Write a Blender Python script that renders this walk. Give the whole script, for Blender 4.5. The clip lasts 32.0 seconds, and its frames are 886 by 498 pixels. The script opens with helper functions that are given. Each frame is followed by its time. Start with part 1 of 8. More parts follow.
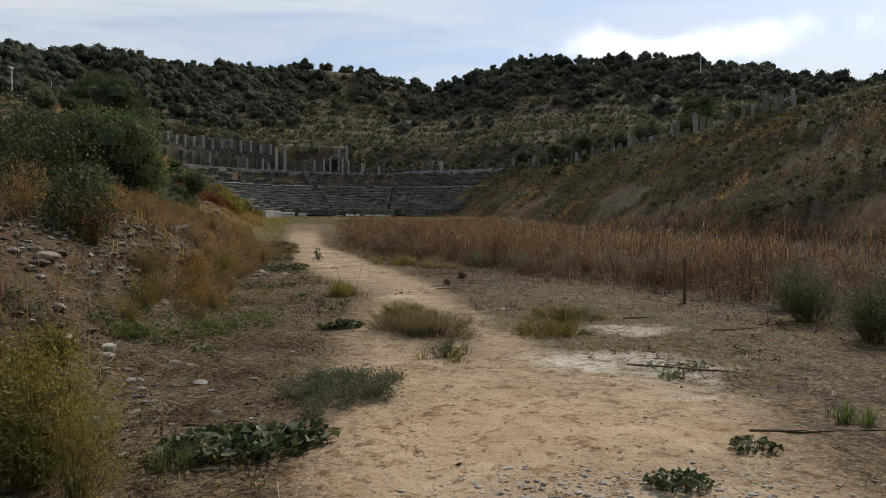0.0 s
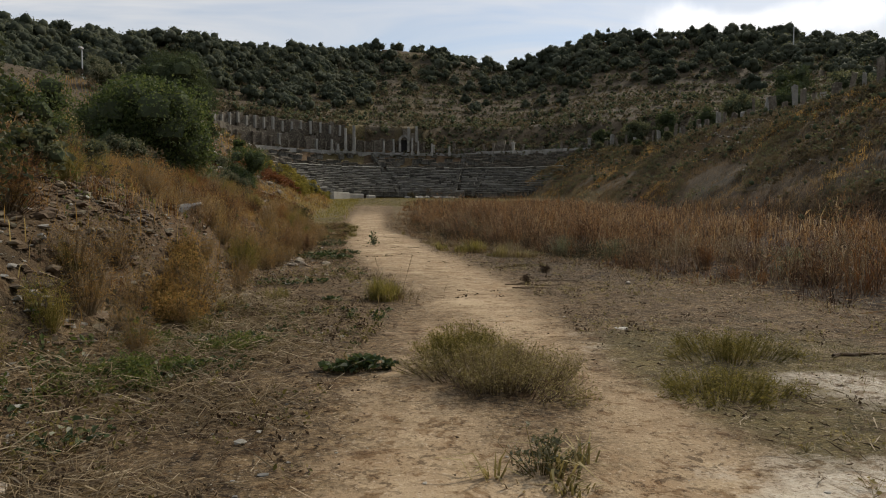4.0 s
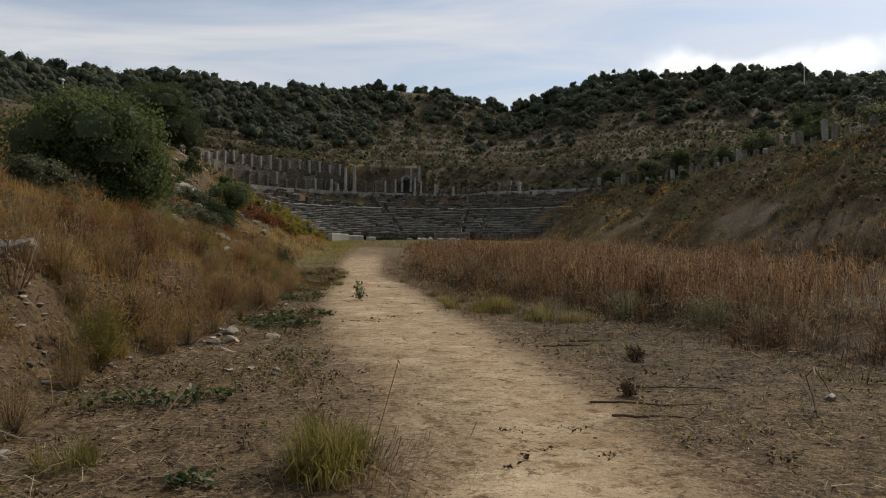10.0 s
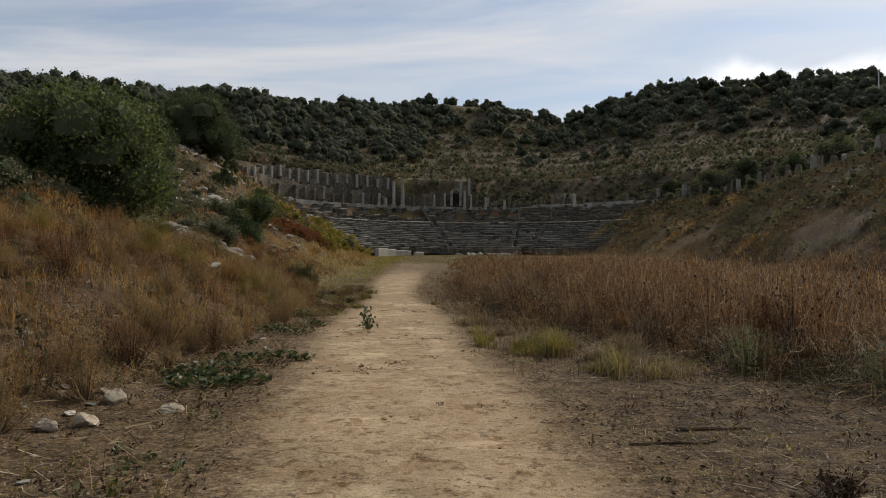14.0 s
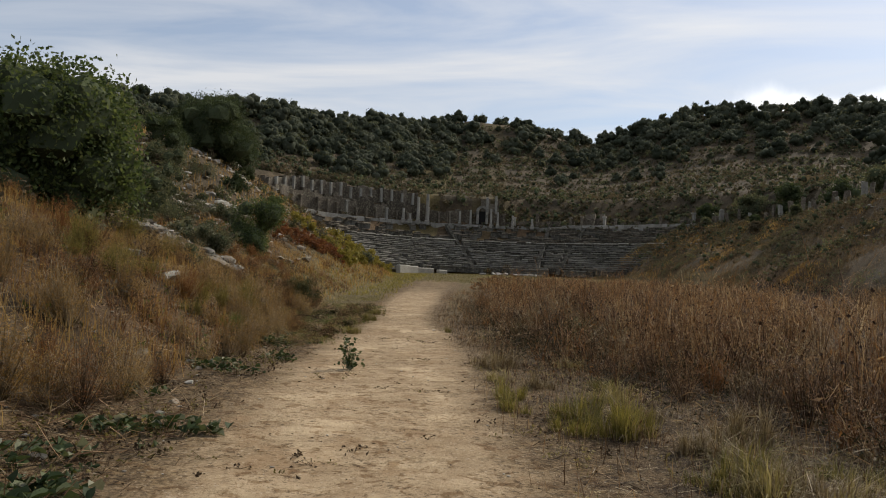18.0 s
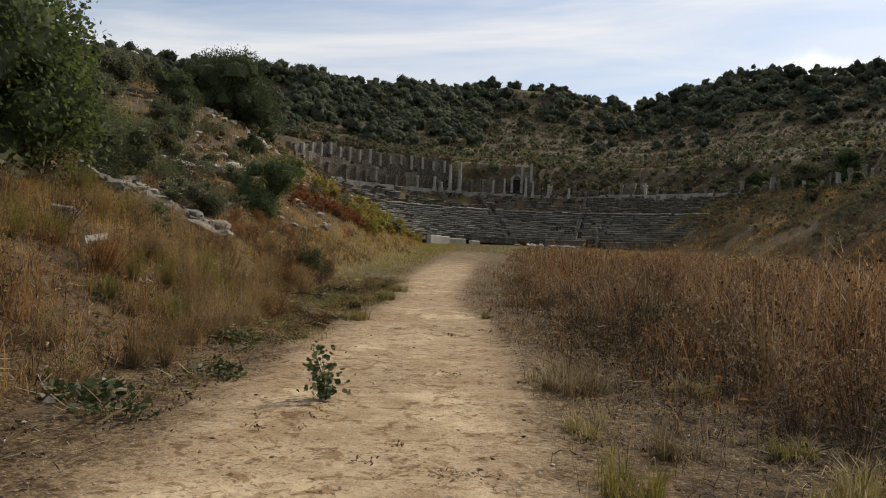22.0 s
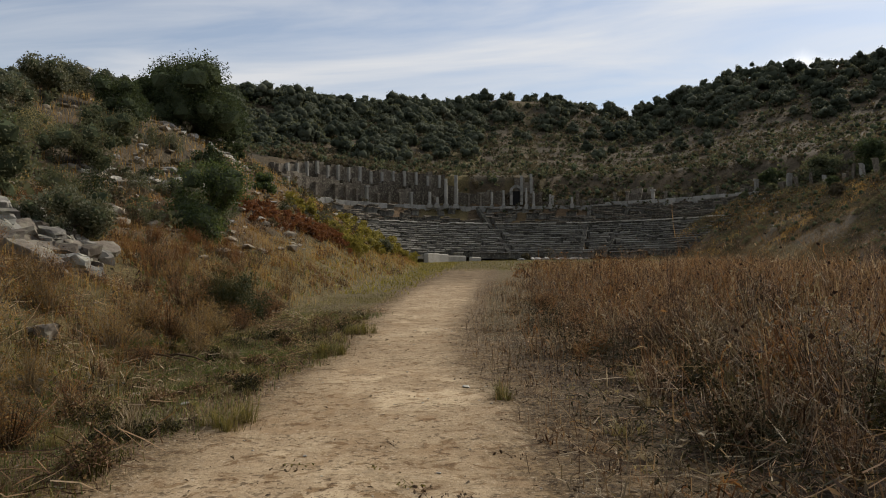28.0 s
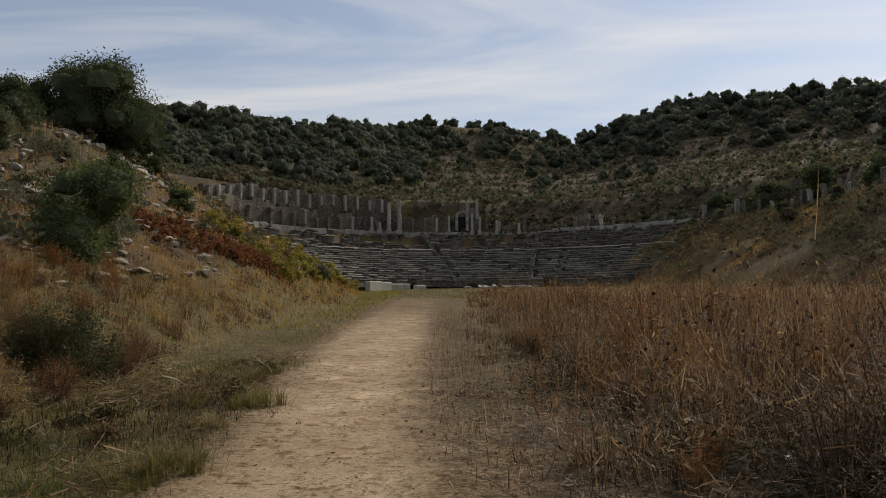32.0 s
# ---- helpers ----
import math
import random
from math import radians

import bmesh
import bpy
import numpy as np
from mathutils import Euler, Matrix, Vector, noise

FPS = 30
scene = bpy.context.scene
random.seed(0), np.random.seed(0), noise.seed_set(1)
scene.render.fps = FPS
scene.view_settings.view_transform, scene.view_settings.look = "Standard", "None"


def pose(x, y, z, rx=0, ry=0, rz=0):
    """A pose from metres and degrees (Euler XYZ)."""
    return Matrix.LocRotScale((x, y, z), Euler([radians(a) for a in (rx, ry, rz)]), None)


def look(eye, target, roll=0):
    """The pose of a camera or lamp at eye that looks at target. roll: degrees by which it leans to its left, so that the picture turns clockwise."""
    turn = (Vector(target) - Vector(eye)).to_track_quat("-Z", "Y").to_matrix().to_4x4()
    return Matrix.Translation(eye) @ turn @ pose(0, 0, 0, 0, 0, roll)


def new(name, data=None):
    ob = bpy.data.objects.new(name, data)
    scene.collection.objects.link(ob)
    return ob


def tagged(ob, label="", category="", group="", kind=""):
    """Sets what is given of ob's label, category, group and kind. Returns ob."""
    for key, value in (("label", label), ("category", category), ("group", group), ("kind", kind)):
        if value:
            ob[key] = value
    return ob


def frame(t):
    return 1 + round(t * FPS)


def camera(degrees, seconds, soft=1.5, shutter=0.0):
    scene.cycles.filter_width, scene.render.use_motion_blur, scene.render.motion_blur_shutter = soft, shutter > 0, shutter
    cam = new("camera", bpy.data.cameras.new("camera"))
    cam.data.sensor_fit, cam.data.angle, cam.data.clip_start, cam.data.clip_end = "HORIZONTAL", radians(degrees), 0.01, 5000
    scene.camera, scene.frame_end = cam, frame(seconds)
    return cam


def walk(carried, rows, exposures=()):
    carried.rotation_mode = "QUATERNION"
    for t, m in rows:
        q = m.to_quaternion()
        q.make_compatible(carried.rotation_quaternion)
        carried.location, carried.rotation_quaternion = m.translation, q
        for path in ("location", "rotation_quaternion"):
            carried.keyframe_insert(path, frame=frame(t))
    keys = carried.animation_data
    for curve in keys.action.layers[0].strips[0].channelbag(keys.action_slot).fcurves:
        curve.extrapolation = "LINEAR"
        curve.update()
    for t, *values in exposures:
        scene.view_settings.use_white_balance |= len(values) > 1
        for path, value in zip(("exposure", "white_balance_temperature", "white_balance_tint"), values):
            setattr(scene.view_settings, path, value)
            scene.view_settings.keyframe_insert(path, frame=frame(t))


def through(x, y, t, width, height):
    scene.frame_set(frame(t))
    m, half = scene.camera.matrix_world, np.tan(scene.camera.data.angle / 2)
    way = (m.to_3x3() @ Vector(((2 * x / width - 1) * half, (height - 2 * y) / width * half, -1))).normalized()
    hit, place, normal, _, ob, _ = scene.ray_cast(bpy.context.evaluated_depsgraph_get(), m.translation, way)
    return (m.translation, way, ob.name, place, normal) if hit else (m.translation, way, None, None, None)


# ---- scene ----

cam = camera(63.6, 32.0, soft=1.05)
# seconds, eye, target, roll
PATH = [
    (0, (-0.362, -0.96, 1.578), (-0.056, 1.015, 1.514), 0.1),
    (0.5, (-0.265, -0.434, 1.545), (-0.034, 1.551, 1.46), 0.2),
    (1, (-0.219, 0.053, 1.517), (0.007, 2.039, 1.44), 0.4),
    (1.5, (-0.2, 0.636, 1.513), (-0.062, 2.629, 1.425), 0.7),
    (2, (-0.154, 1.192, 1.494), (-0.044, 3.185, 1.371), 0.6),
    (2.5, (-0.108, 1.772, 1.492), (0.092, 3.758, 1.376), 0.4),
    (3, (-0.037, 2.361, 1.498), (0.057, 4.356, 1.381), 1.7),
    (3.5, (0.053, 2.926, 1.493), (0.17, 4.919, 1.369), 0.7),
    (5.5, (0.65, 5.011, 1.52), (0.716, 7.01, 1.464), -1.2),
    (6, (0.769, 5.585, 1.518), (0.815, 7.583, 1.433), -0.4),
    (6.5, (0.75, 6.155, 1.513), (0.709, 8.154, 1.465), -0.6),
    (7, (0.703, 6.795, 1.489), (0.645, 8.793, 1.411), -1.4),
    (7.5, (0.571, 7.311, 1.478), (0.547, 9.309, 1.408), -0.6),
    (8, (0.491, 7.945, 1.492), (0.529, 9.944, 1.526), -1.0),
    (8.5, (0.356, 8.534, 1.479), (0.422, 10.532, 1.533), -0.8),
    (9, (0.337, 9.144, 1.46), (0.477, 11.139, 1.477), -1.2),
    (9.5, (0.328, 9.721, 1.459), (0.466, 11.716, 1.434), 0.1),
    (10, (0.359, 10.224, 1.482), (0.46, 12.221, 1.487), 0.3),
    (10.5, (0.36, 10.802, 1.49), (0.423, 12.8, 1.546), 0.9),
    (11, (0.368, 11.369, 1.484), (0.433, 13.368, 1.504), 0.1),
    (11.5, (0.424, 11.937, 1.49), (0.449, 13.937, 1.49), 0.4),
    (12, (0.504, 12.541, 1.493), (0.495, 14.541, 1.501), -0.3),
    (12.5, (0.699, 13.207, 1.5), (0.666, 15.205, 1.567), 0.6),
    (13, (0.845, 13.879, 1.496), (0.835, 15.879, 1.526), 0.2),
    (13.5, (0.957, 14.509, 1.5), (0.918, 16.509, 1.535), -0.1),
    (15.5, (1.092, 16.366, 1.473), (1.022, 18.364, 1.555), 1.0),
    (16, (1.07, 16.95, 1.478), (0.974, 18.946, 1.547), 1.5),
    (16.5, (1.077, 17.584, 1.489), (0.97, 19.58, 1.562), 2.1),
    (17, (1.072, 18.125, 1.485), (1.008, 20.12, 1.597), 2.1),
    (17.5, (1.112, 18.761, 1.505), (1.017, 20.754, 1.639), 0.8),
    (18, (1.114, 19.341, 1.506), (0.995, 21.335, 1.605), 2.2),
    (18.5, (1.152, 19.995, 1.513), (1.031, 21.989, 1.613), 1.8),
    (19, (1.116, 20.606, 1.519), (1.023, 22.603, 1.587), 2.9),
    (19.5, (1.118, 21.214, 1.509), (1.035, 23.211, 1.549), 1.9),
    (20, (1.025, 21.776, 1.52), (0.885, 23.771, 1.54), 2.1),
    (20.5, (0.996, 22.458, 1.51), (0.827, 24.45, 1.551), 2.2),
    (21, (0.915, 23.062, 1.492), (0.685, 25.049, 1.517), 2.1),
    (21.5, (0.881, 23.663, 1.474), (0.637, 25.648, 1.488), 1.6),
    (22, (0.737, 24.231, 1.489), (0.532, 26.221, 1.504), 2.5),
    (22.5, (0.632, 24.895, 1.506), (0.427, 26.884, 1.541), 1.5),
    (23, (0.558, 25.442, 1.506), (0.336, 27.429, 1.549), 1.8),
    (23.5, (0.601, 25.986, 1.51), (0.431, 27.977, 1.588), 0.7),
    (24, (0.607, 26.452, 1.482), (0.424, 28.442, 1.573), 1.3),
    (24.5, (0.564, 26.952, 1.493), (0.411, 28.945, 1.529), 1.0),
    (25, (0.555, 27.503, 1.497), (0.389, 29.495, 1.568), 0.9),
    (25.5, (0.481, 28.082, 1.495), (0.354, 30.077, 1.551), 0.3),
    (27.5, (0.329, 31.081, 1.472), (0.111, 33.068, 1.525), -0.5),
    (28, (0.319, 31.751, 1.493), (0.111, 33.739, 1.562), -0.5),
    (28.5, (0.264, 32.37, 1.478), (0.131, 34.365, 1.533), -0.9),
    (29, (0.218, 33.087, 1.487), (0.064, 35.079, 1.577), -0.9),
    (29.5, (0.073, 33.703, 1.489), (0.008, 35.7, 1.567), -1.0),
    (30, (-0.026, 34.375, 1.494), (-0.111, 36.372, 1.547), -1.0),
    (30.5, (-0.151, 34.974, 1.498), (-0.2, 36.973, 1.564), -0.8),
    (31, (-0.164, 35.627, 1.517), (-0.149, 37.627, 1.543), -2.1),
    (31.5, (-0.287, 36.447, 1.518), (-0.257, 38.44, 1.678), -0.2),
    (32, (-0.39, 37.241, 1.532), (-0.435, 39.235, 1.679), -0.8),
]
walk(cam, [(t, look(eye, target, roll)) for t, eye, target, roll in PATH],
     [(0.0, 0.32, 6150, 10), (1.0, 0.27, 6300, 10), (2.0, 0.28, 6500, 10), (6.0, 0.34, 6600, 10), (8.0, 0.22, 6450, 10), (9.0, 0.08, 6400, 10), (10.0, 0.24, 6500, 10), (12.0, 0.28, 6500, 10), (13.0, 0.22, 6500, 10), (16.0, 0.26, 6500, 10), (18.0, 0.36, 6500, 10), (20.0, 0.45, 6600, 10), (21.0, 0.50, 6600, 10), (23.0, 0.50, 6600, 10), (24.0, 0.34, 6600, 10), (25.0, 0.36, 6600, 10), (28.0, 0.31, 6500, 10), (30.0, 0.36, 6550, 10), (31.0, 0.38, 6550, 10), (32.0, 0.18, 6500, 10)])

# ---------------------------------------------------------------- sky and sun
SUN_AZIMUTH, SUN_HEIGHT = 44.0, 40.0   # degrees to the right of +y, above the horizon
scene.view_settings.exposure = 0.28

world = bpy.data.worlds.new("sky")
scene.world = world
world.use_nodes = True
wn, wl = world.node_tree.nodes, world.node_tree.links
wn.clear()


def wnode(kind, **values):
    n = wn.new(kind)
    for key, value in values.items():
        n.inputs[key].default_value = value
    return n


def wmath(op, a, b=None):
    n = wn.new("ShaderNodeMath")
    n.operation = op
    for k, v in enumerate((a, b)):
        if v is None:
            continue
        if isinstance(v, (int, float)):
            n.inputs[k].default_value = v
        else:
            wl.new(v, n.inputs[k])
    return n.outputs[0]


def build_sky():
    sky = wn.new("ShaderNodeTexSky")
    sky.sky_type = "NISHITA"
    sky.sun_disc = False
    sky.sun_elevation = radians(SUN_HEIGHT)
    sky.sun_rotation = radians(SUN_AZIMUTH)
    sky.air_density, sky.dust_density, sky.ozone_density = 1.0, 0.7, 1.2
    coord = wn.new("ShaderNodeTexCoord")
    split = wn.new("ShaderNodeSeparateXYZ")
    wl.new(coord.outputs["Generated"], split.inputs[0])
    # clouds lie on a high flat layer, so they flatten towards the horizon
    lift = wmath("ADD", wmath("MAXIMUM", split.outputs[2], 0.0), 0.12)
    flat = wn.new("ShaderNodeCombineXYZ")
    wl.new(wmath("DIVIDE", split.outputs[0], lift), flat.inputs[0])
    wl.new(wmath("DIVIDE", split.outputs[1], lift), flat.inputs[1])
    place = wn.new("ShaderNodeMapping")
    wl.new(flat.outputs[0], place.inputs["Vector"])
    place.inputs["Location"].default_value = (0.55, 0.3, 0.0)
    place.inputs["Rotation"].default_value = (0.0, 0.0, radians(-38))
    place.inputs["Scale"].default_value = (0.42, 1.35, 1.0)
    veil = wnode("ShaderNodeTexNoise", Scale=1.5, Detail=8.0, Roughness=0.55, Distortion=0.8)
    wl.new(place.outputs[0], veil.inputs["Vector"])
    veil_ramp = wn.new("ShaderNodeValToRGB")
    veil_ramp.color_ramp.elements[0].position, veil_ramp.color_ramp.elements[1].position = 0.38, 0.66
    wl.new(veil.outputs[0], veil_ramp.inputs[0])
    # the cloud bank below the sun, thick and lit through
    az = radians(25.5)
    mid = Vector((math.sin(az) * math.cos(radians(13.6)), math.cos(az) * math.cos(radians(13.6)), math.sin(radians(13.6))))
    offset = wn.new("ShaderNodeVectorMath")
    offset.operation = "SUBTRACT"
    wl.new(coord.outputs["Generated"], offset.inputs[0])
    offset.inputs[1].default_value = mid
    squash = wn.new("ShaderNodeMapping")
    wl.new(offset.outputs[0], squash.inputs["Vector"])
    squash.inputs["Scale"].default_value = (3.9, 3.9, 27.0)
    size = wn.new("ShaderNodeVectorMath")
    size.operation = "LENGTH"
    wl.new(squash.outputs[0], size.inputs[0])
    puff = wnode("ShaderNodeTexNoise", Scale=6.0, Detail=7.0, Roughness=0.5, Distortion=0.3)
    wl.new(coord.outputs["Generated"], puff.inputs["Vector"])
    edge = wmath("SUBTRACT", wmath("ADD", -0.75, wmath("MULTIPLY", puff.outputs[0], 3.0)), size.outputs["Value"])
    bank = wn.new("ShaderNodeMapRange")
    bank.interpolation_type = "SMOOTHSTEP"
    wl.new(edge, bank.inputs[0])
    bank.inputs[1].default_value, bank.inputs[2].default_value = -0.1, 0.65
    # brighter near the sun
    toward = wn.new("ShaderNodeVectorMath")
    toward.operation = "DOT_PRODUCT"
    wl.new(coord.outputs["Generated"], toward.inputs[0])
    saz, sel = radians(SUN_AZIMUTH), radians(SUN_HEIGHT)
    toward.inputs[1].default_value = (math.sin(saz) * math.cos(sel), math.cos(saz) * math.cos(sel), math.sin(sel))
    glow = wmath("POWER", wmath("MAXIMUM", toward.outputs["Value"], 0.0), 5.0)
    veil_light = wmath("ADD", CLOUD_LIGHT, wmath("MULTIPLY", glow, CLOUD_LIGHT * 0.3))
    cloud = wn.new("ShaderNodeVectorMath")
    cloud.operation = "SCALE"
    cloud.inputs[0].default_value = (0.955, 0.97, 1.0)
    wl.new(veil_light, cloud.inputs["Scale"])
    clear = wn.new("ShaderNodeVectorMath")
    clear.operation = "SCALE"
    wl.new(sky.outputs[0], clear.inputs[0])
    clear.inputs["Scale"].default_value = SKY_LIGHT
    mixed = wn.new("ShaderNodeMix")
    mixed.data_type = "RGBA"
    wl.new(wmath("ADD", 0.25, wmath("MULTIPLY", veil_ramp.outputs[0], 0.70)), mixed.inputs["Factor"])
    wl.new(clear.outputs[0], mixed.inputs[6])
    wl.new(cloud.outputs[0], mixed.inputs[7])
    lit = wn.new("ShaderNodeMix")
    lit.data_type = "RGBA"
    wl.new(bank.outputs[0], lit.inputs["Factor"])
    wl.new(mixed.outputs[2], lit.inputs[6])
    lit.inputs[7].default_value = (BANK_LIGHT, BANK_LIGHT, BANK_LIGHT * 1.01, 1.0)
    shine = wnode("ShaderNodeBackground", Strength=1.0)
    wl.new(lit.outputs[2], shine.inputs["Color"])
    out = wn.new("ShaderNodeOutputWorld")
    wl.new(shine.outputs[0], out.inputs["Surface"])


SKY_LIGHT, CLOUD_LIGHT, BANK_LIGHT = 0.085, 0.60, 1.0
build_sky()

sun_lamp = new("sun", bpy.data.lights.new("sun", "SUN"))
sun_lamp.data.energy, sun_lamp.data.angle, sun_lamp.data.color = 2.95, radians(5), (1.0, 0.915, 0.79)
sun_lamp.matrix_basis = look((math.sin(radians(SUN_AZIMUTH)) * 100, math.cos(radians(SUN_AZIMUTH)) * 100, 100 * math.tan(radians(SUN_HEIGHT))), (0, 0, 0))

# ---------------------------------------------------------------- materials


def nodes_of(name):
    m = bpy.data.materials.new(name)
    m.use_nodes = True
    m.node_tree.nodes.clear()
    return m, m.node_tree.nodes, m.node_tree.links


def ramp(ns, stops):
    r = ns.new("ShaderNodeValToRGB")
    r.color_ramp.elements[0].position, r.color_ramp.elements[1].position = stops[0][0], stops[-1][0]
    r.color_ramp.elements[0].color, r.color_ramp.elements[1].color = (*stops[0][1], 1), (*stops[-1][1], 1)
    for at, colour in stops[1:-1]:
        r.color_ramp.elements.new(at).color = (*colour, 1)
    return r


def noise_tex(ns, ls, scale, detail=5.0, rough=0.6, vector=None, distortion=0.0):
    n = ns.new("ShaderNodeTexNoise")
    n.inputs["Scale"].default_value, n.inputs["Detail"].default_value = scale, detail
    n.inputs["Roughness"].default_value, n.inputs["Distortion"].default_value = rough, distortion
    if vector is None:
        vector = ns.new("ShaderNodeNewGeometry").outputs["Position"]
    ls.new(vector, n.inputs["Vector"])
    return n.outputs[0]


def mixed(ns, ls, factor, a, b, blend="MIX"):
    n = ns.new("ShaderNodeMix")
    n.data_type, n.blend_type = "RGBA", blend
    for slot, v in ((0, factor), (6, a), (7, b)):
        if isinstance(v, (int, float)):
            n.inputs[slot].default_value = v
        elif isinstance(v, tuple):
            n.inputs[slot].default_value = (*v, 1)
        else:
            ls.new(v, n.inputs[slot])
    return n.outputs[2]


def calc(ns, ls, op, a, b):
    n = ns.new("ShaderNodeMath")
    n.operation, n.use_clamp = op, True
    for k, v in enumerate((a, b)):
        if isinstance(v, (int, float)):
            n.inputs[k].default_value = v
        else:
            ls.new(v, n.inputs[k])
    return n.outputs[0]


def stretched(ns, ls, value):
    n = ns.new("ShaderNodeMapRange")
    ls.new(value, n.inputs[0])
    n.inputs[1].default_value, n.inputs[2].default_value = 0.32, 0.68
    return n.outputs[0]


def foliage(name, stops, through=0.35, gloss=0.06, patch=0.25, scale=0.35):
    """Leaves, blades and stalks: every island its own tint, drifting over the ground, light passing through."""
    m, ns, ls = nodes_of(name)
    geo = ns.new("ShaderNodeNewGeometry")
    tint = ramp(ns, stops)
    drift = noise_tex(ns, ls, scale, 3.0, 0.6)
    pick = calc(ns, ls, "ADD", calc(ns, ls, "MULTIPLY", geo.outputs["Random Per Island"], 1.0 - patch),
                calc(ns, ls, "MULTIPLY", stretched(ns, ls, drift), patch))
    ls.new(pick, tint.inputs[0])
    fine = noise_tex(ns, ls, 60.0, 2.0, 0.5)
    colour = mixed(ns, ls, 0.35, tint.outputs[0], ramp_of(ns, ls, fine), "MULTIPLY")
    body = ns.new("ShaderNodeBsdfPrincipled")
    ls.new(colour, body.inputs["Base Color"])
    body.inputs["Roughness"].default_value = 0.75 - gloss * 3
    body.inputs["Specular IOR Level"].default_value = gloss * 3
    thin = ns.new("ShaderNodeBsdfTranslucent")
    ls.new(mixed(ns, ls, 1.0, colour, (1.0, 0.96, 0.7), "MULTIPLY"), thin.inputs["Color"])
    join = ns.new("ShaderNodeMixShader")
    join.inputs[0].default_value = through
    ls.new(body.outputs[0], join.inputs[1])
    ls.new(thin.outputs[0], join.inputs[2])
    out = ns.new("ShaderNodeOutputMaterial")
    ls.new(join.outputs[0], out.inputs["Surface"])
    return m


def ramp_of(ns, ls, value):
    r = ramp(ns, [(0.3, (0.55, 0.55, 0.55)), (0.7, (1.0, 1.0, 1.0))])
    ls.new(value, r.inputs[0])
    return r.outputs[0]


def stone(name, stops, grain=9.0, blotch=0.8, bump=0.35, lichen=(0.30, 0.29, 0.20), per_piece=0.35, stain=0.5):
    """Weathered stone: grain, blotches, dark streaks and lichen, each block a little different."""
    m, ns, ls = nodes_of(name)
    geo = ns.new("ShaderNodeNewGeometry")
    info = ns.new("ShaderNodeObjectInfo")
    base = ramp(ns, stops)
    big = noise_tex(ns, ls, blotch, 6.0, 0.65)
    piece = calc(ns, ls, "ADD", calc(ns, ls, "MULTIPLY", geo.outputs["Random Per Island"], per_piece), calc(ns, ls, "MULTIPLY", info.outputs["Random"], per_piece * 0.6))
    ls.new(calc(ns, ls, "ADD", calc(ns, ls, "MULTIPLY", big, 1.0 - per_piece), piece), base.inputs[0])
    small = noise_tex(ns, ls, grain, 8.0, 0.7)
    spots = ramp(ns, [(0.50, (0, 0, 0)), (0.66, (1, 1, 1))])
    ls.new(noise_tex(ns, ls, blotch * 4.0, 5.0, 0.6), spots.inputs[0])
    dark = ramp(ns, [(0.34, (0.30, 0.29, 0.27)), (0.62, (1, 1, 1))])
    ls.new(small, dark.inputs[0])
    c = mixed(ns, ls, stain, base.outputs[0], dark.outputs[0], "MULTIPLY")
    c = mixed(ns, ls, calc(ns, ls, "MULTIPLY", spots.outputs[0], 0.45), c, lichen)
    body = ns.new("ShaderNodeBsdfPrincipled")
    body.inputs["Roughness"].default_value = 0.9
    body.inputs["Specular IOR Level"].default_value = 0.2
    ls.new(c, body.inputs["Base Color"])
    rise = ns.new("ShaderNodeBump")
    rise.inputs["Strength"].default_value, rise.inputs["Distance"].default_value = bump, 0.05
    ls.new(small, rise.inputs["Height"])
    ls.new(rise.outputs[0], body.inputs["Normal"])
    out = ns.new("ShaderNodeOutputMaterial")
    ls.new(body.outputs[0], out.inputs["Surface"])
    return m


def bark(name, a, b):
    m, ns, ls = nodes_of(name)
    geo = ns.new("ShaderNodeNewGeometry")
    place = ns.new("ShaderNodeMapping")
    place.inputs["Scale"].default_value = (14, 14, 3)
    ls.new(geo.outputs["Position"], place.inputs["Vector"])
    grain = noise_tex(ns, ls, 1.0, 6.0, 0.65, place.outputs[0])
    tint = ramp(ns, [(0.3, a), (0.7, b)])
    ls.new(grain, tint.inputs[0])
    body = ns.new("ShaderNodeBsdfPrincipled")
    body.inputs["Roughness"].default_value = 0.92
    ls.new(tint.outputs[0], body.inputs["Base Color"])
    rise = ns.new("ShaderNodeBump")
    rise.inputs["Strength"].default_value, rise.inputs["Distance"].default_value = 0.6, 0.03
    ls.new(grain, rise.inputs["Height"])
    ls.new(rise.outputs[0], body.inputs["Normal"])
    out = ns.new("ShaderNodeOutputMaterial")
    ls.new(body.outputs[0], out.inputs["Surface"])
    return m


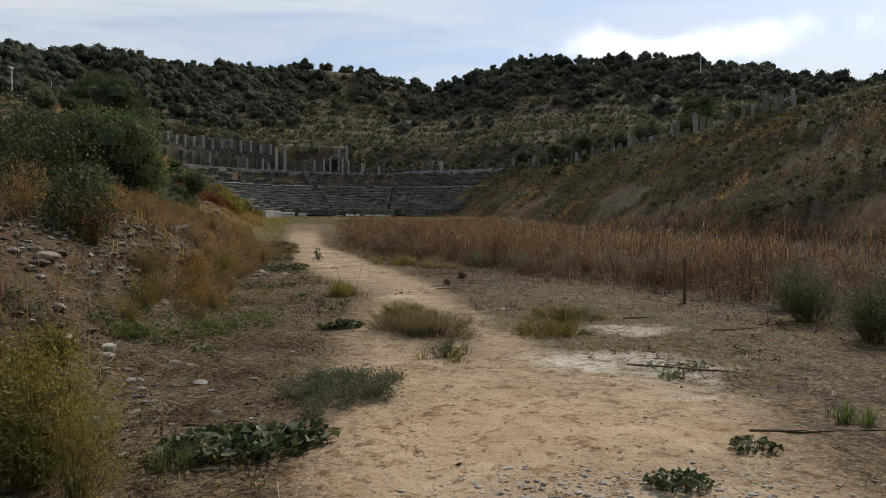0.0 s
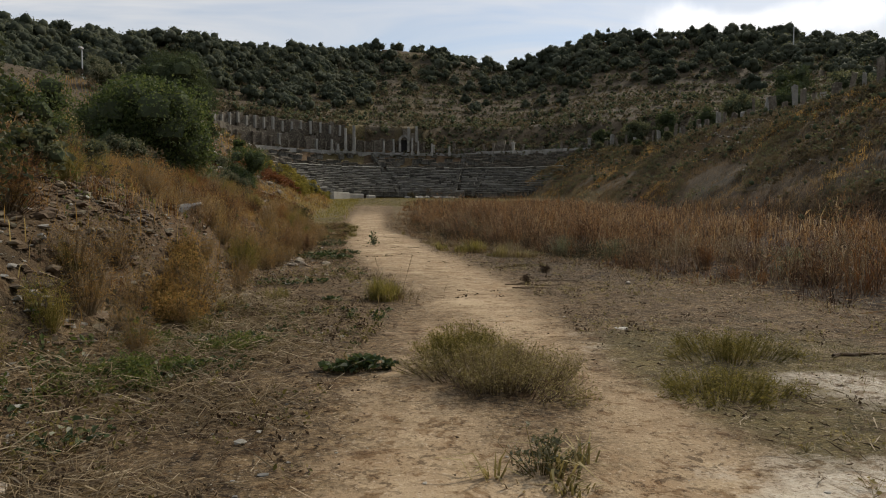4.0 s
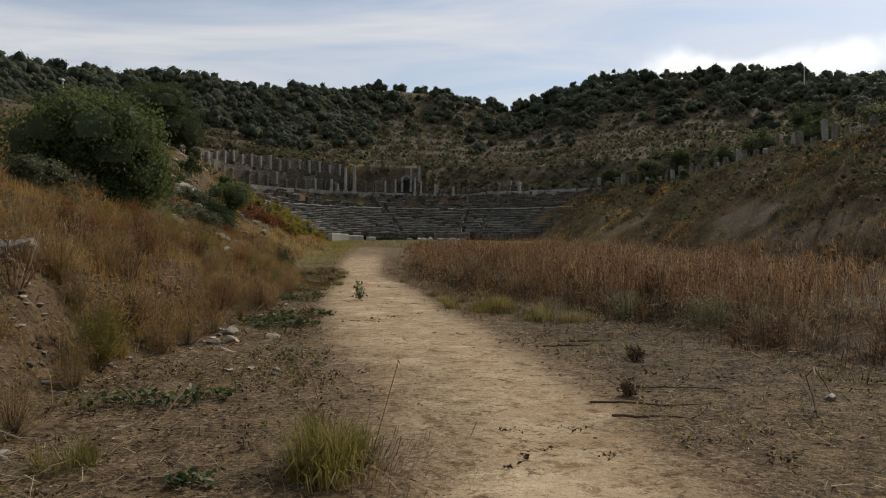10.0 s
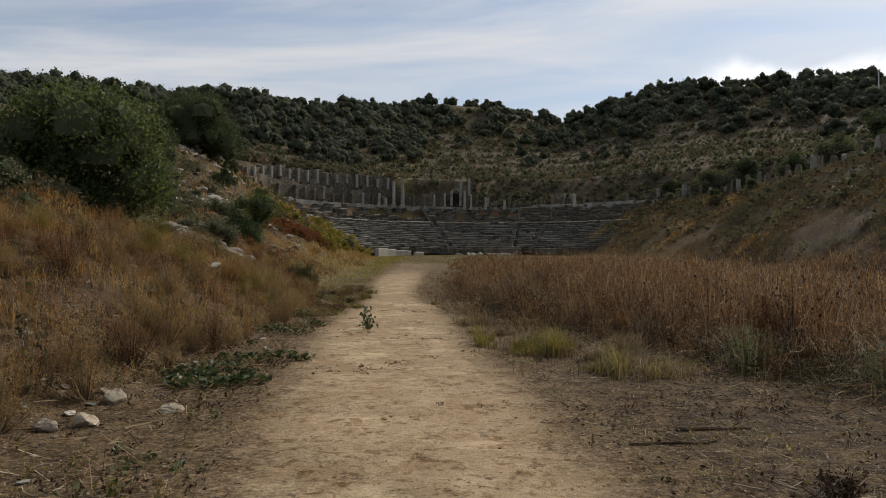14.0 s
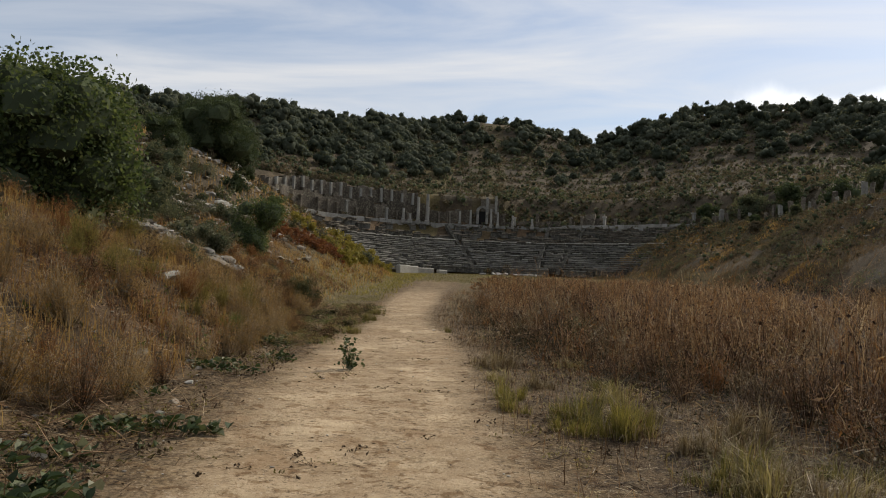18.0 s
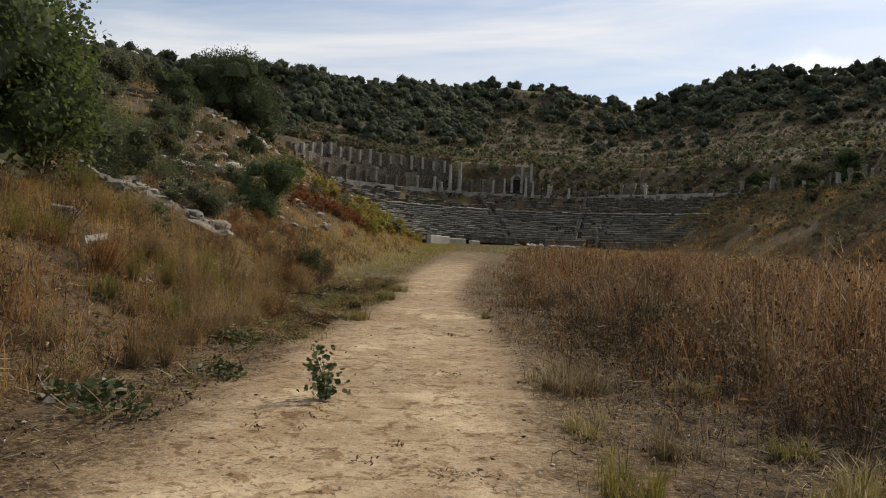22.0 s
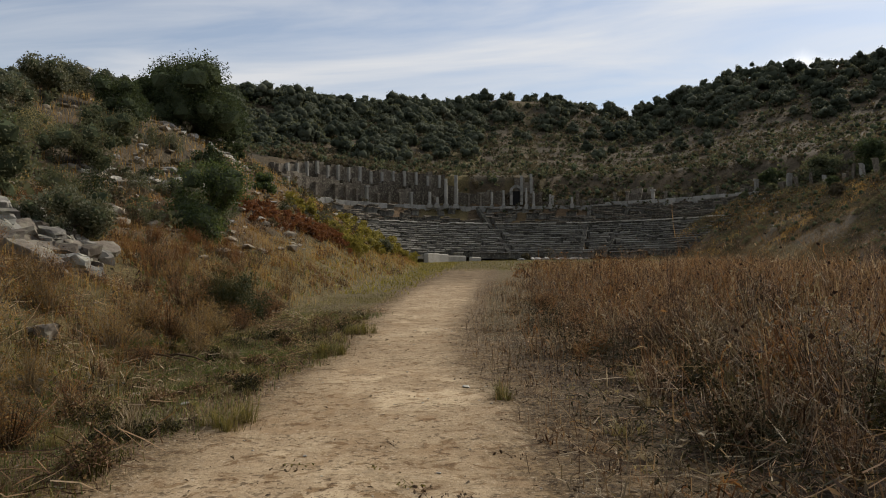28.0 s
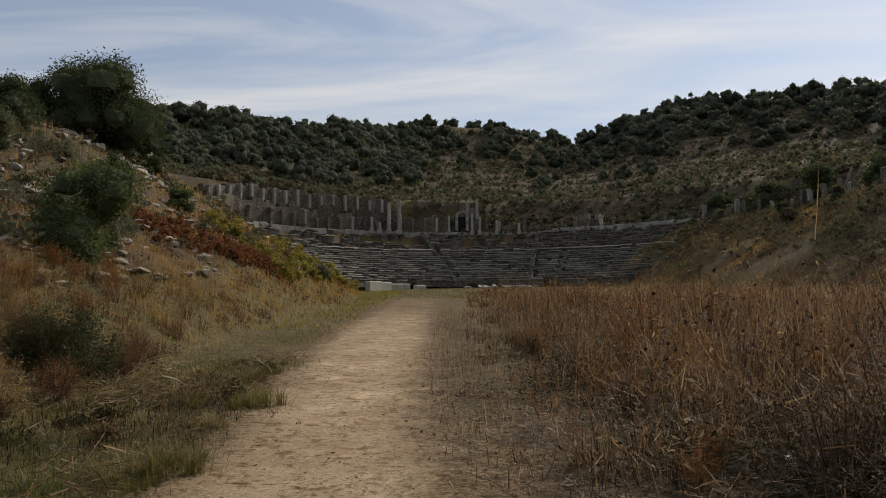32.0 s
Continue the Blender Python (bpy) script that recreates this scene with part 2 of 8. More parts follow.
def soil():
    """The ground: trodden clay on the path, gravel, bare litter, thin grass, rubble earth on the banks."""
    m, ns, ls = nodes_of("soil")

    def mask(name):
        a = ns.new("ShaderNodeAttribute")
        a.attribute_name = name
        return a.outputs["Fac"]

    broad, middle, fine = noise_tex(ns, ls, 0.45, 5, 0.6), noise_tex(ns, ls, 2.6, 6, 0.65), noise_tex(ns, ls, 26.0, 6, 0.7)
    grit = noise_tex(ns, ls, 110.0, 3, 0.6)

    def two(value, a, b, lo=0.41, hi=0.59):
        r = ramp(ns, [(lo, a), (hi, b)])
        ls.new(value, r.inputs[0])
        return r.outputs[0]

    clay = mixed(ns, ls, 0.5, two(broad, (0.290, 0.209, 0.122), (0.405, 0.304, 0.187)), two(middle, (0.24, 0.167, 0.096), (0.45, 0.345, 0.217)))
    # trodden damp patches in the clay
    clay = mixed(ns, ls, two(noise_tex(ns, ls, 1.25, 7, 0.7, None, 0.7), (0.0, 0.0, 0.0), (0.75, 0.75, 0.75), 0.51, 0.60), clay, (0.27, 0.180, 0.098))
    clay = mixed(ns, ls, two(noise_tex(ns, ls, 0.8, 6, 0.65, None, 0.4), (0.0, 0.0, 0.0), (0.6, 0.6, 0.6), 0.54, 0.66), clay, (0.60, 0.47, 0.30))
    red = mixed(ns, ls, 0.5, two(middle, (0.29, 0.185, 0.105), (0.47, 0.325, 0.20)), two(broad, (0.37, 0.255, 0.155), (0.48, 0.36, 0.235)))
    litter = mixed(ns, ls, 0.6, two(middle, (0.052, 0.036, 0.020), (0.20, 0.136, 0.070), 0.44, 0.58), two(noise_tex(ns, ls, 19.0, 7, 0.75), (0.020, 0.014, 0.009), (0.26, 0.182, 0.098), 0.42, 0.58))
    grassy = mixed(ns, ls, 0.5, two(middle, (0.058, 0.050, 0.021), (0.175, 0.136, 0.058)), two(fine, (0.042, 0.037, 0.017), (0.20, 0.155, 0.070)))
    gravel = mixed(ns, ls, 0.6, two(fine, (0.17, 0.125, 0.095), (0.44, 0.36, 0.29)), two(grit, (0.20, 0.15, 0.115), (0.50, 0.43, 0.36)))
    slope = mixed(ns, ls, 0.55, two(noise_tex(ns, ls, 1.4, 7, 0.75), (0.042, 0.030, 0.019), (0.17, 0.113, 0.064)), two(noise_tex(ns, ls, 0.16, 6, 0.65, None, 0.5), (0.060, 0.046, 0.027), (0.165, 0.110, 0.062), 0.44, 0.56))
    pale = two(fine, (0.40, 0.34, 0.25), (0.58, 0.52, 0.42))

    rag = calc(ns, ls, "ADD", calc(ns, ls, "MULTIPLY", middle, 0.45), calc(ns, ls, "ADD", calc(ns, ls, "MULTIPLY", fine, 0.3), calc(ns, ls, "MULTIPLY", noise_tex(ns, ls, 0.9, 4, 0.6, None, 0.8), 0.25)))

    def soft_edge(name, hard=2.0, rough=1.9):
        # the edge of every zone frays with the noise
        s = calc(ns, ls, "SUBTRACT", mask(name), calc(ns, ls, "MULTIPLY", calc(ns, ls, "SUBTRACT", rag, 0.34), rough))
        return calc(ns, ls, "MULTIPLY", s, hard)

    brush = mixed(ns, ls, 0.5, two(noise_tex(ns, ls, 0.5, 7, 0.72), (0.040, 0.035, 0.024), (0.128, 0.098, 0.062)), two(noise_tex(ns, ls, 0.12, 5, 0.6), (0.048, 0.043, 0.029), (0.128, 0.098, 0.062)))
    c = mixed(ns, ls, soft_edge("slope"), litter, slope)
    c = mixed(ns, ls, soft_edge("hill"), c, brush)
    dry = two(noise_tex(ns, ls, 0.5, 6, 0.7), (0.062, 0.049, 0.032), (0.130, 0.101, 0.065))
    c = mixed(ns, ls, soft_edge("terrace"), c, dry)
    # dark matted litter, darkened further for the shade under the weeds
    shaded_thatch = mixed(ns, ls, 0.5, two(middle, (0.020, 0.014, 0.009), (0.070, 0.048, 0.030)), two(fine, (0.016, 0.012, 0.008), (0.092, 0.066, 0.042)))
    c = mixed(ns, ls, soft_edge("shaded_thatch"), c, shaded_thatch)
    c = mixed(ns, ls, soft_edge("green", 2.4, 2.6), c, grassy)
    c = mixed(ns, ls, soft_edge("path", 2.3, 3.0), c, clay)
    c = mixed(ns, ls, soft_edge("red", 2.0, 2.6), c, red)
    c = mixed(ns, ls, soft_edge("pale", 2.4, 3.2), c, pale)
    c = mixed(ns, ls, soft_edge("gravel"), c, gravel)
    c = mixed(ns, ls, 0.22, c, two(grit, (0.62, 0.62, 0.62), (1.0, 1.0, 1.0)), "MULTIPLY")
    c = mixed(ns, ls, 0.35, c, two(noise_tex(ns, ls, 9.0, 7, 0.72), (0.55, 0.52, 0.48), (1.0, 1.0, 1.0), 0.33, 0.50), "MULTIPLY")
    # dark crumbs and pale grains trodden in
    c = mixed(ns, ls, 0.8, c, two(noise_tex(ns, ls, 42.0, 4, 0.6), (1.0, 1.0, 1.0), (0.45, 0.40, 0.36), 0.585, 0.64), "MULTIPLY")
    bare = calc(ns, ls, "SUBTRACT", 0.38, calc(ns, ls, "ADD", mask("hill"), calc(ns, ls, "MULTIPLY", mask("slope"), 0.6)))
    c = mixed(ns, ls, calc(ns, ls, "MULTIPLY", bare, two(noise_tex(ns, ls, 31.0, 4, 0.6), (0.0, 0.0, 0.0), (1.0, 1.0, 1.0), 0.60, 0.65)), c, (0.52, 0.44, 0.33))
    # small dark clots, gathered in places
    clots = calc(ns, ls, "MULTIPLY", two(noise_tex(ns, ls, 15.0, 5, 0.65, None, 0.4), (0.0, 0.0, 0.0), (1.0, 1.0, 1.0), 0.56, 0.59), two(noise_tex(ns, ls, 1.7, 4, 0.6), (0.0, 0.0, 0.0), (0.85, 0.85, 0.85), 0.44, 0.56))
    c = mixed(ns, ls, clots, c, (0.10, 0.068, 0.038))
    c = mixed(ns, ls, 0.9, c, two(noise_tex(ns, ls, 5.5, 7, 0.68, None, 0.6), (1.0, 1.0, 1.0), (0.54, 0.46, 0.38), 0.54, 0.60), "MULTIPLY")
    body = ns.new("ShaderNodeBsdfPrincipled")
    body.inputs["Roughness"].default_value, body.inputs["Specular IOR Level"].default_value = 0.95, 0.12
    ls.new(c, body.inputs["Base Color"])
    rise = ns.new("ShaderNodeBump")
    rise.inputs["Strength"].default_value, rise.inputs["Distance"].default_value = 1.0, 0.12
    ls.new(calc(ns, ls, "SUBTRACT", 1.0, calc(ns, ls, "MULTIPLY", mask("path"), 0.6)), rise.inputs["Strength"])
    tread = noise_tex(ns, ls, 7.5, 5, 0.6, None, 0.5)
    ls.new(calc(ns, ls, "ADD", calc(ns, ls, "ADD", calc(ns, ls, "MULTIPLY", fine, 0.28), calc(ns, ls, "MULTIPLY", grit, 0.07)), calc(ns, ls, "MULTIPLY", tread, 0.55)), rise.inputs["Height"])
    ls.new(rise.outputs[0], body.inputs["Normal"])
    out = ns.new("ShaderNodeOutputMaterial")
    ls.new(body.outputs[0], out.inputs["Surface"])
    return m


def plain(name, colour, rough=0.5, metal=0.0):
    m, ns, ls = nodes_of(name)
    body = ns.new("ShaderNodeBsdfPrincipled")
    worn = ramp(ns, [(0.35, tuple(v * 0.7 for v in colour)), (0.6, colour)])
    ls.new(noise_tex(ns, ls, 14.0, 5, 0.6), worn.inputs[0])
    ls.new(worn.outputs[0], body.inputs["Base Color"])
    body.inputs["Roughness"].default_value, body.inputs["Metallic"].default_value = rough, metal
    out = ns.new("ShaderNodeOutputMaterial")
    ls.new(body.outputs[0], out.inputs["Surface"])
    return m


SOIL = soil()
DRY_WEED = foliage("dry_weed", [(0.0, (0.030, 0.019, 0.013)), (0.34, (0.085, 0.050, 0.031)), (0.58, (0.22, 0.132, 0.075)), (0.76, (0.38, 0.25, 0.145)), (0.88, (0.50, 0.37, 0.24)), (1.0, (0.72, 0.62, 0.48))], 0.42, 0.03, 0.25, 0.35)
SEED_HEAD = foliage("seed_head", [(0.0, (0.022, 0.014, 0.010)), (1.0, (0.060, 0.036, 0.024))], 0.1, 0.02)
GOLD_GRASS = foliage("gold_grass", [(0.0, (0.080, 0.048, 0.020)), (0.3, (0.24, 0.140, 0.050)), (0.65, (0.46, 0.290, 0.104)), (1.0, (0.62, 0.49, 0.26))], 0.5, 0.03, 0.6, 0.9)
SLOPE_WEED = foliage("slope_weed", [(0.0, (0.062, 0.046, 0.031)), (0.4, (0.150, 0.104, 0.063)), (0.8, (0.26, 0.182, 0.108)), (1.0, (0.38, 0.28, 0.17))], 0.45, 0.02, 0.5, 0.2)
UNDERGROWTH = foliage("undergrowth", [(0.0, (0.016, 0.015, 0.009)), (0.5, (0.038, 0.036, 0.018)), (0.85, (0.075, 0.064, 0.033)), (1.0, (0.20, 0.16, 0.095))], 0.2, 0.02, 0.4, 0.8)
YELLOW_WEED = foliage("yellow_weed", [(0.0, (0.075, 0.072, 0.020)), (0.5, (0.205, 0.178, 0.050)), (1.0, (0.42, 0.35, 0.13))], 0.5, 0.03, 0.3, 0.9)
DARK_WEED = foliage("dark_weed", [(0.0, (0.026, 0.017, 0.012)), (0.4, (0.072, 0.043, 0.029)), (0.8, (0.165, 0.098, 0.060)), (1.0, (0.36, 0.24, 0.15))], 0.35, 0.03, 0.3, 0.4)
RUST_WEED = foliage("rust_weed", [(0.0, (0.082, 0.042, 0.020)), (0.4, (0.21, 0.102, 0.042)), (0.8, (0.34, 0.175, 0.072)), (1.0, (0.46, 0.30, 0.15))], 0.48, 0.03, 0.4, 0.3)
BRAMBLE_LEAF = foliage("bramble_leaf", [(0.0, (0.022, 0.032, 0.014)), (0.55, (0.052, 0.066, 0.027)), (0.82, (0.095, 0.092, 0.042)), (1.0, (0.21, 0.15, 0.08))], 0.35, 0.06, 0.45, 0.8)
OLIVE_GRASS = foliage("olive_grass", [(0.0, (0.060, 0.062, 0.021)), (0.5, (0.155, 0.138, 0.045)), (1.0, (0.36, 0.29, 0.115))], 0.45, 0.05, 0.35)
STRAW_LEAF = foliage("straw_leaf", [(0.0, (0.14, 0.125, 0.050)), (0.5, (0.29, 0.24, 0.105)), (1.0, (0.52, 0.43, 0.24))], 0.4, 0.04, 0.3)
GREEN_GRASS = foliage("green_grass", [(0.0, (0.050, 0.076, 0.022)), (0.5, (0.110, 0.142, 0.040)), (1.0, (0.26, 0.25, 0.085))], 0.45, 0.05, 0.3)
PALE_STRAW = foliage("pale_straw", [(0.0, (0.09, 0.063, 0.034)), (0.5, (0.20, 0.148, 0.084)), (1.0, (0.52, 0.43, 0.29))], 0.25, 0.04, 0.3)
TWIG = foliage("twig", [(0.0, (0.034, 0.023, 0.014)), (0.7, (0.115, 0.078, 0.046)), (1.0, (0.30, 0.23, 0.155))], 0.0, 0.02, 0.3)
FIG_LEAF = foliage("fig_leaf", [(0.0, (0.038, 0.057, 0.023)), (0.5, (0.086, 0.118, 0.043)), (0.88, (0.135, 0.160, 0.062)), (1.0, (0.22, 0.22, 0.095))], 0.5, 0.05, 0.25, 0.8)
OAK_LEAF = foliage("oak_leaf", [(0.0, (0.032, 0.046, 0.023)), (0.6, (0.064, 0.084, 0.038)), (1.0, (0.125, 0.138, 0.066))], 0.4, 0.03, 0.35, 0.6)
OLIVE_LEAF = foliage("olive_leaf", [(0.0, (0.064, 0.074, 0.044)), (0.6, (0.135, 0.143, 0.084)), (1.0, (0.23, 0.225, 0.138))], 0.45, 0.03, 0.35, 0.6)
WOODS_LEAF = foliage("woods_leaf", [(0.0, (0.036, 0.044, 0.031)), (0.4, (0.076, 0.088, 0.059)), (0.75, (0.124, 0.133, 0.092)), (1.0, (0.17, 0.173, 0.124))], 0.4, 0.01, 0.7, 0.11)
SCRUB_LEAF = foliage("scrub_leaf", [(0.0, (0.060, 0.054, 0.037)), (0.35, (0.110, 0.094, 0.062)), (0.7, (0.155, 0.122, 0.082)), (1.0, (0.21, 0.158, 0.102))], 0.34, 0.01, 0.6, 0.10)
GREY_LEAF = foliage("grey_leaf", [(0.0, (0.066, 0.072, 0.043)), (0.6, (0.145, 0.148, 0.092)), (1.0, (0.31, 0.29, 0.20))], 0.35, 0.05, 0.3)
RED_LEAF = foliage("red_leaf", [(0.0, (0.088, 0.030, 0.016)), (0.5, (0.19, 0.072, 0.030)), (1.0, (0.33, 0.165, 0.062))], 0.45, 0.06, 0.3, 0.7)
YELLOW_LEAF = foliage("yellow_leaf", [(0.0, (0.12, 0.110, 0.022)), (0.5, (0.26, 0.220, 0.042)), (1.0, (0.42, 0.34, 0.085))], 0.4, 0.06, 0.3)
DOCK_LEAF = foliage("dock_leaf", [(0.0, (0.026, 0.042, 0.017)), (0.5, (0.062, 0.088, 0.034)), (0.76, (0.12, 0.14, 0.065)), (0.9, (0.26, 0.26, 0.18)), (1.0, (0.40, 0.39, 0.30))], 0.3, 0.05, 0.1)
# dull dark tone for crown cores, standing in for the shade between leaves
SHADED_CORE = foliage("shaded_core", [(0.0, (0.045, 0.056, 0.032)), (1.0, (0.090, 0.105, 0.058))], 0.0, 0.0)
MARBLE = stone("weathered_marble", [(0.15, (0.10, 0.095, 0.085)), (0.5, (0.21, 0.20, 0.175)), (0.85, (0.38, 0.36, 0.32))])
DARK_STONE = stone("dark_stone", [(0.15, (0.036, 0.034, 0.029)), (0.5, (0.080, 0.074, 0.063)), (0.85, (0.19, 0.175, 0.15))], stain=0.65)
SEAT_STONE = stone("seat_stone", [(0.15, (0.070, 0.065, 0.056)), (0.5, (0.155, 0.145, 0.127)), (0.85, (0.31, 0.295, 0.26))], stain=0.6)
EARTH = stone("earth_clod", [(0.15, (0.036, 0.025, 0.017)), (0.5, (0.085, 0.058, 0.037)), (0.85, (0.17, 0.122, 0.078))], stain=0.6)
TAN_STONE = stone("tan_stone", [(0.15, (0.12, 0.095, 0.068)), (0.5, (0.225, 0.182, 0.132)), (0.85, (0.40, 0.335, 0.255))], stain=0.6)
WALL_STONE = stone("wall_stone", [(0.15, (0.036, 0.029, 0.022)), (0.5, (0.092, 0.074, 0.056)), (0.85, (0.22, 0.185, 0.145))], stain=0.7)
PALE_STONE = stone("pale_stone", [(0.15, (0.19, 0.175, 0.145)), (0.5, (0.33, 0.305, 0.255)), (0.85, (0.54, 0.505, 0.43))], stain=0.5)
BARK = bark("bark", (0.035, 0.026, 0.019), (0.12, 0.095, 0.072))
GALVANISED = plain("galvanised_steel", (0.50, 0.49, 0.46), 0.55, 0.4)
PAPER = plain("bleached_scrap", (0.78, 0.77, 0.74), 0.7)

# ---------------------------------------------------------------- mesh helpers
RNG = np.random.default_rng(7)


def mesh_from(name, verts, quads=None, tris=None, mats=(), mat_index=None, smooth=False):
    """A mesh from arrays: verts (n, 3), quads (m, 4) and tris (k, 3), quads first."""
    me = bpy.data.meshes.new(name)
    quads = np.zeros((0, 4), int) if quads is None else np.asarray(quads, int)
    tris = np.zeros((0, 3), int) if tris is None else np.asarray(tris, int)
    loops = np.concatenate([quads.ravel(), tris.ravel()]).astype(np.int32)
    starts = np.concatenate([np.arange(len(quads)) * 4, len(quads) * 4 + np.arange(len(tris)) * 3]).astype(np.int32)
    me.vertices.add(len(verts))
    me.vertices.foreach_set("co", np.asarray(verts, np.float32).ravel())
    me.loops.add(len(loops))
    me.loops.foreach_set("vertex_index", loops)
    me.polygons.add(len(starts))
    me.polygons.foreach_set("loop_start", starts)
    for m in mats:
        me.materials.append(m)
    if mat_index is not None:
        me.polygons.foreach_set("material_index", np.asarray(mat_index, np.int32))
    me.polygons.foreach_set("use_smooth", np.full(len(starts), smooth))
    me.update(calc_edges=True)
    me.validate()
    return me


class Soup:
    """Gathers pieces of geometry for one mesh."""

    def __init__(self):
        self.v, self.q, self.t, self.n = [], [], [], 0

    def add(self, v, q=None, t=None):
        if q is not None and len(q):
            self.q.append(np.asarray(q, int) + self.n)
        if t is not None and len(t):
            self.t.append(np.asarray(t, int) + self.n)
        self.v.append(np.asarray(v, float))
        self.n += len(v)
        return self

    def mesh(self, name, mat, smooth=False):
        v = np.concatenate(self.v) if self.v else np.zeros((0, 3))
        return mesh_from(name, v, np.concatenate(self.q) if self.q else None, np.concatenate(self.t) if self.t else None, [mat], None, smooth)


def part(name, soup, material, parent, label="", smooth=False, kind=""):
    ob = new(name, soup.mesh(name, material, smooth))
    ob.parent = parent
    return tagged(ob, label=label, kind=kind)


def thing(name, soup, material, label, category, group="", kind="", at=(0, 0, 0), smooth=False):
    ob = new(name, soup.mesh(name, material, smooth))
    ob.location = at
    return tagged(ob, label, category, group, kind)


def empty(name, label, category, at=(0, 0, 0), group="", kind=""):
    ob = new(name)
    ob.location = at
    ob.empty_display_size = 0.2
    return tagged(ob, label, category, group, kind)


def frames_for(direction):
    """Two unit vectors across each direction."""
    d = direction / (np.linalg.norm(direction, axis=-1, keepdims=True) + 1e-9)
    ref = np.where(np.abs(d[..., 2:3]) > 0.9, np.array([1.0, 0, 0]), np.array([0, 0, 1.0]))
    a = np.cross(d, ref)
    a /= np.linalg.norm(a, axis=-1, keepdims=True) + 1e-9
    return a, np.cross(d, a)


def blades(base, height, width, lean, turn, bend=0.45):
    """Curved tapering blades: base (n,3), the rest per blade; lean is the tip's sideways reach over the height."""
    n = len(base)
    out = np.stack([np.cos(turn), np.sin(turn), np.zeros(n)], -1)
    side = np.stack([-np.sin(turn), np.cos(turn), np.zeros(n)], -1)
    up = np.array([0, 0, 1.0])
    reach = (lean * height)[:, None]
    mid = base + out * reach * bend * 0.6 + up * (height * 0.58)[:, None]
    tip = base + out * reach + up * (height * np.sqrt(np.maximum(1 - 0.45 * lean**2, 0.08)))[:, None]
    w = width[:, None] / 2
    v = np.stack([base - side * w, base + side * w, mid + side * w * 0.8, mid - side * w * 0.8, tip], 1).reshape(-1, 3)
    k = np.arange(n)[:, None] * 5
    return v, k + np.array([[0, 1, 2, 3]]), k + np.array([[3, 2, 4]])


def sticks(a, b, ra, rb):
    """Three-sided tapering rods from a to b."""
    n = len(a)
    p, q = frames_for(b - a)
    rings = []
    for k in range(3):
        ang = 2 * math.pi * k / 3
        d = p * math.cos(ang) + q * math.sin(ang)
        rings.append((a + d * np.reshape(ra, (-1, 1)), b + d * np.reshape(rb, (-1, 1))))
    v = np.stack([r[0] for r in rings] + [r[1] for r in rings], 1).reshape(-1, 3)
    k = np.arange(n)[:, None] * 6
    return v, np.concatenate([k + np.array([[0, 1, 4, 3]]), k + np.array([[1, 2, 5, 4]]), k + np.array([[2, 0, 3, 5]])])


def leaves(centre, size, rng, narrow=0.55, fold=0.25, flat=0.0):
    """Folded pointed leaves, each of four points, at random turns (flat: how far they lie level)."""
    n = len(centre)
    d = rng.normal(size=(n, 3))
    d[:, 2] *= 1.0 - flat
    d /= np.linalg.norm(d, axis=1, keepdims=True) + 1e-9
    e = rng.normal(size=(n, 3))
    e -= d * (e * d).sum(1, keepdims=True)
    if flat:
        e[:, 2] *= 1.0 - flat
    e /= np.linalg.norm(e, axis=1, keepdims=True) + 1e-9
    up = np.cross(d, e)
    s = size[:, None]
    v = np.stack([centre - d * s * 0.5, centre + e * s * narrow * 0.5 + up * s * fold * 0.3, centre + d * s * 0.5, centre - e * s * narrow * 0.5 + up * s * fold * 0.3], 1).reshape(-1, 3)
    return v, np.arange(n)[:, None] * 4 + np.array([[0, 1, 2, 3]])


def tube(points, radii, sides=7):
    """A tapering tube along a line of points."""
    pts, r = np.asarray(points, float), np.asarray(radii, float)
    d = np.gradient(pts, axis=0)
    a, b = frames_for(d)
    ang = np.arange(sides) * 2 * math.pi / sides
    v = (pts[:, None] + (a[:, None] * np.cos(ang)[None, :, None] + b[:, None] * np.sin(ang)[None, :, None]) * r[:, None, None]).reshape(-1, 3)
    q = []
    for k in range(len(pts) - 1):
        for s in range(sides):
            q.append((k * sides + s, k * sides + (s + 1) % sides, (k + 1) * sides + (s + 1) % sides, (k + 1) * sides + s))
    return v, q


def ball(levels=2):
    bm = bmesh.new()
    bmesh.ops.create_icosphere(bm, subdivisions=levels, radius=1.0)
    v = np.array([p.co[:] for p in bm.verts])
    t = np.array([[p.index for p in f.verts] for f in bm.faces])
    bm.free()
    return v, t


BALL1, BALL2, BALL3 = ball(1), ball(2), ball(3)


def rock(rng, size, levels=2, rough=0.28, flat=0.75):
    """An angular stone: a ball cut by random planes and roughened."""
    v, t = (BALL1, BALL2, BALL3)[levels - 1]
    v = v.copy()
    for _ in range(9):
        n = rng.normal(size=3)
        n /= np.linalg.norm(n)
        far = v @ n
        cut = rng.uniform(0.45, 0.85)
        v -= np.outer(np.maximum(far - cut, 0), n)
    v += rng.normal(size=v.shape) * rough * 0.08
    v *= np.array([1.0, rng.uniform(0.6, 0.95), rng.uniform(0.45, 0.8) * flat]) * size
    ang = rng.uniform(0, 6.28)
    c, s = math.cos(ang), math.sin(ang)
    return v @ np.array([[c, s, 0], [-s, c, 0], [0, 0, 1]]), t


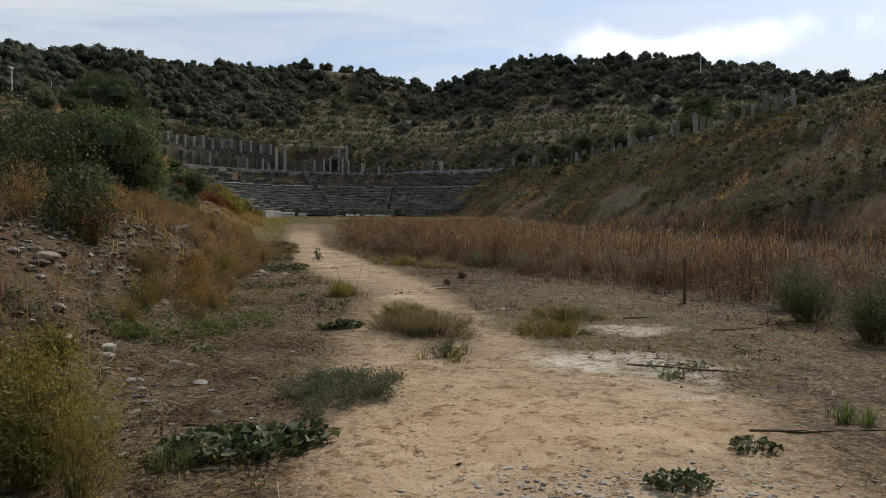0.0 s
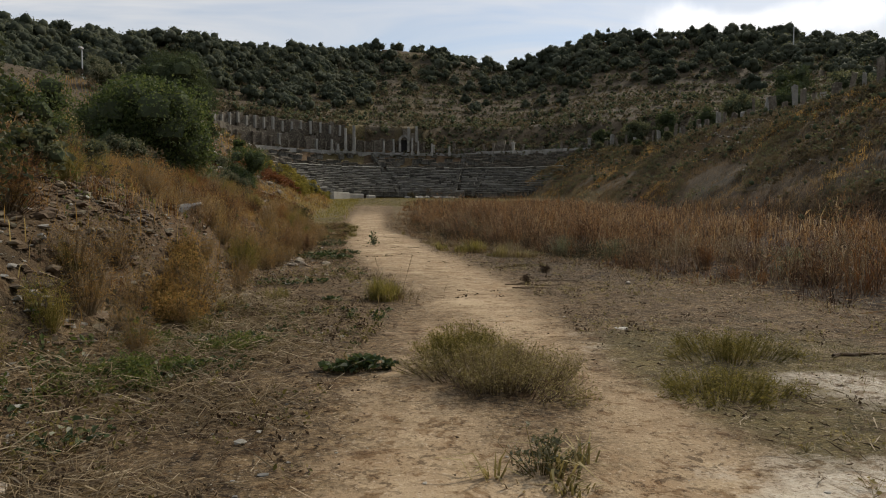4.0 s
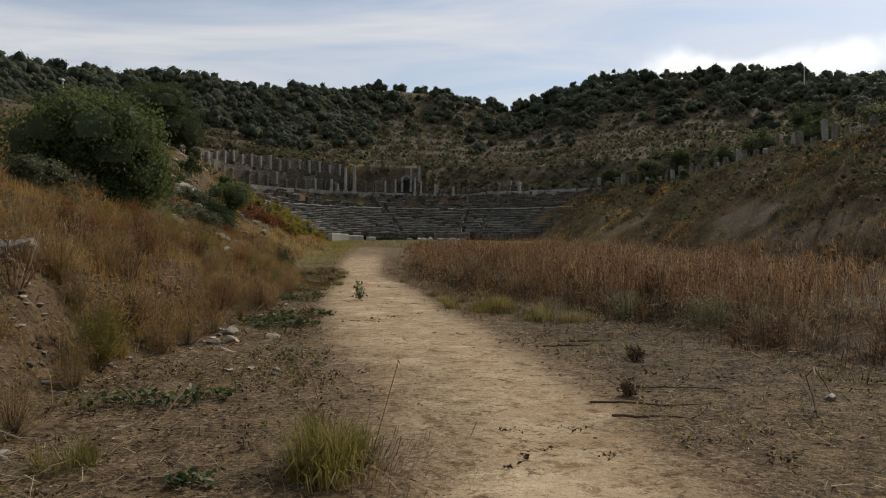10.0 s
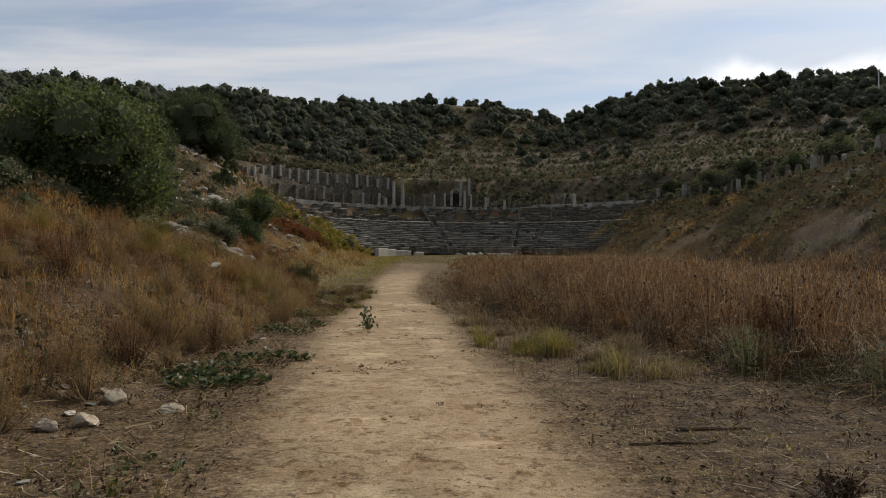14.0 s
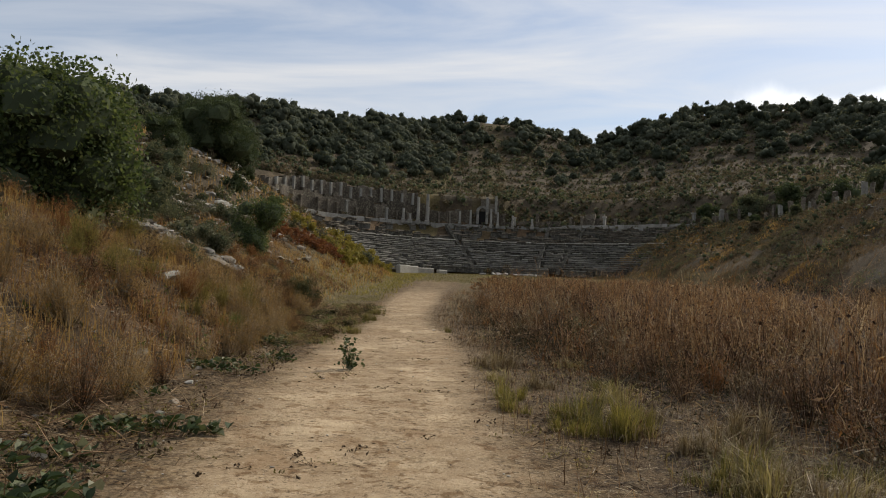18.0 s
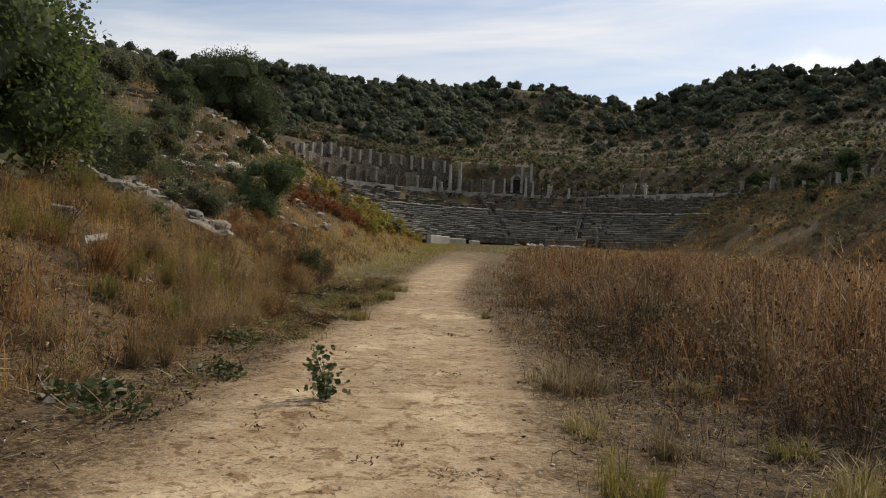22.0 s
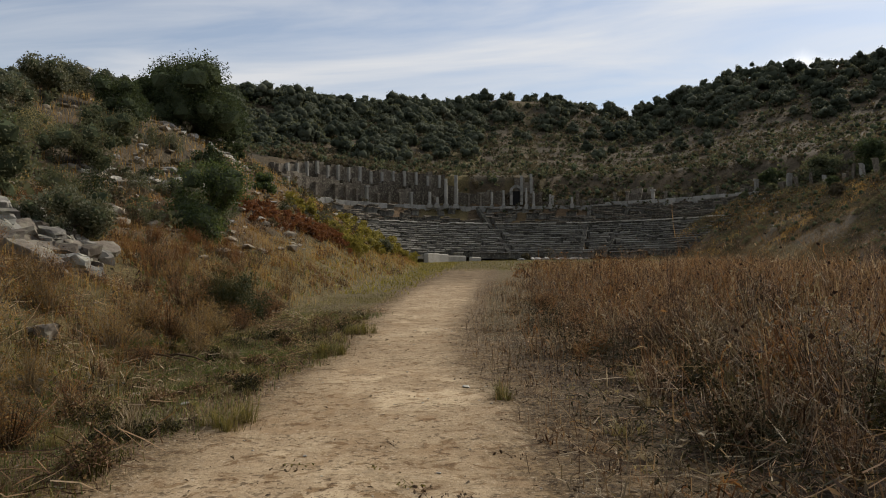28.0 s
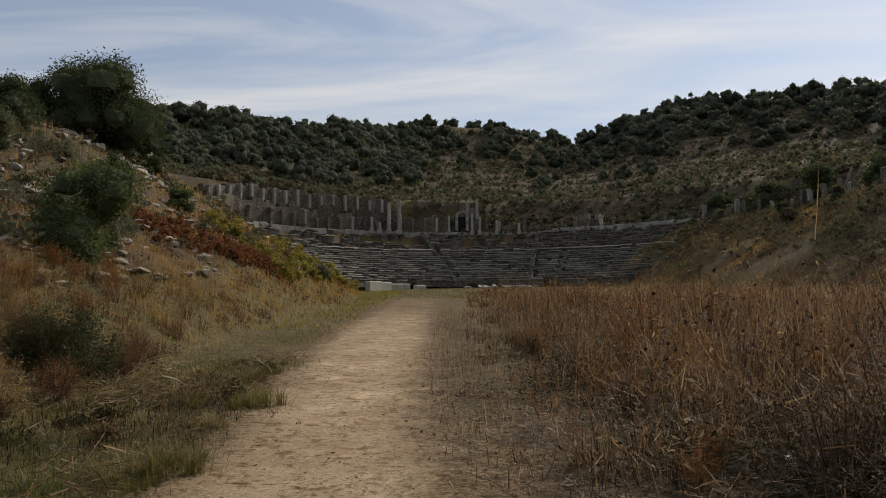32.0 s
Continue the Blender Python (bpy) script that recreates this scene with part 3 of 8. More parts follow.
def block(lo, hi, rng=None, wear=0.0):
    """A dressed block with chamfered upper edges; wear shakes its corners."""
    (x0, y0, z0), (x1, y1, z1) = lo, hi
    c = 0.12 * min(x1 - x0, y1 - y0, z1 - z0)
    v = np.array([(x0, y0, z0), (x1, y0, z0), (x1, y1, z0), (x0, y1, z0), (x0, y0, z1 - c), (x1, y0, z1 - c), (x1, y1, z1 - c), (x0, y1, z1 - c),
                  (x0 + c, y0 + c, z1), (x1 - c, y0 + c, z1), (x1 - c, y1 - c, z1), (x0 + c, y1 - c, z1)])
    if rng is not None and wear:
        v = v + rng.normal(size=v.shape) * wear
    q = [(3, 2, 1, 0)] + [(a, (a + 1) % 4, 4 + (a + 1) % 4, 4 + a) for a in range(4)] + [(4 + a, 4 + (a + 1) % 4, 8 + (a + 1) % 4, 8 + a) for a in range(4)] + [(8, 9, 10, 11)]
    return v, q


# ---------------------------------------------------------------- the lie of the land
MID_X, MID_Y = 6.0, 123.0          # centre of the rounded end; the long axis runs back along -y
ARENA, WALL_R, WALL_FOOT = 22.0, 42.0, 13.7


def smooth_step(a, b, v):
    u = np.clip((v - a) / (b - a), 0, 1)
    return u * u * (3 - 2 * u)


def floor_at(y):
    y = np.minimum(y, 150.0)
    return 0.034 * ((y - 42) + np.sqrt((y - 42) ** 2 + 144)) / 2


def axis_distance(x, y):
    return np.where(y > MID_Y, np.hypot(x - MID_X, y - MID_Y), np.abs(x - MID_X))


def left_foot(y):
    return np.interp(y, [-10, 4, 10, 20, 30, 36, 41, 48, 60, 80, 100, 125], [-2.9, -2.4, -2.5, -3.0, -3.2, -3.6, -4.6, -6.0, -7.0, -8.0, -9.3, -12.5])


def wobble(x, y, f, seed=0.0):
    """A cheap smooth wave field between -1 and 1."""
    return (np.sin(x * f + 1.7 * np.sin(y * f * 0.7 + seed) + seed) + np.sin(y * f * 1.13 + 1.3 * np.sin(x * f * 0.83 + 2 * seed) + 1.9 * seed)
            + 0.6 * np.sin((x + y) * f * 2.1 + seed) * np.sin((x - y) * f * 1.7 + 3 * seed)) / 2.6


def height(x, y):
    x, y = np.asarray(x, float), np.asarray(y, float)
    g = floor_at(y)
    d = axis_distance(x, y)
    phi = np.degrees(np.arctan2(x - MID_X, np.maximum(y - MID_Y, 1e-3)))
    # right side and rounded end: the cavea's slope up to the foot of the podium wall
    cavea = g + (WALL_FOOT - g) * np.clip((d - ARENA) / (WALL_R - ARENA), 0, 1)
    edge = 33 + (np.clip(d, 22, 42) - 22) * 0.65
    cover = smooth_step(edge, edge + 7, phi)
    buried = cover * smooth_step(20.5, 25, d) * (1 - smooth_step(38, 43, d))
    cavea = cavea - 0.9 * (1 - cover) * smooth_step(22, 23, d) * (1 - smooth_step(41.5, 42, d)) + buried * (0.9 + 0.6 * wobble(x, y, 0.25, 2.0))
    # left side: rubble bank along the path, growing into the buried cavea
    s = np.maximum(left_foot(y) - x, 0)
    near = np.interp(s, [0, 0.5, 1.4, 2, 4, 6, 9, 12, 16, 20, 33, 60], [0, 0.2, 0.8, 1.1, 1.8, 2.55, 3.6, 4.8, 6.8, 8.8, 13.7, 19])
    far = np.interp(s, [0, 2, 16, 20, 27, 60], [0, 1.2, 10.6, 12.4, 13.7, 19])
    near = near + 0.5 * smooth_step(0.5, 1.3, s) * (1 - smooth_step(2.5, 5.5, s)) * smooth_step(6, 10, y) * (1 - smooth_step(18, 23, y))
    bank = g + near + (far - near) * smooth_step(52, 82, y)
    left = smooth_step(100, 126, y)
    z = np.where(x < MID_X - 4, bank * (1 - left) + cavea * left, cavea)
    # hills
    walled = smooth_step(-95, -70, phi) * (1 - smooth_step(70, 90, phi)) * (y > MID_Y)
    top = 15.0 + 4.6 * walled
    ox, oy = x - 0.3, y - 16.0
    az, r = np.degrees(np.arctan2(ox, np.maximum(oy, 1e-3))), np.hypot(ox, oy)
    slope = np.interp(az, [-60, -35, -24, -17, -9, -5, -1.5, 3, 7.3, 9.5, 12.5, 16, 22, 29, 37, 43, 70], [.20, .233, .235, .239, .232, .230, .241, .236, .213, .213, .228, .25, .25, .238, .216, .194, .17])
    crest_d = np.interp(az, [-60, -16, -8, -2], [104, 106, 122, 150])
    u = np.clip((d - 44.5) / (crest_d - 44.5), 0, 1)
    crest = 1.5 + r * slope - 3.6 - 0.22 * np.maximum(d - crest_d, 0)
    crest = np.minimum(crest, 75)
    hill = top + (crest - top) * (u ** 0.95)
    step = smooth_step(42.3, 44.6 + 9.0 * smooth_step(-5, 6, phi) * (y > MID_Y), d)
    z = z * (1 - step) + hill * step
    rough = smooth_step(0, 3, np.maximum(s, d - ARENA + 2))
    z = z + rough * (0.16 * wobble(x, y, 0.9, 1.0) + 0.10 * wobble(x, y, 2.3, 4.0)) * (1 - 0.8 * smooth_step(95, 125, y) * (d < 44)) + 0.8 * smooth_step(50, 70, d) * wobble(x, y, 0.11, 3.0)
    z = z + 0.022 * wobble(x, y, 1.7, 0.5) + 0.010 * wobble(x, y, 5.1, 2.5)
    return z


def ground_at(x, y):
    return float(height(x, y))


def path_edges(y):
    lo = np.interp(y, [-6, 3, 5, 8, 11.5, 14, 16, 19.5, 24, 28, 31, 36, 41, 44, 46, 54, 62, 80, 100, 140], [-0.9, -0.65, -0.45, -0.25, -0.05, 0.2, 0.1, -0.5, -1.15, -1.75, -2.0, -2.35, -2.45, -2.6, -2.9, -3.7, -4.3, -5.2, -6, -8])
    hi = np.interp(y, [-6, 3, 5, 7, 10, 17, 24, 28, 34, 38.5, 42, 46, 60, 80, 100, 140], [2.6, 2.7, 3.4, 2.4, 2.1, 2.25, 1.7, 1.15, 0.75, 0.2, -0.5, -0.95, -1.4, -1.5, -2, -2.5])
    return lo, hi


def weed_edge(y):
    return np.interp(y, [-8, 3, 6, 10, 14, 17.5, 20, 24, 29, 33, 36, 42, 50, 60, 90], [5.6, 5.8, 6.0, 7.2, 6.5, 6.4, 5.3, 4.7, 3.4, 2.1, 1.4, 1.15, 0.7, 0.3, 0.3])


def build_ground():
    def lines(marks):
        out = []
        for (a, b, step) in marks:
            out.append(np.linspace(a, b, max(int(round((b - a) / step)), 1), endpoint=False))
        return np.concatenate(out + [[marks[-1][1]]])

    xs = lines([(-2500, -420, 260), (-420, -130, 9), (-130, -60, 3), (-60, -18, 1.5), (-18, -5, 0.4), (-5, 7, 0.2), (7, 20, 0.5), (20, 62, 1.4), (62, 150, 3), (150, 420, 9), (420, 2500, 260)])
    ys = lines([(-1500, -60, 180), (-60, -4, 3), (-4, 46, 0.3), (46, 70, 0.4), (70, 130, 0.8), (130, 190, 1.1), (190, 290, 3), (290, 500, 8), (500, 2500, 250)])
    X, Y = np.meshgrid(xs, ys)
    Z = height(X, Y)
    nx, ny = len(xs), len(ys)
    k = (np.arange(ny - 1)[:, None] * nx + np.arange(nx - 1)[None]).ravel()
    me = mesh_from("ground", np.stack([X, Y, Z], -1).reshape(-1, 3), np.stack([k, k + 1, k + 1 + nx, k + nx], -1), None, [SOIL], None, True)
    lo, hi = path_edges(Y)
    d, foot = axis_distance(X, Y), left_foot(Y)
    w = 1.0 + 0.004 * np.maximum(Y, 0)
    trod = smooth_step(-w, w * 0.7, X - lo) * smooth_step(-w, w * 0.7, hi - X) * (1 - 0.45 * smooth_step(55, 80, Y)) * (1 - smooth_step(92, 112, Y)) * smooth_step(-8, 2, Y + 0 * X)
    trod = trod * (1 - 0.24 * smooth_step(8, 11, Y) * (1 - smooth_step(18, 24, Y)) * (1 - smooth_step(0.6, 1.6, X)))
    # two tracks meet round the grass clump
    trod = trod * (1 - 0.75 * np.exp(-(((X - 1.1) / 0.55) ** 2 + ((Y - 9.3) / 1.9) ** 2)))
    zones = {
        "path": trod,
        "red": 0.95 * np.exp(-(((X - 1.0) / 1.9) ** 2 + ((Y - 4.3) / 1.7) ** 2)) + 0.5 * np.exp(-(((X - 0.2) / 0.5) ** 2 + ((Y - 11.5) / 2.0) ** 2)),
        "gravel": 0.9 * np.exp(-(((X - 1.0) / 1.6) ** 2 + ((Y - 1.9) / 1.1) ** 2)) + 0.18 * smooth_step(0.2, 1.6, left_foot(Y) + 1.2 - X) * (1 - smooth_step(12, 20, Y)) * smooth_step(-2.2, -0.5, X + 4.6),
        "green": 0.95 * smooth_step(0.0, 0.7, lo - 0.15 - X) * smooth_step(33, 40, Y) * (1 - smooth_step(2, 8, foot - X)) + 0.9 * smooth_step(1.5, 3, X) * (1 - smooth_step(4.5, 6.5, X)) * (1 - smooth_step(10, 15, Y)) * smooth_step(4.5, 7, Y)
        + 0.7 * np.exp(-(((X - 2.7) / 0.7) ** 2 + ((Y - 9.6) / 1.3) ** 2)) + 0.9 * smooth_step(85, 105, Y) * (d < 24) + 0.6 * smooth_step(0, 0.7, X - hi) * smooth_step(38, 48, Y) * (X < 6),
        "pale": 0.85 * np.exp(-(((X - 3.3) / 1.2) ** 2 + ((Y - 6.3) / 0.9) ** 2)) + 0.95 * np.exp(-(((X - 3.9) / 1.0) ** 2 + ((Y - 9.1) / 0.8) ** 2)) + 0.9 * np.exp(-(((X - 2.6) / 0.9) ** 2 + ((Y - 7.0) / 0.6) ** 2)) + 0.6 * np.exp(-(((X - 2.2) / 0.3) ** 2 + ((Y - 11.0) / 1.6) ** 2)) + 0.6 * np.exp(-(((X - 2.9) / 0.8) ** 2 + ((Y - 5.0) / 0.5) ** 2)),
        "hill": np.maximum(np.maximum(smooth_step(40, 46, d), 0.85 * smooth_step(6, 12, foot - X)), smooth_step(ARENA + 0.5, ARENA + 4.5, d + 2 * wobble(X, Y, 0.16, 4.0)) * (X > 20)),
        "terrace": smooth_step(50, 58, d) * smooth_step(0.55, 0.95, np.sin(d * 0.42 + 1.6 * wobble(X, Y, 0.035, 2.0) + 0.6 * wobble(X, Y, 0.12, 4.0))) * smooth_step(-0.3, 0.3, wobble(X, Y, 0.06, 1.0)) * (1 - 0.6 * smooth_step(120, 140, d)),
        # matted litter along the weeds, their shade painted into its tone
        "shaded_thatch": 0.9 * np.exp(-(((X - 3.3) / 0.8) ** 2 + ((Y - 7.85 + 0.45 * (X - 3.3)) / 0.16) ** 2)) + np.maximum(smooth_step(-0.4, 1.0, X - weed_edge(Y)) * (X < 40) * (Y < 118), 0.55 * smooth_step(0.2, 1.0, X - hi) * smooth_step(15, 19, Y) * (1 - smooth_step(60, 80, Y)) * (X < weed_edge(Y) + 1)) * (d < ARENA + 1),
        "slope": np.maximum(smooth_step(-0.2, 1.5, foot - X), np.maximum(smooth_step(-1, 2, X - weed_edge(Y)), smooth_step(ARENA - 1, ARENA + 3, d))) * (1 - 0.6 * trod),
    }
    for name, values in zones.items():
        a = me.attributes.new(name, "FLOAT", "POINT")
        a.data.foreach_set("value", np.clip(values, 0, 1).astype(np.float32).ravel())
    return tagged(new("ground", me), "bare clay path, dry litter and rubble slopes of a grassy hollow", "ground", kind="structure")


build_ground()

# ---------------------------------------------------------------- the rounded end: seats, stairs, podium wall
TIERS, SEAT_LO, SEAT_HI = 25, -78.0, 50.0      # degrees round the end, 0 is straight ahead
FOOT_Z = 3.55
STAIRS = [-18.0, 10.5, 20.3]


def ring(phi, r):
    a = np.radians(phi)
    return MID_X + r * np.sin(a), MID_Y + r * np.cos(a)


def ring_block(phi0, phi1, r0, r1, z0, z1, rng=None, wear=0.0, chamfer=0.04):
    """A block of a curved course between two angles."""
    v = []
    for z, c in ((z0, 0.0), (z1 - chamfer, 0.0), (z1, chamfer)):
        for p, r in ((phi0, r0 + c), (phi1, r0 + c), (phi1, r1), (phi0, r1)):
            x, y = ring(p, r)
            v.append((x, y, z))
    v = np.array(v)
    if rng is not None and wear:
        v = v + rng.normal(size=v.shape) * wear
    q = [(0, 1, 2, 3)] + [(a, 4 + a, 4 + (a + 1) % 4, (a + 1) % 4) for a in range(4)] + [(4 + a, 8 + a, 8 + (a + 1) % 4, 4 + (a + 1) % 4) for a in range(4)] + [(11, 10, 9, 8)]
    return v, q


def build_seats():
    rng = np.random.default_rng(21)
    stand = empty("seating_stand", "weathered grey marble seat rows curving round the stadium end", "stadium stand", (0, 0, 0), kind="structure")
    depth = (WALL_R - ARENA) / TIERS
    rise = (WALL_FOOT - FOOT_Z - 0.9) / TIERS
    for n in range(TIERS):
        r0 = ARENA + n * depth
        z0 = FOOT_Z + 0.9 + n * rise
        walkway = n == 14
        s, hollow = Soup(), Soup()
        phi = SEAT_LO
        while phi < SEAT_HI:
            step = math.degrees(rng.uniform(0.9, 1.9) / r0)
            mid = phi + step / 2
            at_stair = any(abs(mid - a) < math.degrees(0.55 / r0) for a in STAIRS)
            # the upper rows are robbed and slumped left of the axis and partly under earth
            ruin = min(1.0, max(0.0, (n - 13) / 7.0)) * (1.0 if mid < -18 else 0.95 if mid < 10 else 0.3) + 0.08
            if not at_stair and rng.random() > ruin * 0.75:
                drop = -abs(rng.normal()) * (0.04 + 0.22 * ruin)
                back = rng.normal() * (0.02 + 0.14 * ruin)
                tall = rise + (0.18 if walkway else 0.0)
                # a projecting nosing over a hollowed riser
                s.add(*ring_block(phi + 0.03, phi + step - 0.03, r0 + back, r0 + depth + 0.25 + back, z0 + tall + drop - 0.15, z0 + tall + drop, rng, 0.014 + 0.05 * ruin, 0.05))
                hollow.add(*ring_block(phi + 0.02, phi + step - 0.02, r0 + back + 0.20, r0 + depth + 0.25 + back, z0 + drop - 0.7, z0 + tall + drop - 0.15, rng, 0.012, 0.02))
            phi += step
        row = part("seat_row", s, PALE_STONE if walkway else SEAT_STONE if n < 14 else WALL_STONE, stand, "pale walkway kerb" if walkway else "")
        # risers take darker stone: the shade under each lip is put into colour
        part("riser", hollow, DARK_STONE, row, "hollow riser, shade under the lip put in its dark tone")
    for a in STAIRS:
        s = Soup()
        for n in range(TIERS * 2):
            r0 = ARENA + n * depth / 2
            half = math.degrees(0.32 / r0)
            z0 = FOOT_Z + 0.9 + n * rise / 2
            s.add(*ring_block(a - half, a + half, r0, r0 + depth, z0 - 0.6, z0 + rise / 2, rng, 0.015, 0.03))
        part("stair", s, DARK_STONE, stand, "narrow stair of worn marble steps")
    return stand


build_seats()


def build_kerb_blocks():
    """Large pale blocks along the foot of the seats."""
    rng = np.random.default_rng(5)
    first = None
    for phi, w, h, r in ((-59.0, 2.6, 1.3, 21.0), (-52.5, 2.3, 1.15, 21.2), (-44.5, 3.4, 0.9, 21.3), (-35.0, 1.6, 0.6, 21.2)):
        x, y = ring(phi, r)
        s = Soup().add(*block((-w / 2, -0.45, -1.0), (w / 2, 0.45, h), rng, 0.03))
        ob = thing("kerb_block", s, PALE_STONE, "large pale dressed block at the foot of the seats", "stone block", "blocks along the arena")
        ob.matrix_basis = pose(x, y, ground_at(x, y), 0, 0, -phi)
    for k in range(34):
        phi = rng.uniform(-16, 14)
        r = rng.uniform(20.2, 22.3)
        x, y = ring(phi, r)
        v, t = rock(rng, rng.uniform(0.3, 0.75), 2)
        ob = thing("fallen_block", Soup().add(v, None, t), PALE_STONE if k % 3 == 0 else MARBLE, "tumbled grey stone at the foot of the seats", "stone", "tumbled stones below the seats")
        ob.location = (x, y, ground_at(x, y) + 0.15)


build_kerb_blocks()


def build_podium():
    """The wall above the seats: a low arcade of piers and a set-back upper wall on its left half."""
    rng = np.random.default_rng(33)
    wall = empty("podium_wall", "dark ruined ashlar wall with engaged piers above the seats", "ruined wall", (0, 0, 0), kind="structure")
    z0 = WALL_FOOT - 0.4
    backing, courses = Soup(), Soup()
    phi = -74.0
    while phi < 56:
        step = 1.25
        gone = phi > 12 and (math.sin(phi * 0.9) + math.sin(phi * 2.3)) > 0.5
        tall = 3.9 + 0.35 * math.sin(phi * 0.7) + rng.normal() * 0.28 - (2.4 if phi > -2 else 0.7 if phi > -24 else 0) - (0.7 if gone else 0)
        backing.add(*ring_block(phi, phi + step, WALL_R + 0.55, WALL_R + 1.6, z0, z0 + tall, rng, 0.02))
        phi += step
    part("lower_wall", backing, WALL_STONE, wall)
    plinth = Soup()
    phi = -72.0
    while phi < 54:
        step = rng.uniform(1.5, 2.6)
        high = 0.5 if phi < 14 else 0.95
        plinth.add(*ring_block(phi + 0.04, phi + step - 0.04, WALL_R - 0.35, WALL_R + 0.65, z0 - 0.5, z0 + high + rng.normal() * 0.05, rng, 0.02))
        phi += step
    part("plinth", plinth, MARBLE, wall, "pale moulded plinth course")
    # engaged piers
    for k, phi in enumerate(np.arange(-72, 55, 3.05)):
        if abs(phi + 8.5) < 2.6:
            continue
        if rng.random() < 0.16:
            continue
        tall = rng.uniform(1.6, 3.7) - (1.1 if phi > 10 else 0.2)
        half = math.degrees(rng.uniform(0.15, 0.26) / WALL_R)
        s = Soup().add(*ring_block(phi - half, phi + half, WALL_R - 0.05, WALL_R + 0.6, z0, z0 + tall, rng, 0.02))
        s.add(*ring_block(phi - half * 1.5, phi + half * 1.5, WALL_R - 0.12, WALL_R + 0.6, z0 + tall, z0 + tall + 0.28, rng, 0.02))
        part("pier", s, MARBLE if k % 4 == 0 else WALL_STONE, wall)
    # upper wall, left of the axis, with thin buttresses
    upper = Soup()
    phi = -74.0
    while phi < -26.5:
        step = 1.1
        tall = 6.4 + 0.25 * math.sin(phi) + rng.normal() * 0.16 - max(0.0, -phi - 62) * 0.12
        upper.add(*ring_block(phi, phi + step, WALL_R + 1.5, WALL_R + 2.5, z0, z0 + tall, rng, 0.015))
        phi += step
    part("upper_wall", upper, WALL_STONE, wall)
    for phi in np.arange(-73, -26, 3.05):
        half = math.degrees(0.2 / WALL_R)
        s = Soup().add(*ring_block(phi - half, phi + half, WALL_R + 1.05, WALL_R + 1.6, z0 + 3.9, z0 + 6.3 + rng.normal() * 0.25 - max(0.0, -phi - 62) * 0.12, rng, 0.02))
        part("buttress", s, MARBLE if int(phi) % 3 == 0 else WALL_STONE, wall)
    # remains of the upper wall near and right of the axis
    for a, b, tall in ((-8.0, -3.5, 5.6), (19.0, 25.0, 2.9)):
        s = Soup()
        for phi in np.arange(a, b, 1.2):
            s.add(*ring_block(phi, phi + 1.2, WALL_R + 1.5, WALL_R + 2.4, z0, z0 + tall + rng.normal() * 0.3, rng, 0.03))
        part("upper_wall", s, WALL_STONE, wall)
    return wall


build_podium()


def build_niche():
    """Arched doorway on the axis between short columns."""
    rng = np.random.default_rng(9)
    phi = -8.0
    x, y = ring(phi, WALL_R - 0.15)
    niche = empty("arched_niche", "small arched doorway of pale stone with a dark opening", "archway", (0, 0, 0), kind="structure")
    z0 = WALL_FOOT + 0.4
    s = Soup()
    for side in (-1, 1):
        for n in range(4):
            s.add(*block((side * 0.95 - 0.24, -0.35, n * 0.62), (side * 0.95 + 0.24, 0.5, n * 0.62 + 0.6), rng, 0.012))
    for n in range(9):
        a0, a1 = math.pi * n / 9 + 0.015, math.pi * (n + 1) / 9 - 0.015
        v = []
        for yy in (-0.4, 0.5):
            for a, r in ((a0, 0.72), (a0, 1.2), (a1, 1.2), (a1, 0.72)):
                v.append((r * math.cos(a), yy, 2.48 + r * math.sin(a)))
        s.add(v, [(0, 1, 2, 3), (7, 6, 5, 4), (0, 4, 5, 1), (1, 5, 6, 2), (2, 6, 7, 3), (3, 7, 4, 0)])
    ob = part("surround", s, MARBLE, niche)
    ob.matrix_basis = pose(x, y, z0, 0, 0, -phi)
    # a near-black slab stands for the shade inside the doorway
    s = Soup().add(*block((-0.75, 0.35, 0.0), (0.75, 0.5, 2.6)))
    ob = part("opening", s, plain("unlit_opening", (0.012, 0.011, 0.010), 0.95), niche, "near-black slab standing for the unlit doorway")
    ob.matrix_basis = pose(x, y, z0, 0, 0, -phi)
    # broken columns and standing shafts on the podium
    for phi, tall, r in ((-26.6, 4.9, 0.33), (-23.9, 5.6, 0.36), (-31.0, 2.4, 0.3), (-29.0, 1.5, 0.3), (-5.6, 3.4, 0.24), (-3.7, 2.8, 0.22), (-11.4, 3.0, 0.24), (0.5, 2.2, 0.24), (6, 1.6, 0.25), (-14.5, 2.6, 0.24)):
        x, y = ring(phi, WALL_R - 0.75)
        col = empty("column_stump", "standing weathered column shaft on a square base", "column", (x, y, WALL_FOOT + 0.05), "shafts on the podium")
        part("shaft", Soup().add(*tube([(0, 0, 0.3), (0.01, 0, tall * 0.5), (0.0, 0.01, tall)], [r, r * 0.95, r * 0.86], 10)), MARBLE, col, smooth=True)
        part("base", Soup().add(*block((-r * 1.35, -r * 1.35, -0.5), (r * 1.35, r * 1.35, 0.34), rng, 0.01)), MARBLE, col)
    for phi, tall in ((-6.4, 6.2), (-4.0, 6.5)):
        x, y = ring(phi, WALL_R + 1.25)
        thing("pillar", Soup().add(*block((-0.26, -0.26, 0), (0.26, 0.26, tall), rng, 0.02)), MARBLE, "square stone pillar on the upper wall", "pillar", "pillars above the niche", at=(x, y, WALL_FOOT - 0.2))


build_niche()


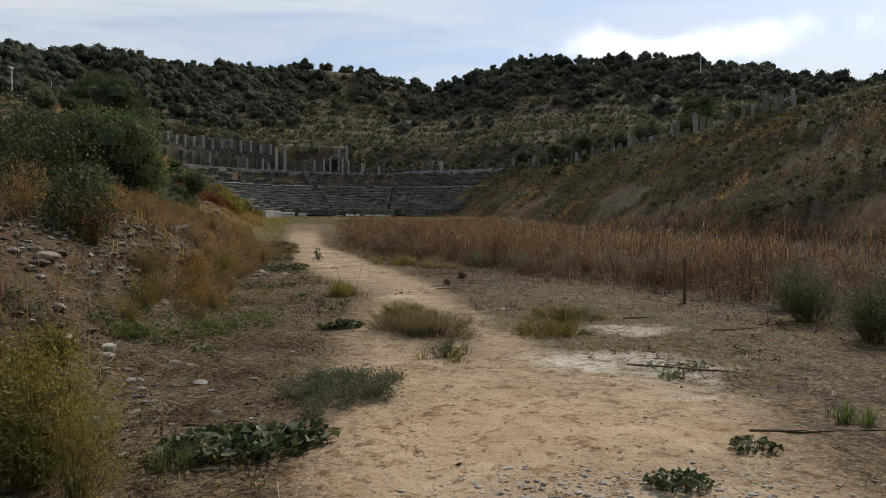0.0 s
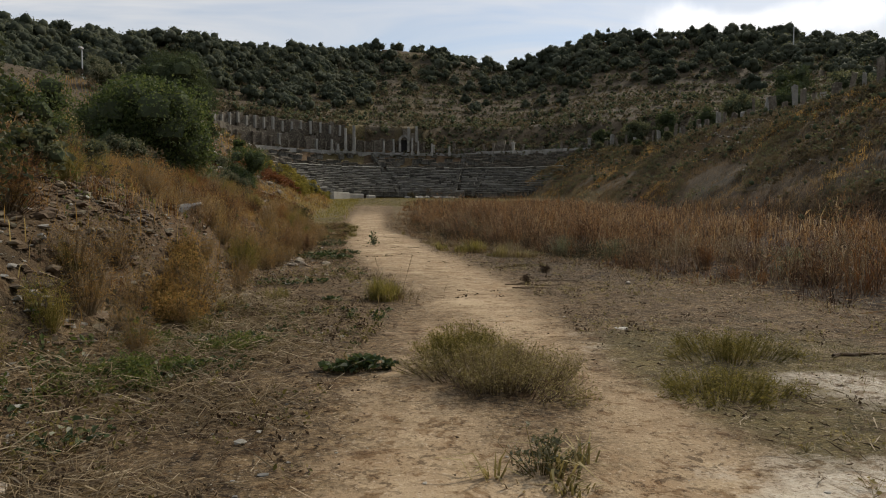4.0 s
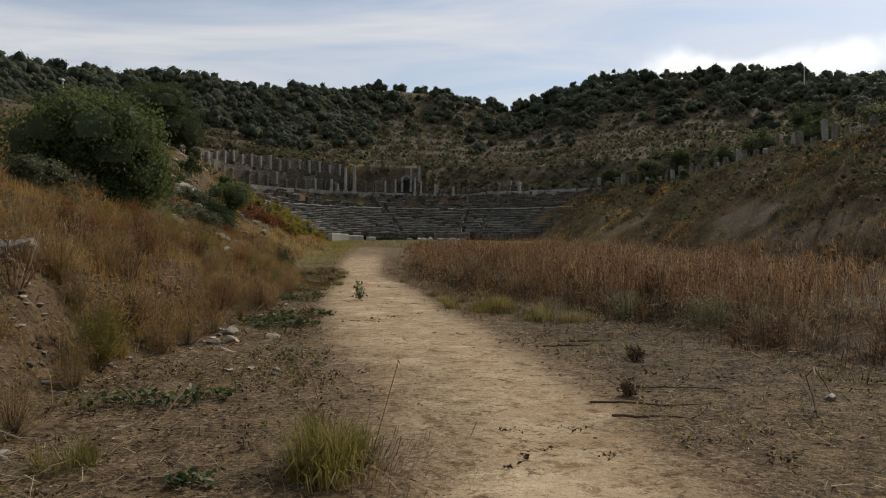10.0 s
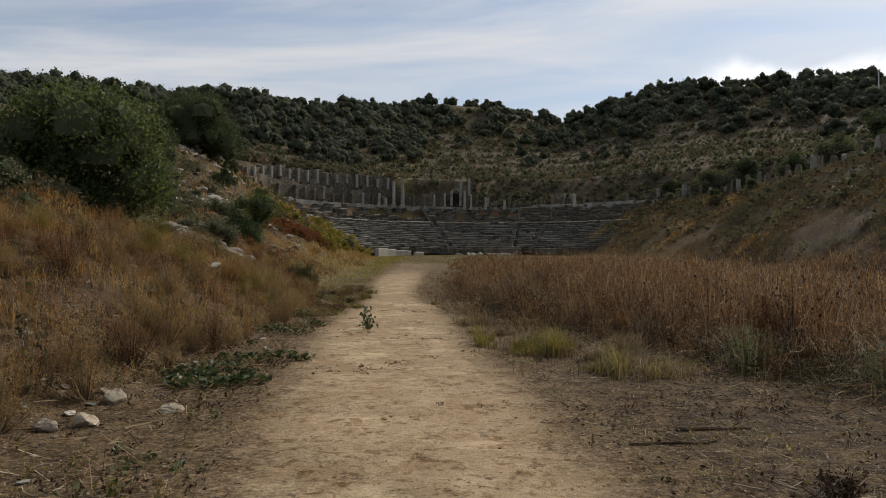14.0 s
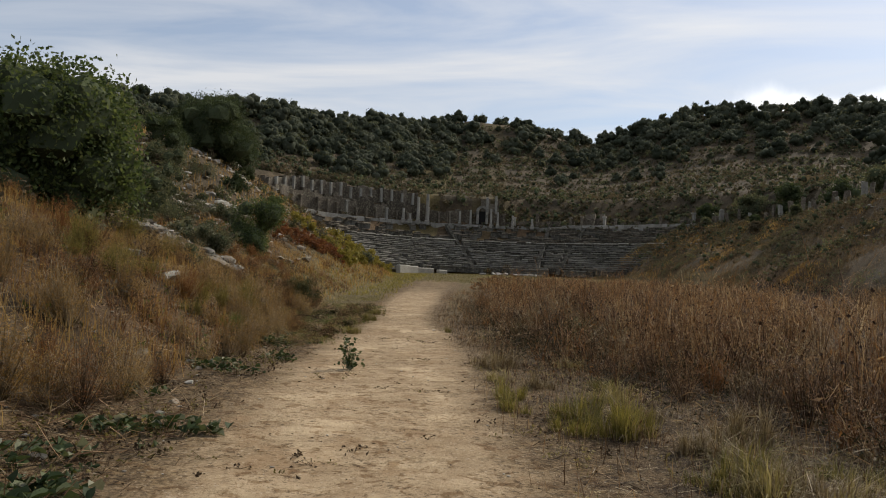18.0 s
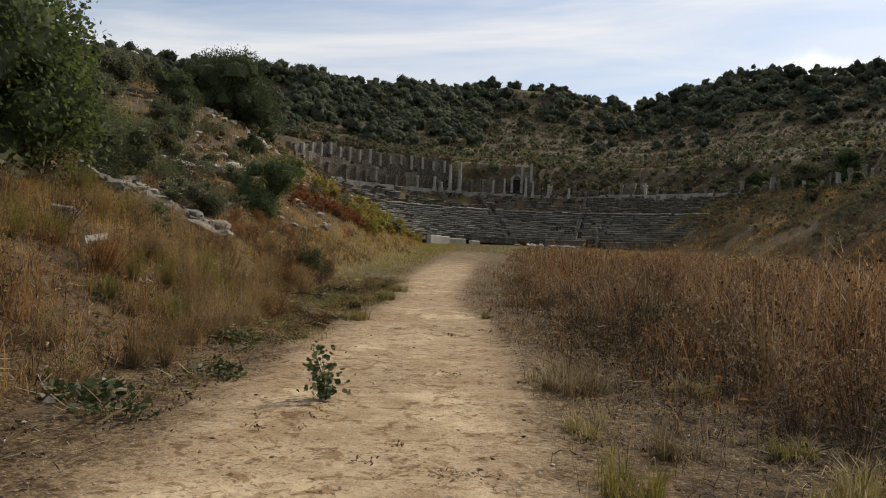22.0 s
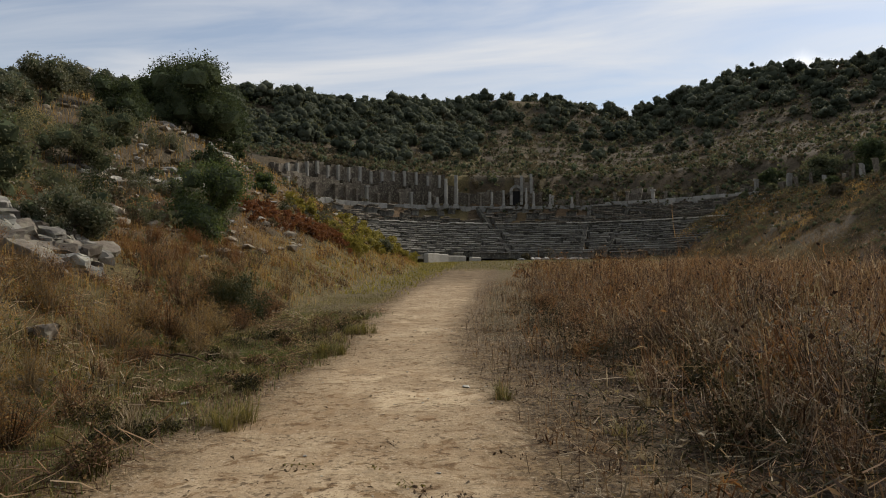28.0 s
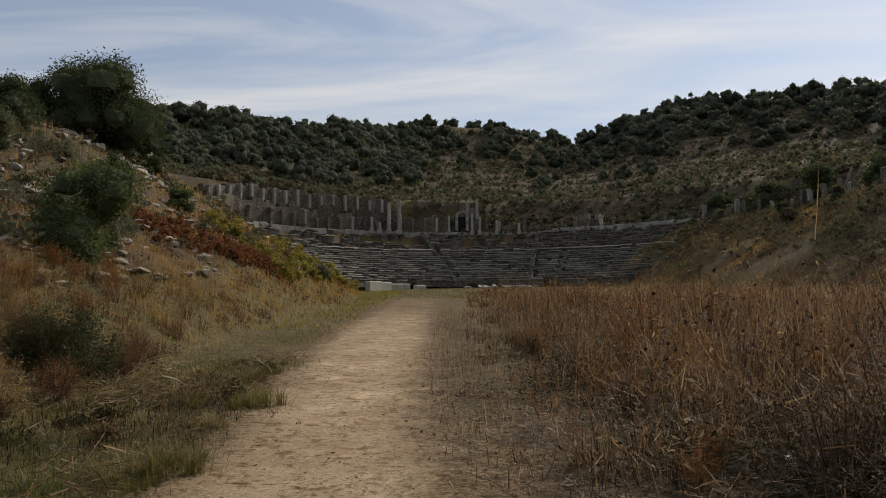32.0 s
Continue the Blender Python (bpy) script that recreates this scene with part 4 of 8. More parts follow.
def build_side_piers():
    """A row of leaning stumps of the arcade along the buried right side."""
    rng = np.random.default_rng(14)
    spots = [ring(p, WALL_R + 0.4) for p in np.arange(57, 90, 3.1)] + [(MID_X + WALL_R + 0.4, y) for y in np.arange(121, 66, -2.35)]
    for k, (x, y) in enumerate(spots):
        x, y = x + rng.normal() * 0.25, y + rng.normal() * 0.3
        tall = rng.uniform(1.4, 3.2)
        w = rng.uniform(0.22, 0.42)
        ob = thing("pier_stump", Soup().add(*block((-w, -w * 0.7, -0.8), (w, w * 0.7, tall), rng, 0.07)), WALL_STONE if k % 3 else MARBLE, "leaning grey stump of an arcade pier", "stone pier", "arcade stumps along the slope")
        ob.matrix_basis = pose(x, y, ground_at(x, y), rng.normal() * 5, rng.normal() * 5, rng.uniform(0, 90))
    for x, y, tall in ((-27.5, 97.0, 2.0), (-26.8, 96.2, 1.7), (-26.0, 95.4, 1.9), (-29.5, 101, 1.5)):
        ob = thing("pier_stump", Soup().add(*block((-0.4, -0.3, -0.8), (0.4, 0.3, tall), rng, 0.05)), PALE_STONE, "leaning grey stump of an arcade pier", "stone pier", "arcade stumps along the slope")
        ob.matrix_basis = pose(x, y, ground_at(x, y), rng.normal() * 4, rng.normal() * 4, rng.uniform(0, 90))


build_side_piers()

# ---------------------------------------------------------------- trees and shrubs


def crown_points(rng, lobes, n, shell=0.55):
    """Points in the outer part of a cluster of lobes (x, y, z, radius)."""
    lobes = np.asarray(lobes, float)
    w = lobes[:, 3] ** 2
    k = rng.choice(len(lobes), n, p=w / w.sum())
    d = rng.normal(size=(n, 3))
    d /= np.linalg.norm(d, axis=1, keepdims=True)
    r = lobes[k, 3] * (shell + (1.06 - shell) * rng.random(n) ** 0.6)
    return lobes[k, :3] + d * r[:, None] * np.array([1, 1, 0.92])


def lobes_for(rng, width, tall, count, low=0.25):
    """Lobes filling a rounded crown of that width and height, sitting on z = 0."""
    out = []
    for _ in range(count):
        a, r, z = rng.uniform(0, 6.28), math.sqrt(rng.random()) * width * 0.36, rng.uniform(low, 0.88)
        squeeze = math.sqrt(max(1 - (max(z - 0.4, 0) / 0.6) ** 2, 0.1)) * (1.0 if low < 0.1 else math.sqrt(max(1 - (max(0.4 - z, 0) / 0.7) ** 2, 0.1)))
        out.append((math.cos(a) * r * squeeze, math.sin(a) * r * squeeze, z * tall, rng.uniform(0.17, 0.27) * min(width, tall * 1.25)))
    high = max(z + r * 0.92 for _, _, z, r in out)
    wide = max(math.hypot(x, y) + r for x, y, _, r in out)
    return [(x * width * 0.52 / wide, y * width * 0.52 / wide, z * tall / high, r * min(tall / high, 1.0)) for x, y, z, r in out]


def limbs(rng, lobes, trunk_top, radius, lean=0.0):
    """Trunk and limbs reaching into the lobes."""
    wood = Soup()
    wood.add(*tube([(0, 0, -0.3), (lean * 0.3, 0.02, trunk_top * 0.5), (lean, 0.0, trunk_top)], [radius * 1.25, radius, radius * 0.8], 8))
    for x, y, z, r in lobes[:9]:
        mid = ((lean + x) * 0.5 + rng.normal() * 0.12, y * 0.5 + rng.normal() * 0.12, trunk_top + (z - trunk_top) * 0.55)
        wood.add(*tube([(lean, 0, trunk_top * 0.9), mid, (x, y, z)], [radius * 0.55, radius * 0.32, radius * 0.10], 5))
    return wood


def lumpy(rng, lobes, scale=0.72):
    s = Soup()
    for x, y, z, r in lobes:
        v, t = BALL1
        s.add(v * r * scale * (1 + 0.15 * rng.normal(size=(len(v), 1))) + np.array([x, y, z]), None, t)
    return s


def tree(name, label, at, width, tall, leaf_mat, n, leaf, seed, trunk=0.2, count=16, low=0.25, narrow=0.55, lean=0.0, category="tree", group="", core=True, shell=0.5):
    rng = np.random.default_rng(seed)
    x, y = at
    ob = empty(name, label, category, (x, y, ground_at(x, y)), group)
    lobes = lobes_for(rng, width, tall, count, low)
    part("trunk", limbs(rng, lobes, tall * 0.28, trunk, lean), BARK, ob)
    s = Soup()
    s.add(*leaves(crown_points(rng, lobes, n, shell), rng.uniform(0.6, 1.25, n) * leaf, rng, narrow))
    # loose sprigs break the outline
    p = crown_points(rng, lobes, n // 12, 1.0)
    out = p - np.array([0, 0, tall * 0.5])
    p = p + out / (np.linalg.norm(out, axis=1, keepdims=True) + 1e-6) * rng.uniform(0, 0.045 * width, (len(p), 1))
    s.add(*leaves(p, rng.uniform(0.7, 1.3, len(p)) * leaf, rng, narrow))
    crown = part("crown", s, leaf_mat, ob)
    # solid balls close the crown; inner shade is in their colour
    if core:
        part("inner_crown", lumpy(rng, lobes, 0.6), SHADED_CORE, crown, "shaded inner foliage")
    return ob


tree("fig_tree", "large dark green broadleaved tree on the rubble bank", (-12.5, 40.0), 6.8, 4.9, FIG_LEAF, 30000, 0.15, 3, 0.24, 46, 0.03, 0.7)
tree("olive_tree", "dense dark evergreen tree above pale rocks", (-25.2, 85.4), 9.4, 6.3, OAK_LEAF, 26000, 0.19, 4, 0.25, 40, 0.03, 0.5)
tree("shrub", "leafy green shrub with pale stems on the bank", (-11.9, 58.6), 3.8, 3.1, FIG_LEAF, 9500, 0.11, 6, 0.05, 18, 0.04, 0.6, category="shrub")
tree("shrub", "grey-green spreading shrub among rocks", (-10.3, 47.6), 2.5, 1.35, GREY_LEAF, 5600, 0.10, 7, 0.05, 18, 0.02, 0.45, category="shrub")
tree("shrub", "dark brown-green twiggy shrub beside the grass", (-6.2, 47.6), 2.3, 1.15, BRAMBLE_LEAF, 5200, 0.06, 8, 0.03, 18, 0.02, 0.4, category="shrub", core=False, shell=0.1)


def crest_distance(az):
    return float(np.interp(az, [-60, -16, -8, -2], [104, 106, 122, 150]))


def build_woods():
    """Evergreen woods over the hilltops, beyond counting."""
    rng = np.random.default_rng(50)
    leaf, grey, core = Soup(), Soup(), Soup()
    made = 0
    while made < 1900:
        a = rng.uniform(-47, 50)
        r = rng.uniform(60, 300)
        x, y = 0.3 + r * math.sin(radians(a)), 16 + r * math.cos(radians(a))
        d = float(axis_distance(x, y))
        edge = crest_distance(a)
        if d < 50 or d > edge + 8:
            continue
        u = (d - 44.5) / (edge - 44.5)
        # a closed band below the crest, open scrub lower down, more open right of the axis
        want = np.interp(u, [0.0, 0.35, 0.5, 0.62, 1.1], [0.03, 0.10, 0.30, 1.0, 1.0])
        if a > -3:
            want *= np.interp(u, [0.0, 0.58, 0.74, 0.88], [0.10, 0.06, 0.30, 1.0])
        want *= 0.35 + 0.65 * (wobble(x, y, 0.07, 5.0) > -0.3)
        if rng.random() > want:
            continue
        w = (2.4 + 4.6 * rng.random() ** 1.6) * (1.2 if u > 0.85 else 1.0)
        h = w * rng.uniform(0.6, 0.9)
        # a rounded crown of many uneven heads, reaching down to the scrub
        lobes = [(0.0, 0.0, h * 0.36, w * 0.34)]
        for _ in range(10):
            b, f = rng.uniform(0, 6.28), math.sqrt(rng.random())
            lobes.append((math.cos(b) * f * w * 0.36, math.sin(b) * f * w * 0.36, h * (0.18 + 0.58 * (1 - f * f) * rng.uniform(0.7, 1.0) + 0.14 * rng.random()), w * rng.uniform(0.12, 0.21)))
        lobes = np.array(lobes) + np.array([x, y, ground_at(x, y) - 0.3, 0])
        n = int(70 + 20 * w)
        soup = grey if rng.random() < 0.24 else leaf
        p = crown_points(rng, lobes, n, 0.72) + rng.normal(size=(n, 3)) * 0.10
        soup.add(*leaves(p, rng.uniform(0.22, 0.58, n), rng, 0.8))
        for lx, ly, lz, lr in lobes:
            v, t = BALL1
            core.add(v * lr * 0.80 * (1 + 0.12 * rng.normal(size=(len(v), 1))) + np.array([lx, ly, lz]), None, t)
        made += 1
    ob = thing("woods", leaf, WOODS_LEAF, "dark evergreen oak and olive woods on the hilltops", "woods", kind="stuff", smooth=True)
    part("grey_foliage", grey, OLIVE_LEAF, ob, "grey-green olive crowns", kind="stuff", smooth=True)
    part("inner_foliage", core, WOODS_LEAF, ob, "shaded inner foliage", kind="stuff", smooth=True)


build_woods()


def build_scrub():
    """Low dry and green bushes over the slopes."""
    rng = np.random.default_rng(51)
    leaf, green, shade = Soup(), Soup(), Soup()

    def bush(x, y, w, h, n, size, soup, core):
        z = ground_at(x, y)
        lobes = np.array(lobes_for(rng, w, h, 4, 0.02)) + np.array([x, y, z - 0.1, 0])
        soup.add(*leaves(crown_points(rng, lobes, n, 0.55), rng.uniform(0.5, 1.2, n) * size, rng, 0.75))
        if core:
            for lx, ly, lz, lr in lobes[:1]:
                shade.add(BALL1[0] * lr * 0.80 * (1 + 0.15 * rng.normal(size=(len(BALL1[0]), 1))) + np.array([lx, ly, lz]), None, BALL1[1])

    made = 0
    while made < 15000:
        a, r = rng.uniform(-52, 55), 285 * math.sqrt(rng.uniform(0.03, 1))
        x, y = 0.3 + r * math.sin(radians(a)), 16 + r * math.cos(radians(a))
        d = float(axis_distance(x, y))
        if d < 45.8 or d > crest_distance(a):
            continue
        # hedges follow the old terrace walls, with open grass between them
        band = math.sin(d * 0.62 + 1.4 * float(wobble(x, y, 0.04, 2.0)) + 0.5 * float(wobble(x, y, 0.14, 4.0)))
        if rng.random() > 0.42 + 0.55 * band + 0.25 * float(wobble(x, y, 0.09, 1.0)):
            continue
        w = 0.9 + 2.7 * rng.random() ** 2.2
        bush(x, y, w, w * rng.uniform(0.35, 0.7), int(13 + 4 * w), 0.26 * w ** 0.5 * (0.7 + 0.3 * r / 120), green if rng.random() < 0.34 else leaf, True)
        made += 1
    # the left bank above the path
    for _ in range(800):
        y = rng.uniform(14, 108)
        x = left_foot(y) - rng.uniform(5 if y > 30 else 7, 26)
        if rng.random() > 0.55 + 0.5 * float(wobble(x, y, 0.3, 1.0)) or float(axis_distance(x, y)) > 44:
            continue
        w = rng.uniform(0.7, 2.2)
        bush(x, y, w, w * rng.uniform(0.4, 0.7), 70, 0.14 + 0.0012 * y, green if rng.random() < 0.5 else leaf, False)
    # growth along the foot and the top of the wall
    for _ in range(420):
        phi = rng.uniform(-70, 60) if rng.random() < 0.6 else rng.uniform(-2, 58)
        low = rng.random() < (0.25 if phi < -24 else 0.5)
        x, y = ring(phi, rng.uniform(41.2, 42.2) if low else rng.uniform(44.6, 48.0) if phi < -24 else rng.uniform(42.8, 47.0))
        w = rng.uniform(0.6, 1.5) if low else rng.uniform(1.2, 3.4)
        bush(x, y, w, w * rng.uniform(0.5, 0.9), 44, 0.30 * w ** 0.6, green if rng.random() < 0.35 else leaf, True)
    for _ in range(520):
        x, y = ring(rng.uniform(-3, 75), rng.uniform(42.7, 52.0))
        w = rng.uniform(0.8, 2.6)
        bush(x, y, w, w * rng.uniform(0.45, 0.8), 26, 0.30 * w ** 0.6, green if rng.random() < 0.4 else leaf, True)
    # low brown tussocks on the buried right side
    for _ in range(8000):
        y = rng.uniform(15, 150)
        x = rng.uniform(26, 50)
        d = float(axis_distance(x, y))
        if d < 21 or d > 42 or (y > MID_Y and math.degrees(math.atan2(x - MID_X, y - MID_Y)) < 44) or rng.random() > (0.25 + 0.6 * float(wobble(x, y, 0.22, 6.0))) + 0.055 * (d - 28):
            continue
        w = rng.uniform(0.8, 2.6)
        bush(x, y, w, w * rng.uniform(0.25, 0.55), 30, 0.24, green if rng.random() < 0.18 else leaf, rng.random() < 0.5)
    ob = thing("scrub", leaf, SCRUB_LEAF, "low brown and olive bushes over the dry slopes", "scrub", kind="stuff", smooth=True)
    part("inner_foliage", shade, SHADED_CORE, ob, "solid bush cores, inner shade in their dark tone", kind="stuff", smooth=True)
    thing("green_scrub", green, OLIVE_LEAF, "grey-green bushes scattered over the slopes", "scrub", kind="stuff", smooth=True)


build_scrub()

# ---------------------------------------------------------------- grass and weeds


def scatter(rng, n, x0, x1, y0, y1, keep):
    """Points in a rectangle, kept with the chance keep(x, y)."""
    x, y = rng.uniform(x0, x1, n), rng.uniform(y0, y1, n)
    ok = rng.random(n) < keep(x, y)
    return x[ok], y[ok]


def triangles(n):
    return np.arange(n)[:, None] * 3 + np.array([[0, 1, 2]])


def add_stalks(s, heads, rng, x, y, tall, thick, branchy=4, spread=0.6, turn=None, lean=None, broken_part=0.12):
    """Dry flowering stalks, curved and leaning, with forked side branches, withered leaves and dark heads."""
    n = len(x)
    if n == 0:
        return
    base = np.stack([x, y, height(x, y) - 0.02], -1)
    turn = rng.uniform(0, 6.28, n) if turn is None else turn
    lean = np.abs(rng.normal(0, 0.30, n)) if lean is None else lean
    broken = rng.random(n) < broken_part
    lean = np.where(broken, rng.uniform(0.7, 1.1, n), np.minimum(lean, 0.95))
    out = np.stack([np.cos(turn), np.sin(turn), np.zeros(n)], -1)
    up = np.array([0, 0, 1.0])
    rise = np.where(broken, rng.uniform(0.1, 0.5, n), np.sqrt(1 - np.minimum(lean, 0.9) ** 2))
    tip = base + out * (lean * tall)[:, None] + up * (rise * tall)[:, None]
    knee = base + out * (lean * tall * 0.25)[:, None] + up * (tall * np.where(broken, 0.42, 0.5) * np.sqrt(1 - np.minimum(lean, 0.9) ** 2 * 0.5))[:, None] + rng.normal(size=(n, 3)) * np.array([0.05, 0.05, 0.0]) * tall[:, None]
    s.add(*sticks(base, knee, thick, thick * 0.8))
    p, _ = frames_for(tip - knee)
    p = p * thick[:, None]
    s.add(np.stack([knee - p * 0.8, knee + p * 0.8, tip], 1).reshape(-1, 3), None, triangles(n))
    for k in range(2):
        f = rng.uniform(0.05, 1.0, (n, 1))
        c = base + (tip - base) * f + rng.normal(size=(n, 3)) * 0.04
        s.add(*leaves(c, rng.uniform(3, 10, n) * np.maximum(thick, 0.004) * 1.7, rng, 0.3, 0.5))
    for k in range(branchy):
        f = rng.uniform(0.25, 1.0, n)[:, None]
        at = np.where(f < 0.5, base + (knee - base) * f * 2, knee + (tip - knee) * (f - 0.5) * 2)
        a2 = rng.uniform(0, 6.28, n)
        length = tall * rng.uniform(0.08, 0.34, n)
        end = at + np.stack([np.cos(a2) * spread, np.sin(a2) * spread, rng.uniform(0.0, 0.95, n)], -1) * length[:, None]
        half = thick * 0.6
        q, _ = frames_for(end - at)
        s.add(np.stack([at - q * half[:, None], at + q * half[:, None], end], 1).reshape(-1, 3), None, triangles(n))
        if k % 2 == 0:
            # a fork from the middle of the branch
            fork = (at + end) / 2
            end2 = fork + (end - fork) * 0.7 + rng.normal(size=(n, 3)) * (length * 0.28)[:, None]
            s.add(np.stack([fork - q * half[:, None] * 0.8, fork + q * half[:, None] * 0.8, end2], 1).reshape(-1, 3), None, triangles(n))
        if heads is not None:
            pick = (rng.random(n) < 0.10) & (end[:, 2] - base[:, 2] > 0.7)
            if pick.any():
                c = end[pick]
                for _ in range(2):
                    heads.add(*leaves(c, rng.uniform(0.03, 0.06, len(c)), rng, 0.9))


def clumps(rng, cx, cy, stems, radius, tall):
    """Stems of clumps that fan out from their roots: x, y, height, turn and lean of each, and the clump's number."""
    k = np.repeat(np.arange(len(cx)), stems)
    m = len(k)
    a, r = rng.uniform(0, 6.28, m), np.sqrt(rng.random(m))
    x, y = cx[k] + np.cos(a) * r * radius[k], cy[k] + np.sin(a) * r * radius[k]
    h = tall[k] * rng.uniform(0.4, 1.12, m) * (1.0 - 0.30 * r)
    lean = np.clip(0.04 + 0.42 * r * rng.random(m) + np.abs(rng.normal(0, 0.16, m)), 0, 0.9)
    return x, y, h, a + rng.normal(0, 0.7, m), lean, k


def tangle(rng, x, y, low, high, length, thick):
    """Fallen stalks lying across one another between two heights above the ground."""
    n = len(x)
    a, tilt = rng.uniform(0, 6.28, n), rng.normal(0, 0.35, n)
    c = np.stack([x, y, height(x, y) + rng.uniform(0, 1, n) ** 1.6 * (high - low) + low], -1)
    d = np.stack([np.cos(a) * np.cos(tilt), np.sin(a) * np.cos(tilt), np.sin(tilt)], -1) * (length * rng.uniform(0.4, 1.3, n))[:, None] / 2
    p, q = frames_for(d)
    w = (p * np.cos(a)[:, None] + q * np.sin(a)[:, None]) * (thick * rng.uniform(0.5, 1.4, n))[:, None]
    bow = np.stack([0 * a, 0 * a, rng.normal(0, 0.05, n)], -1) * np.reshape(length, (-1, 1))
    v = np.stack([c - d - w, c - d + w, c + w + bow, c - w + bow, c + d], 1).reshape(-1, 3)
    k = np.arange(n)[:, None] * 5
    return v, k + np.array([[0, 1, 2, 3]]), k + np.array([[3, 2, 4]])


def build_weeds():
    """The tall dry weeds that fill the hollow right of the path."""
    rng = np.random.default_rng(60)
    heads = Soup()

    def inside(x, y):
        return smooth_step(-0.5, 0.7, x - weed_edge(y) + 0.8 * wobble(x, y, 0.9, 2.0) + 0.4 * wobble(x, y, 2.7, 5.0)) * (height(x, y) < floor_at(y) + 1.5)

    def keep(x, y):
        return inside(x, y) * (0.04 + 0.96 * smooth_step(-0.2, 0.45, 0.6 * wobble(x, y, 0.7, 7.0) + 0.6 * wobble(x, y, 2.2, 1.0)))

    def tallness(x, y):
        return (0.30 + 0.70 * smooth_step(-0.3, np.interp(y, [28, 38], [1.9, 3.0]), x - weed_edge(y))) * (0.80 + 0.34 * wobble(x, y, 0.45, 3.0) + 0.36 * wobble(x, y, 1.6, 5.0)) * np.interp(y, [0, 18, 28, 36, 60, 110], [0.9, 1.35, 1.7, 2.0, 1.9, 1.2])

    def field(y0, y1, x0, x1, roots, stems, grass, litter, thick, wide, branchy, tone=None):
        s, rust = Soup(), Soup()
        area = (x1 - x0) * (y1 - y0)
        cx, cy = scatter(rng, int(area * roots), x0, x1, y0, y1, keep)
        n = len(cx)
        tall = 1.7 * rng.uniform(0.5, 1.15, n) * tallness(cx, cy)
        x, y, h, turn, lean, k = clumps(rng, cx, cy, stems, rng.uniform(0.10, 0.42, n), tall)
        h = np.minimum(h, 1.95 + 0.1 * np.cos(x * 40))
        for soup, sel in ((s, k % 3 > 0), (rust, k % 3 == 0)):
            add_stalks(soup, heads if thick < 0.0065 else None, rng, x[sel], y[sel], h[sel], rng.uniform(0.5, 1.35, sel.sum()) * thick, branchy, 0.85, turn[sel], np.minimum(lean[sel] * 1.35, 0.92), 0.24)
        thing("dry_weeds", rust, RUST_WEED, "tall rust-brown feathery weeds standing beside the path", "weeds", kind="stuff")
        thing("dry_weeds", s, tone or DRY_WEED, "tall dry brown weeds standing beside the path", "weeds", kind="stuff")
        x, y = scatter(rng, int(area * grass), x0, x1, y0, y1, keep)
        m = len(x)
        g = Soup().add(*blades(np.stack([x, y, height(x, y) - 0.02], -1), 0.75 * rng.uniform(0.25, 1.1, m) * tallness(x, y), rng.uniform(0.5, 1.4, m) * wide, np.clip(np.abs(rng.normal(0.55, 0.45, m)), 0, 1.4), rng.uniform(0, 6.28, m)))
        thing("dry_grass", g, tone or DRY_WEED, "dry brown grass filling the hollow between the weeds", "grass", kind="stuff")
        if litter:
            x, y = scatter(rng, int(area * litter), x0, x1, y0, y1, lambda x, y: smooth_step(-1.6, 0.3, x - weed_edge(y) + 0.7 * wobble(x, y, 1.3, 2.0)) * (x > path_edges(y)[1] + 0.15))
            high = 0.04 + 0.5 * smooth_step(-0.6, 1.2, x - weed_edge(y))
            f = Soup().add(*tangle(rng, x, y, 0.005, high, rng.uniform(0.15, 0.6, len(x)), 0.0036))
            thing("fallen_stalks", f, DRY_WEED, "fallen dry stalks matted under the weeds", "weeds", kind="stuff")

    field(2, 24, 4, 16, 3.4, 8, 50, 40, 0.0058, 0.012, 5, DARK_WEED)
    field(24, 48, -0.5, 10, 7.5, 8, 70, 45, 0.0060, 0.011, 6)
    field(48, 75, -1, 13, 3.0, 8, 45, 0, 0.008, 0.013, 3)
    field(75, 114, -2, 26, 0.5, 7, 22, 0, 0.02, 0.035, 3)
    field(20, 75, 11, 29, 0.4, 7, 26, 0, 0.014, 0.028, 3)
    # bleached broken stalks among the brown
    s = Soup()
    x, y = scatter(rng, 9000, -0.5, 12, 14, 55, lambda x, y: inside(x + 0.5, y) * smooth_step(-0.3, 0.5, wobble(x, y, 0.9, 4.4)))
    add_stalks(s, None, rng, x, y, rng.uniform(0.35, 1.15, len(x)) * np.minimum(tallness(x, y), 1.0), rng.uniform(0.004, 0.007, len(x)), 4, 0.8, None, np.abs(rng.normal(0.35, 0.3, len(x))), 0.35)
    x, y = scatter(rng, 16000, -1.5, 9, 14, 60, lambda x, y: smooth_step(-1.5, 0.2, x - weed_edge(y)) * (1 - smooth_step(1.2, 3.0, x - weed_edge(y))) * (x > path_edges(y)[1] + 0.2) * (0.1 + 0.9 * smooth_step(-0.1, 0.5, wobble(x, y, 1.4, 4.4))))
    s.add(*tangle(rng, x, y, 0.01, 0.22, rng.uniform(0.1, 0.5, len(x)), 0.0042))
    thing("bleached_stalks", s, PALE_STRAW, "bleached bare stalks among the brown weeds", "weeds", kind="stuff")
    thing("seed_heads", heads, SEED_HEAD, "dark dried flower heads on the weeds", "weeds", kind="stuff")
    # low broken clumps between path and weeds
    s = Soup()
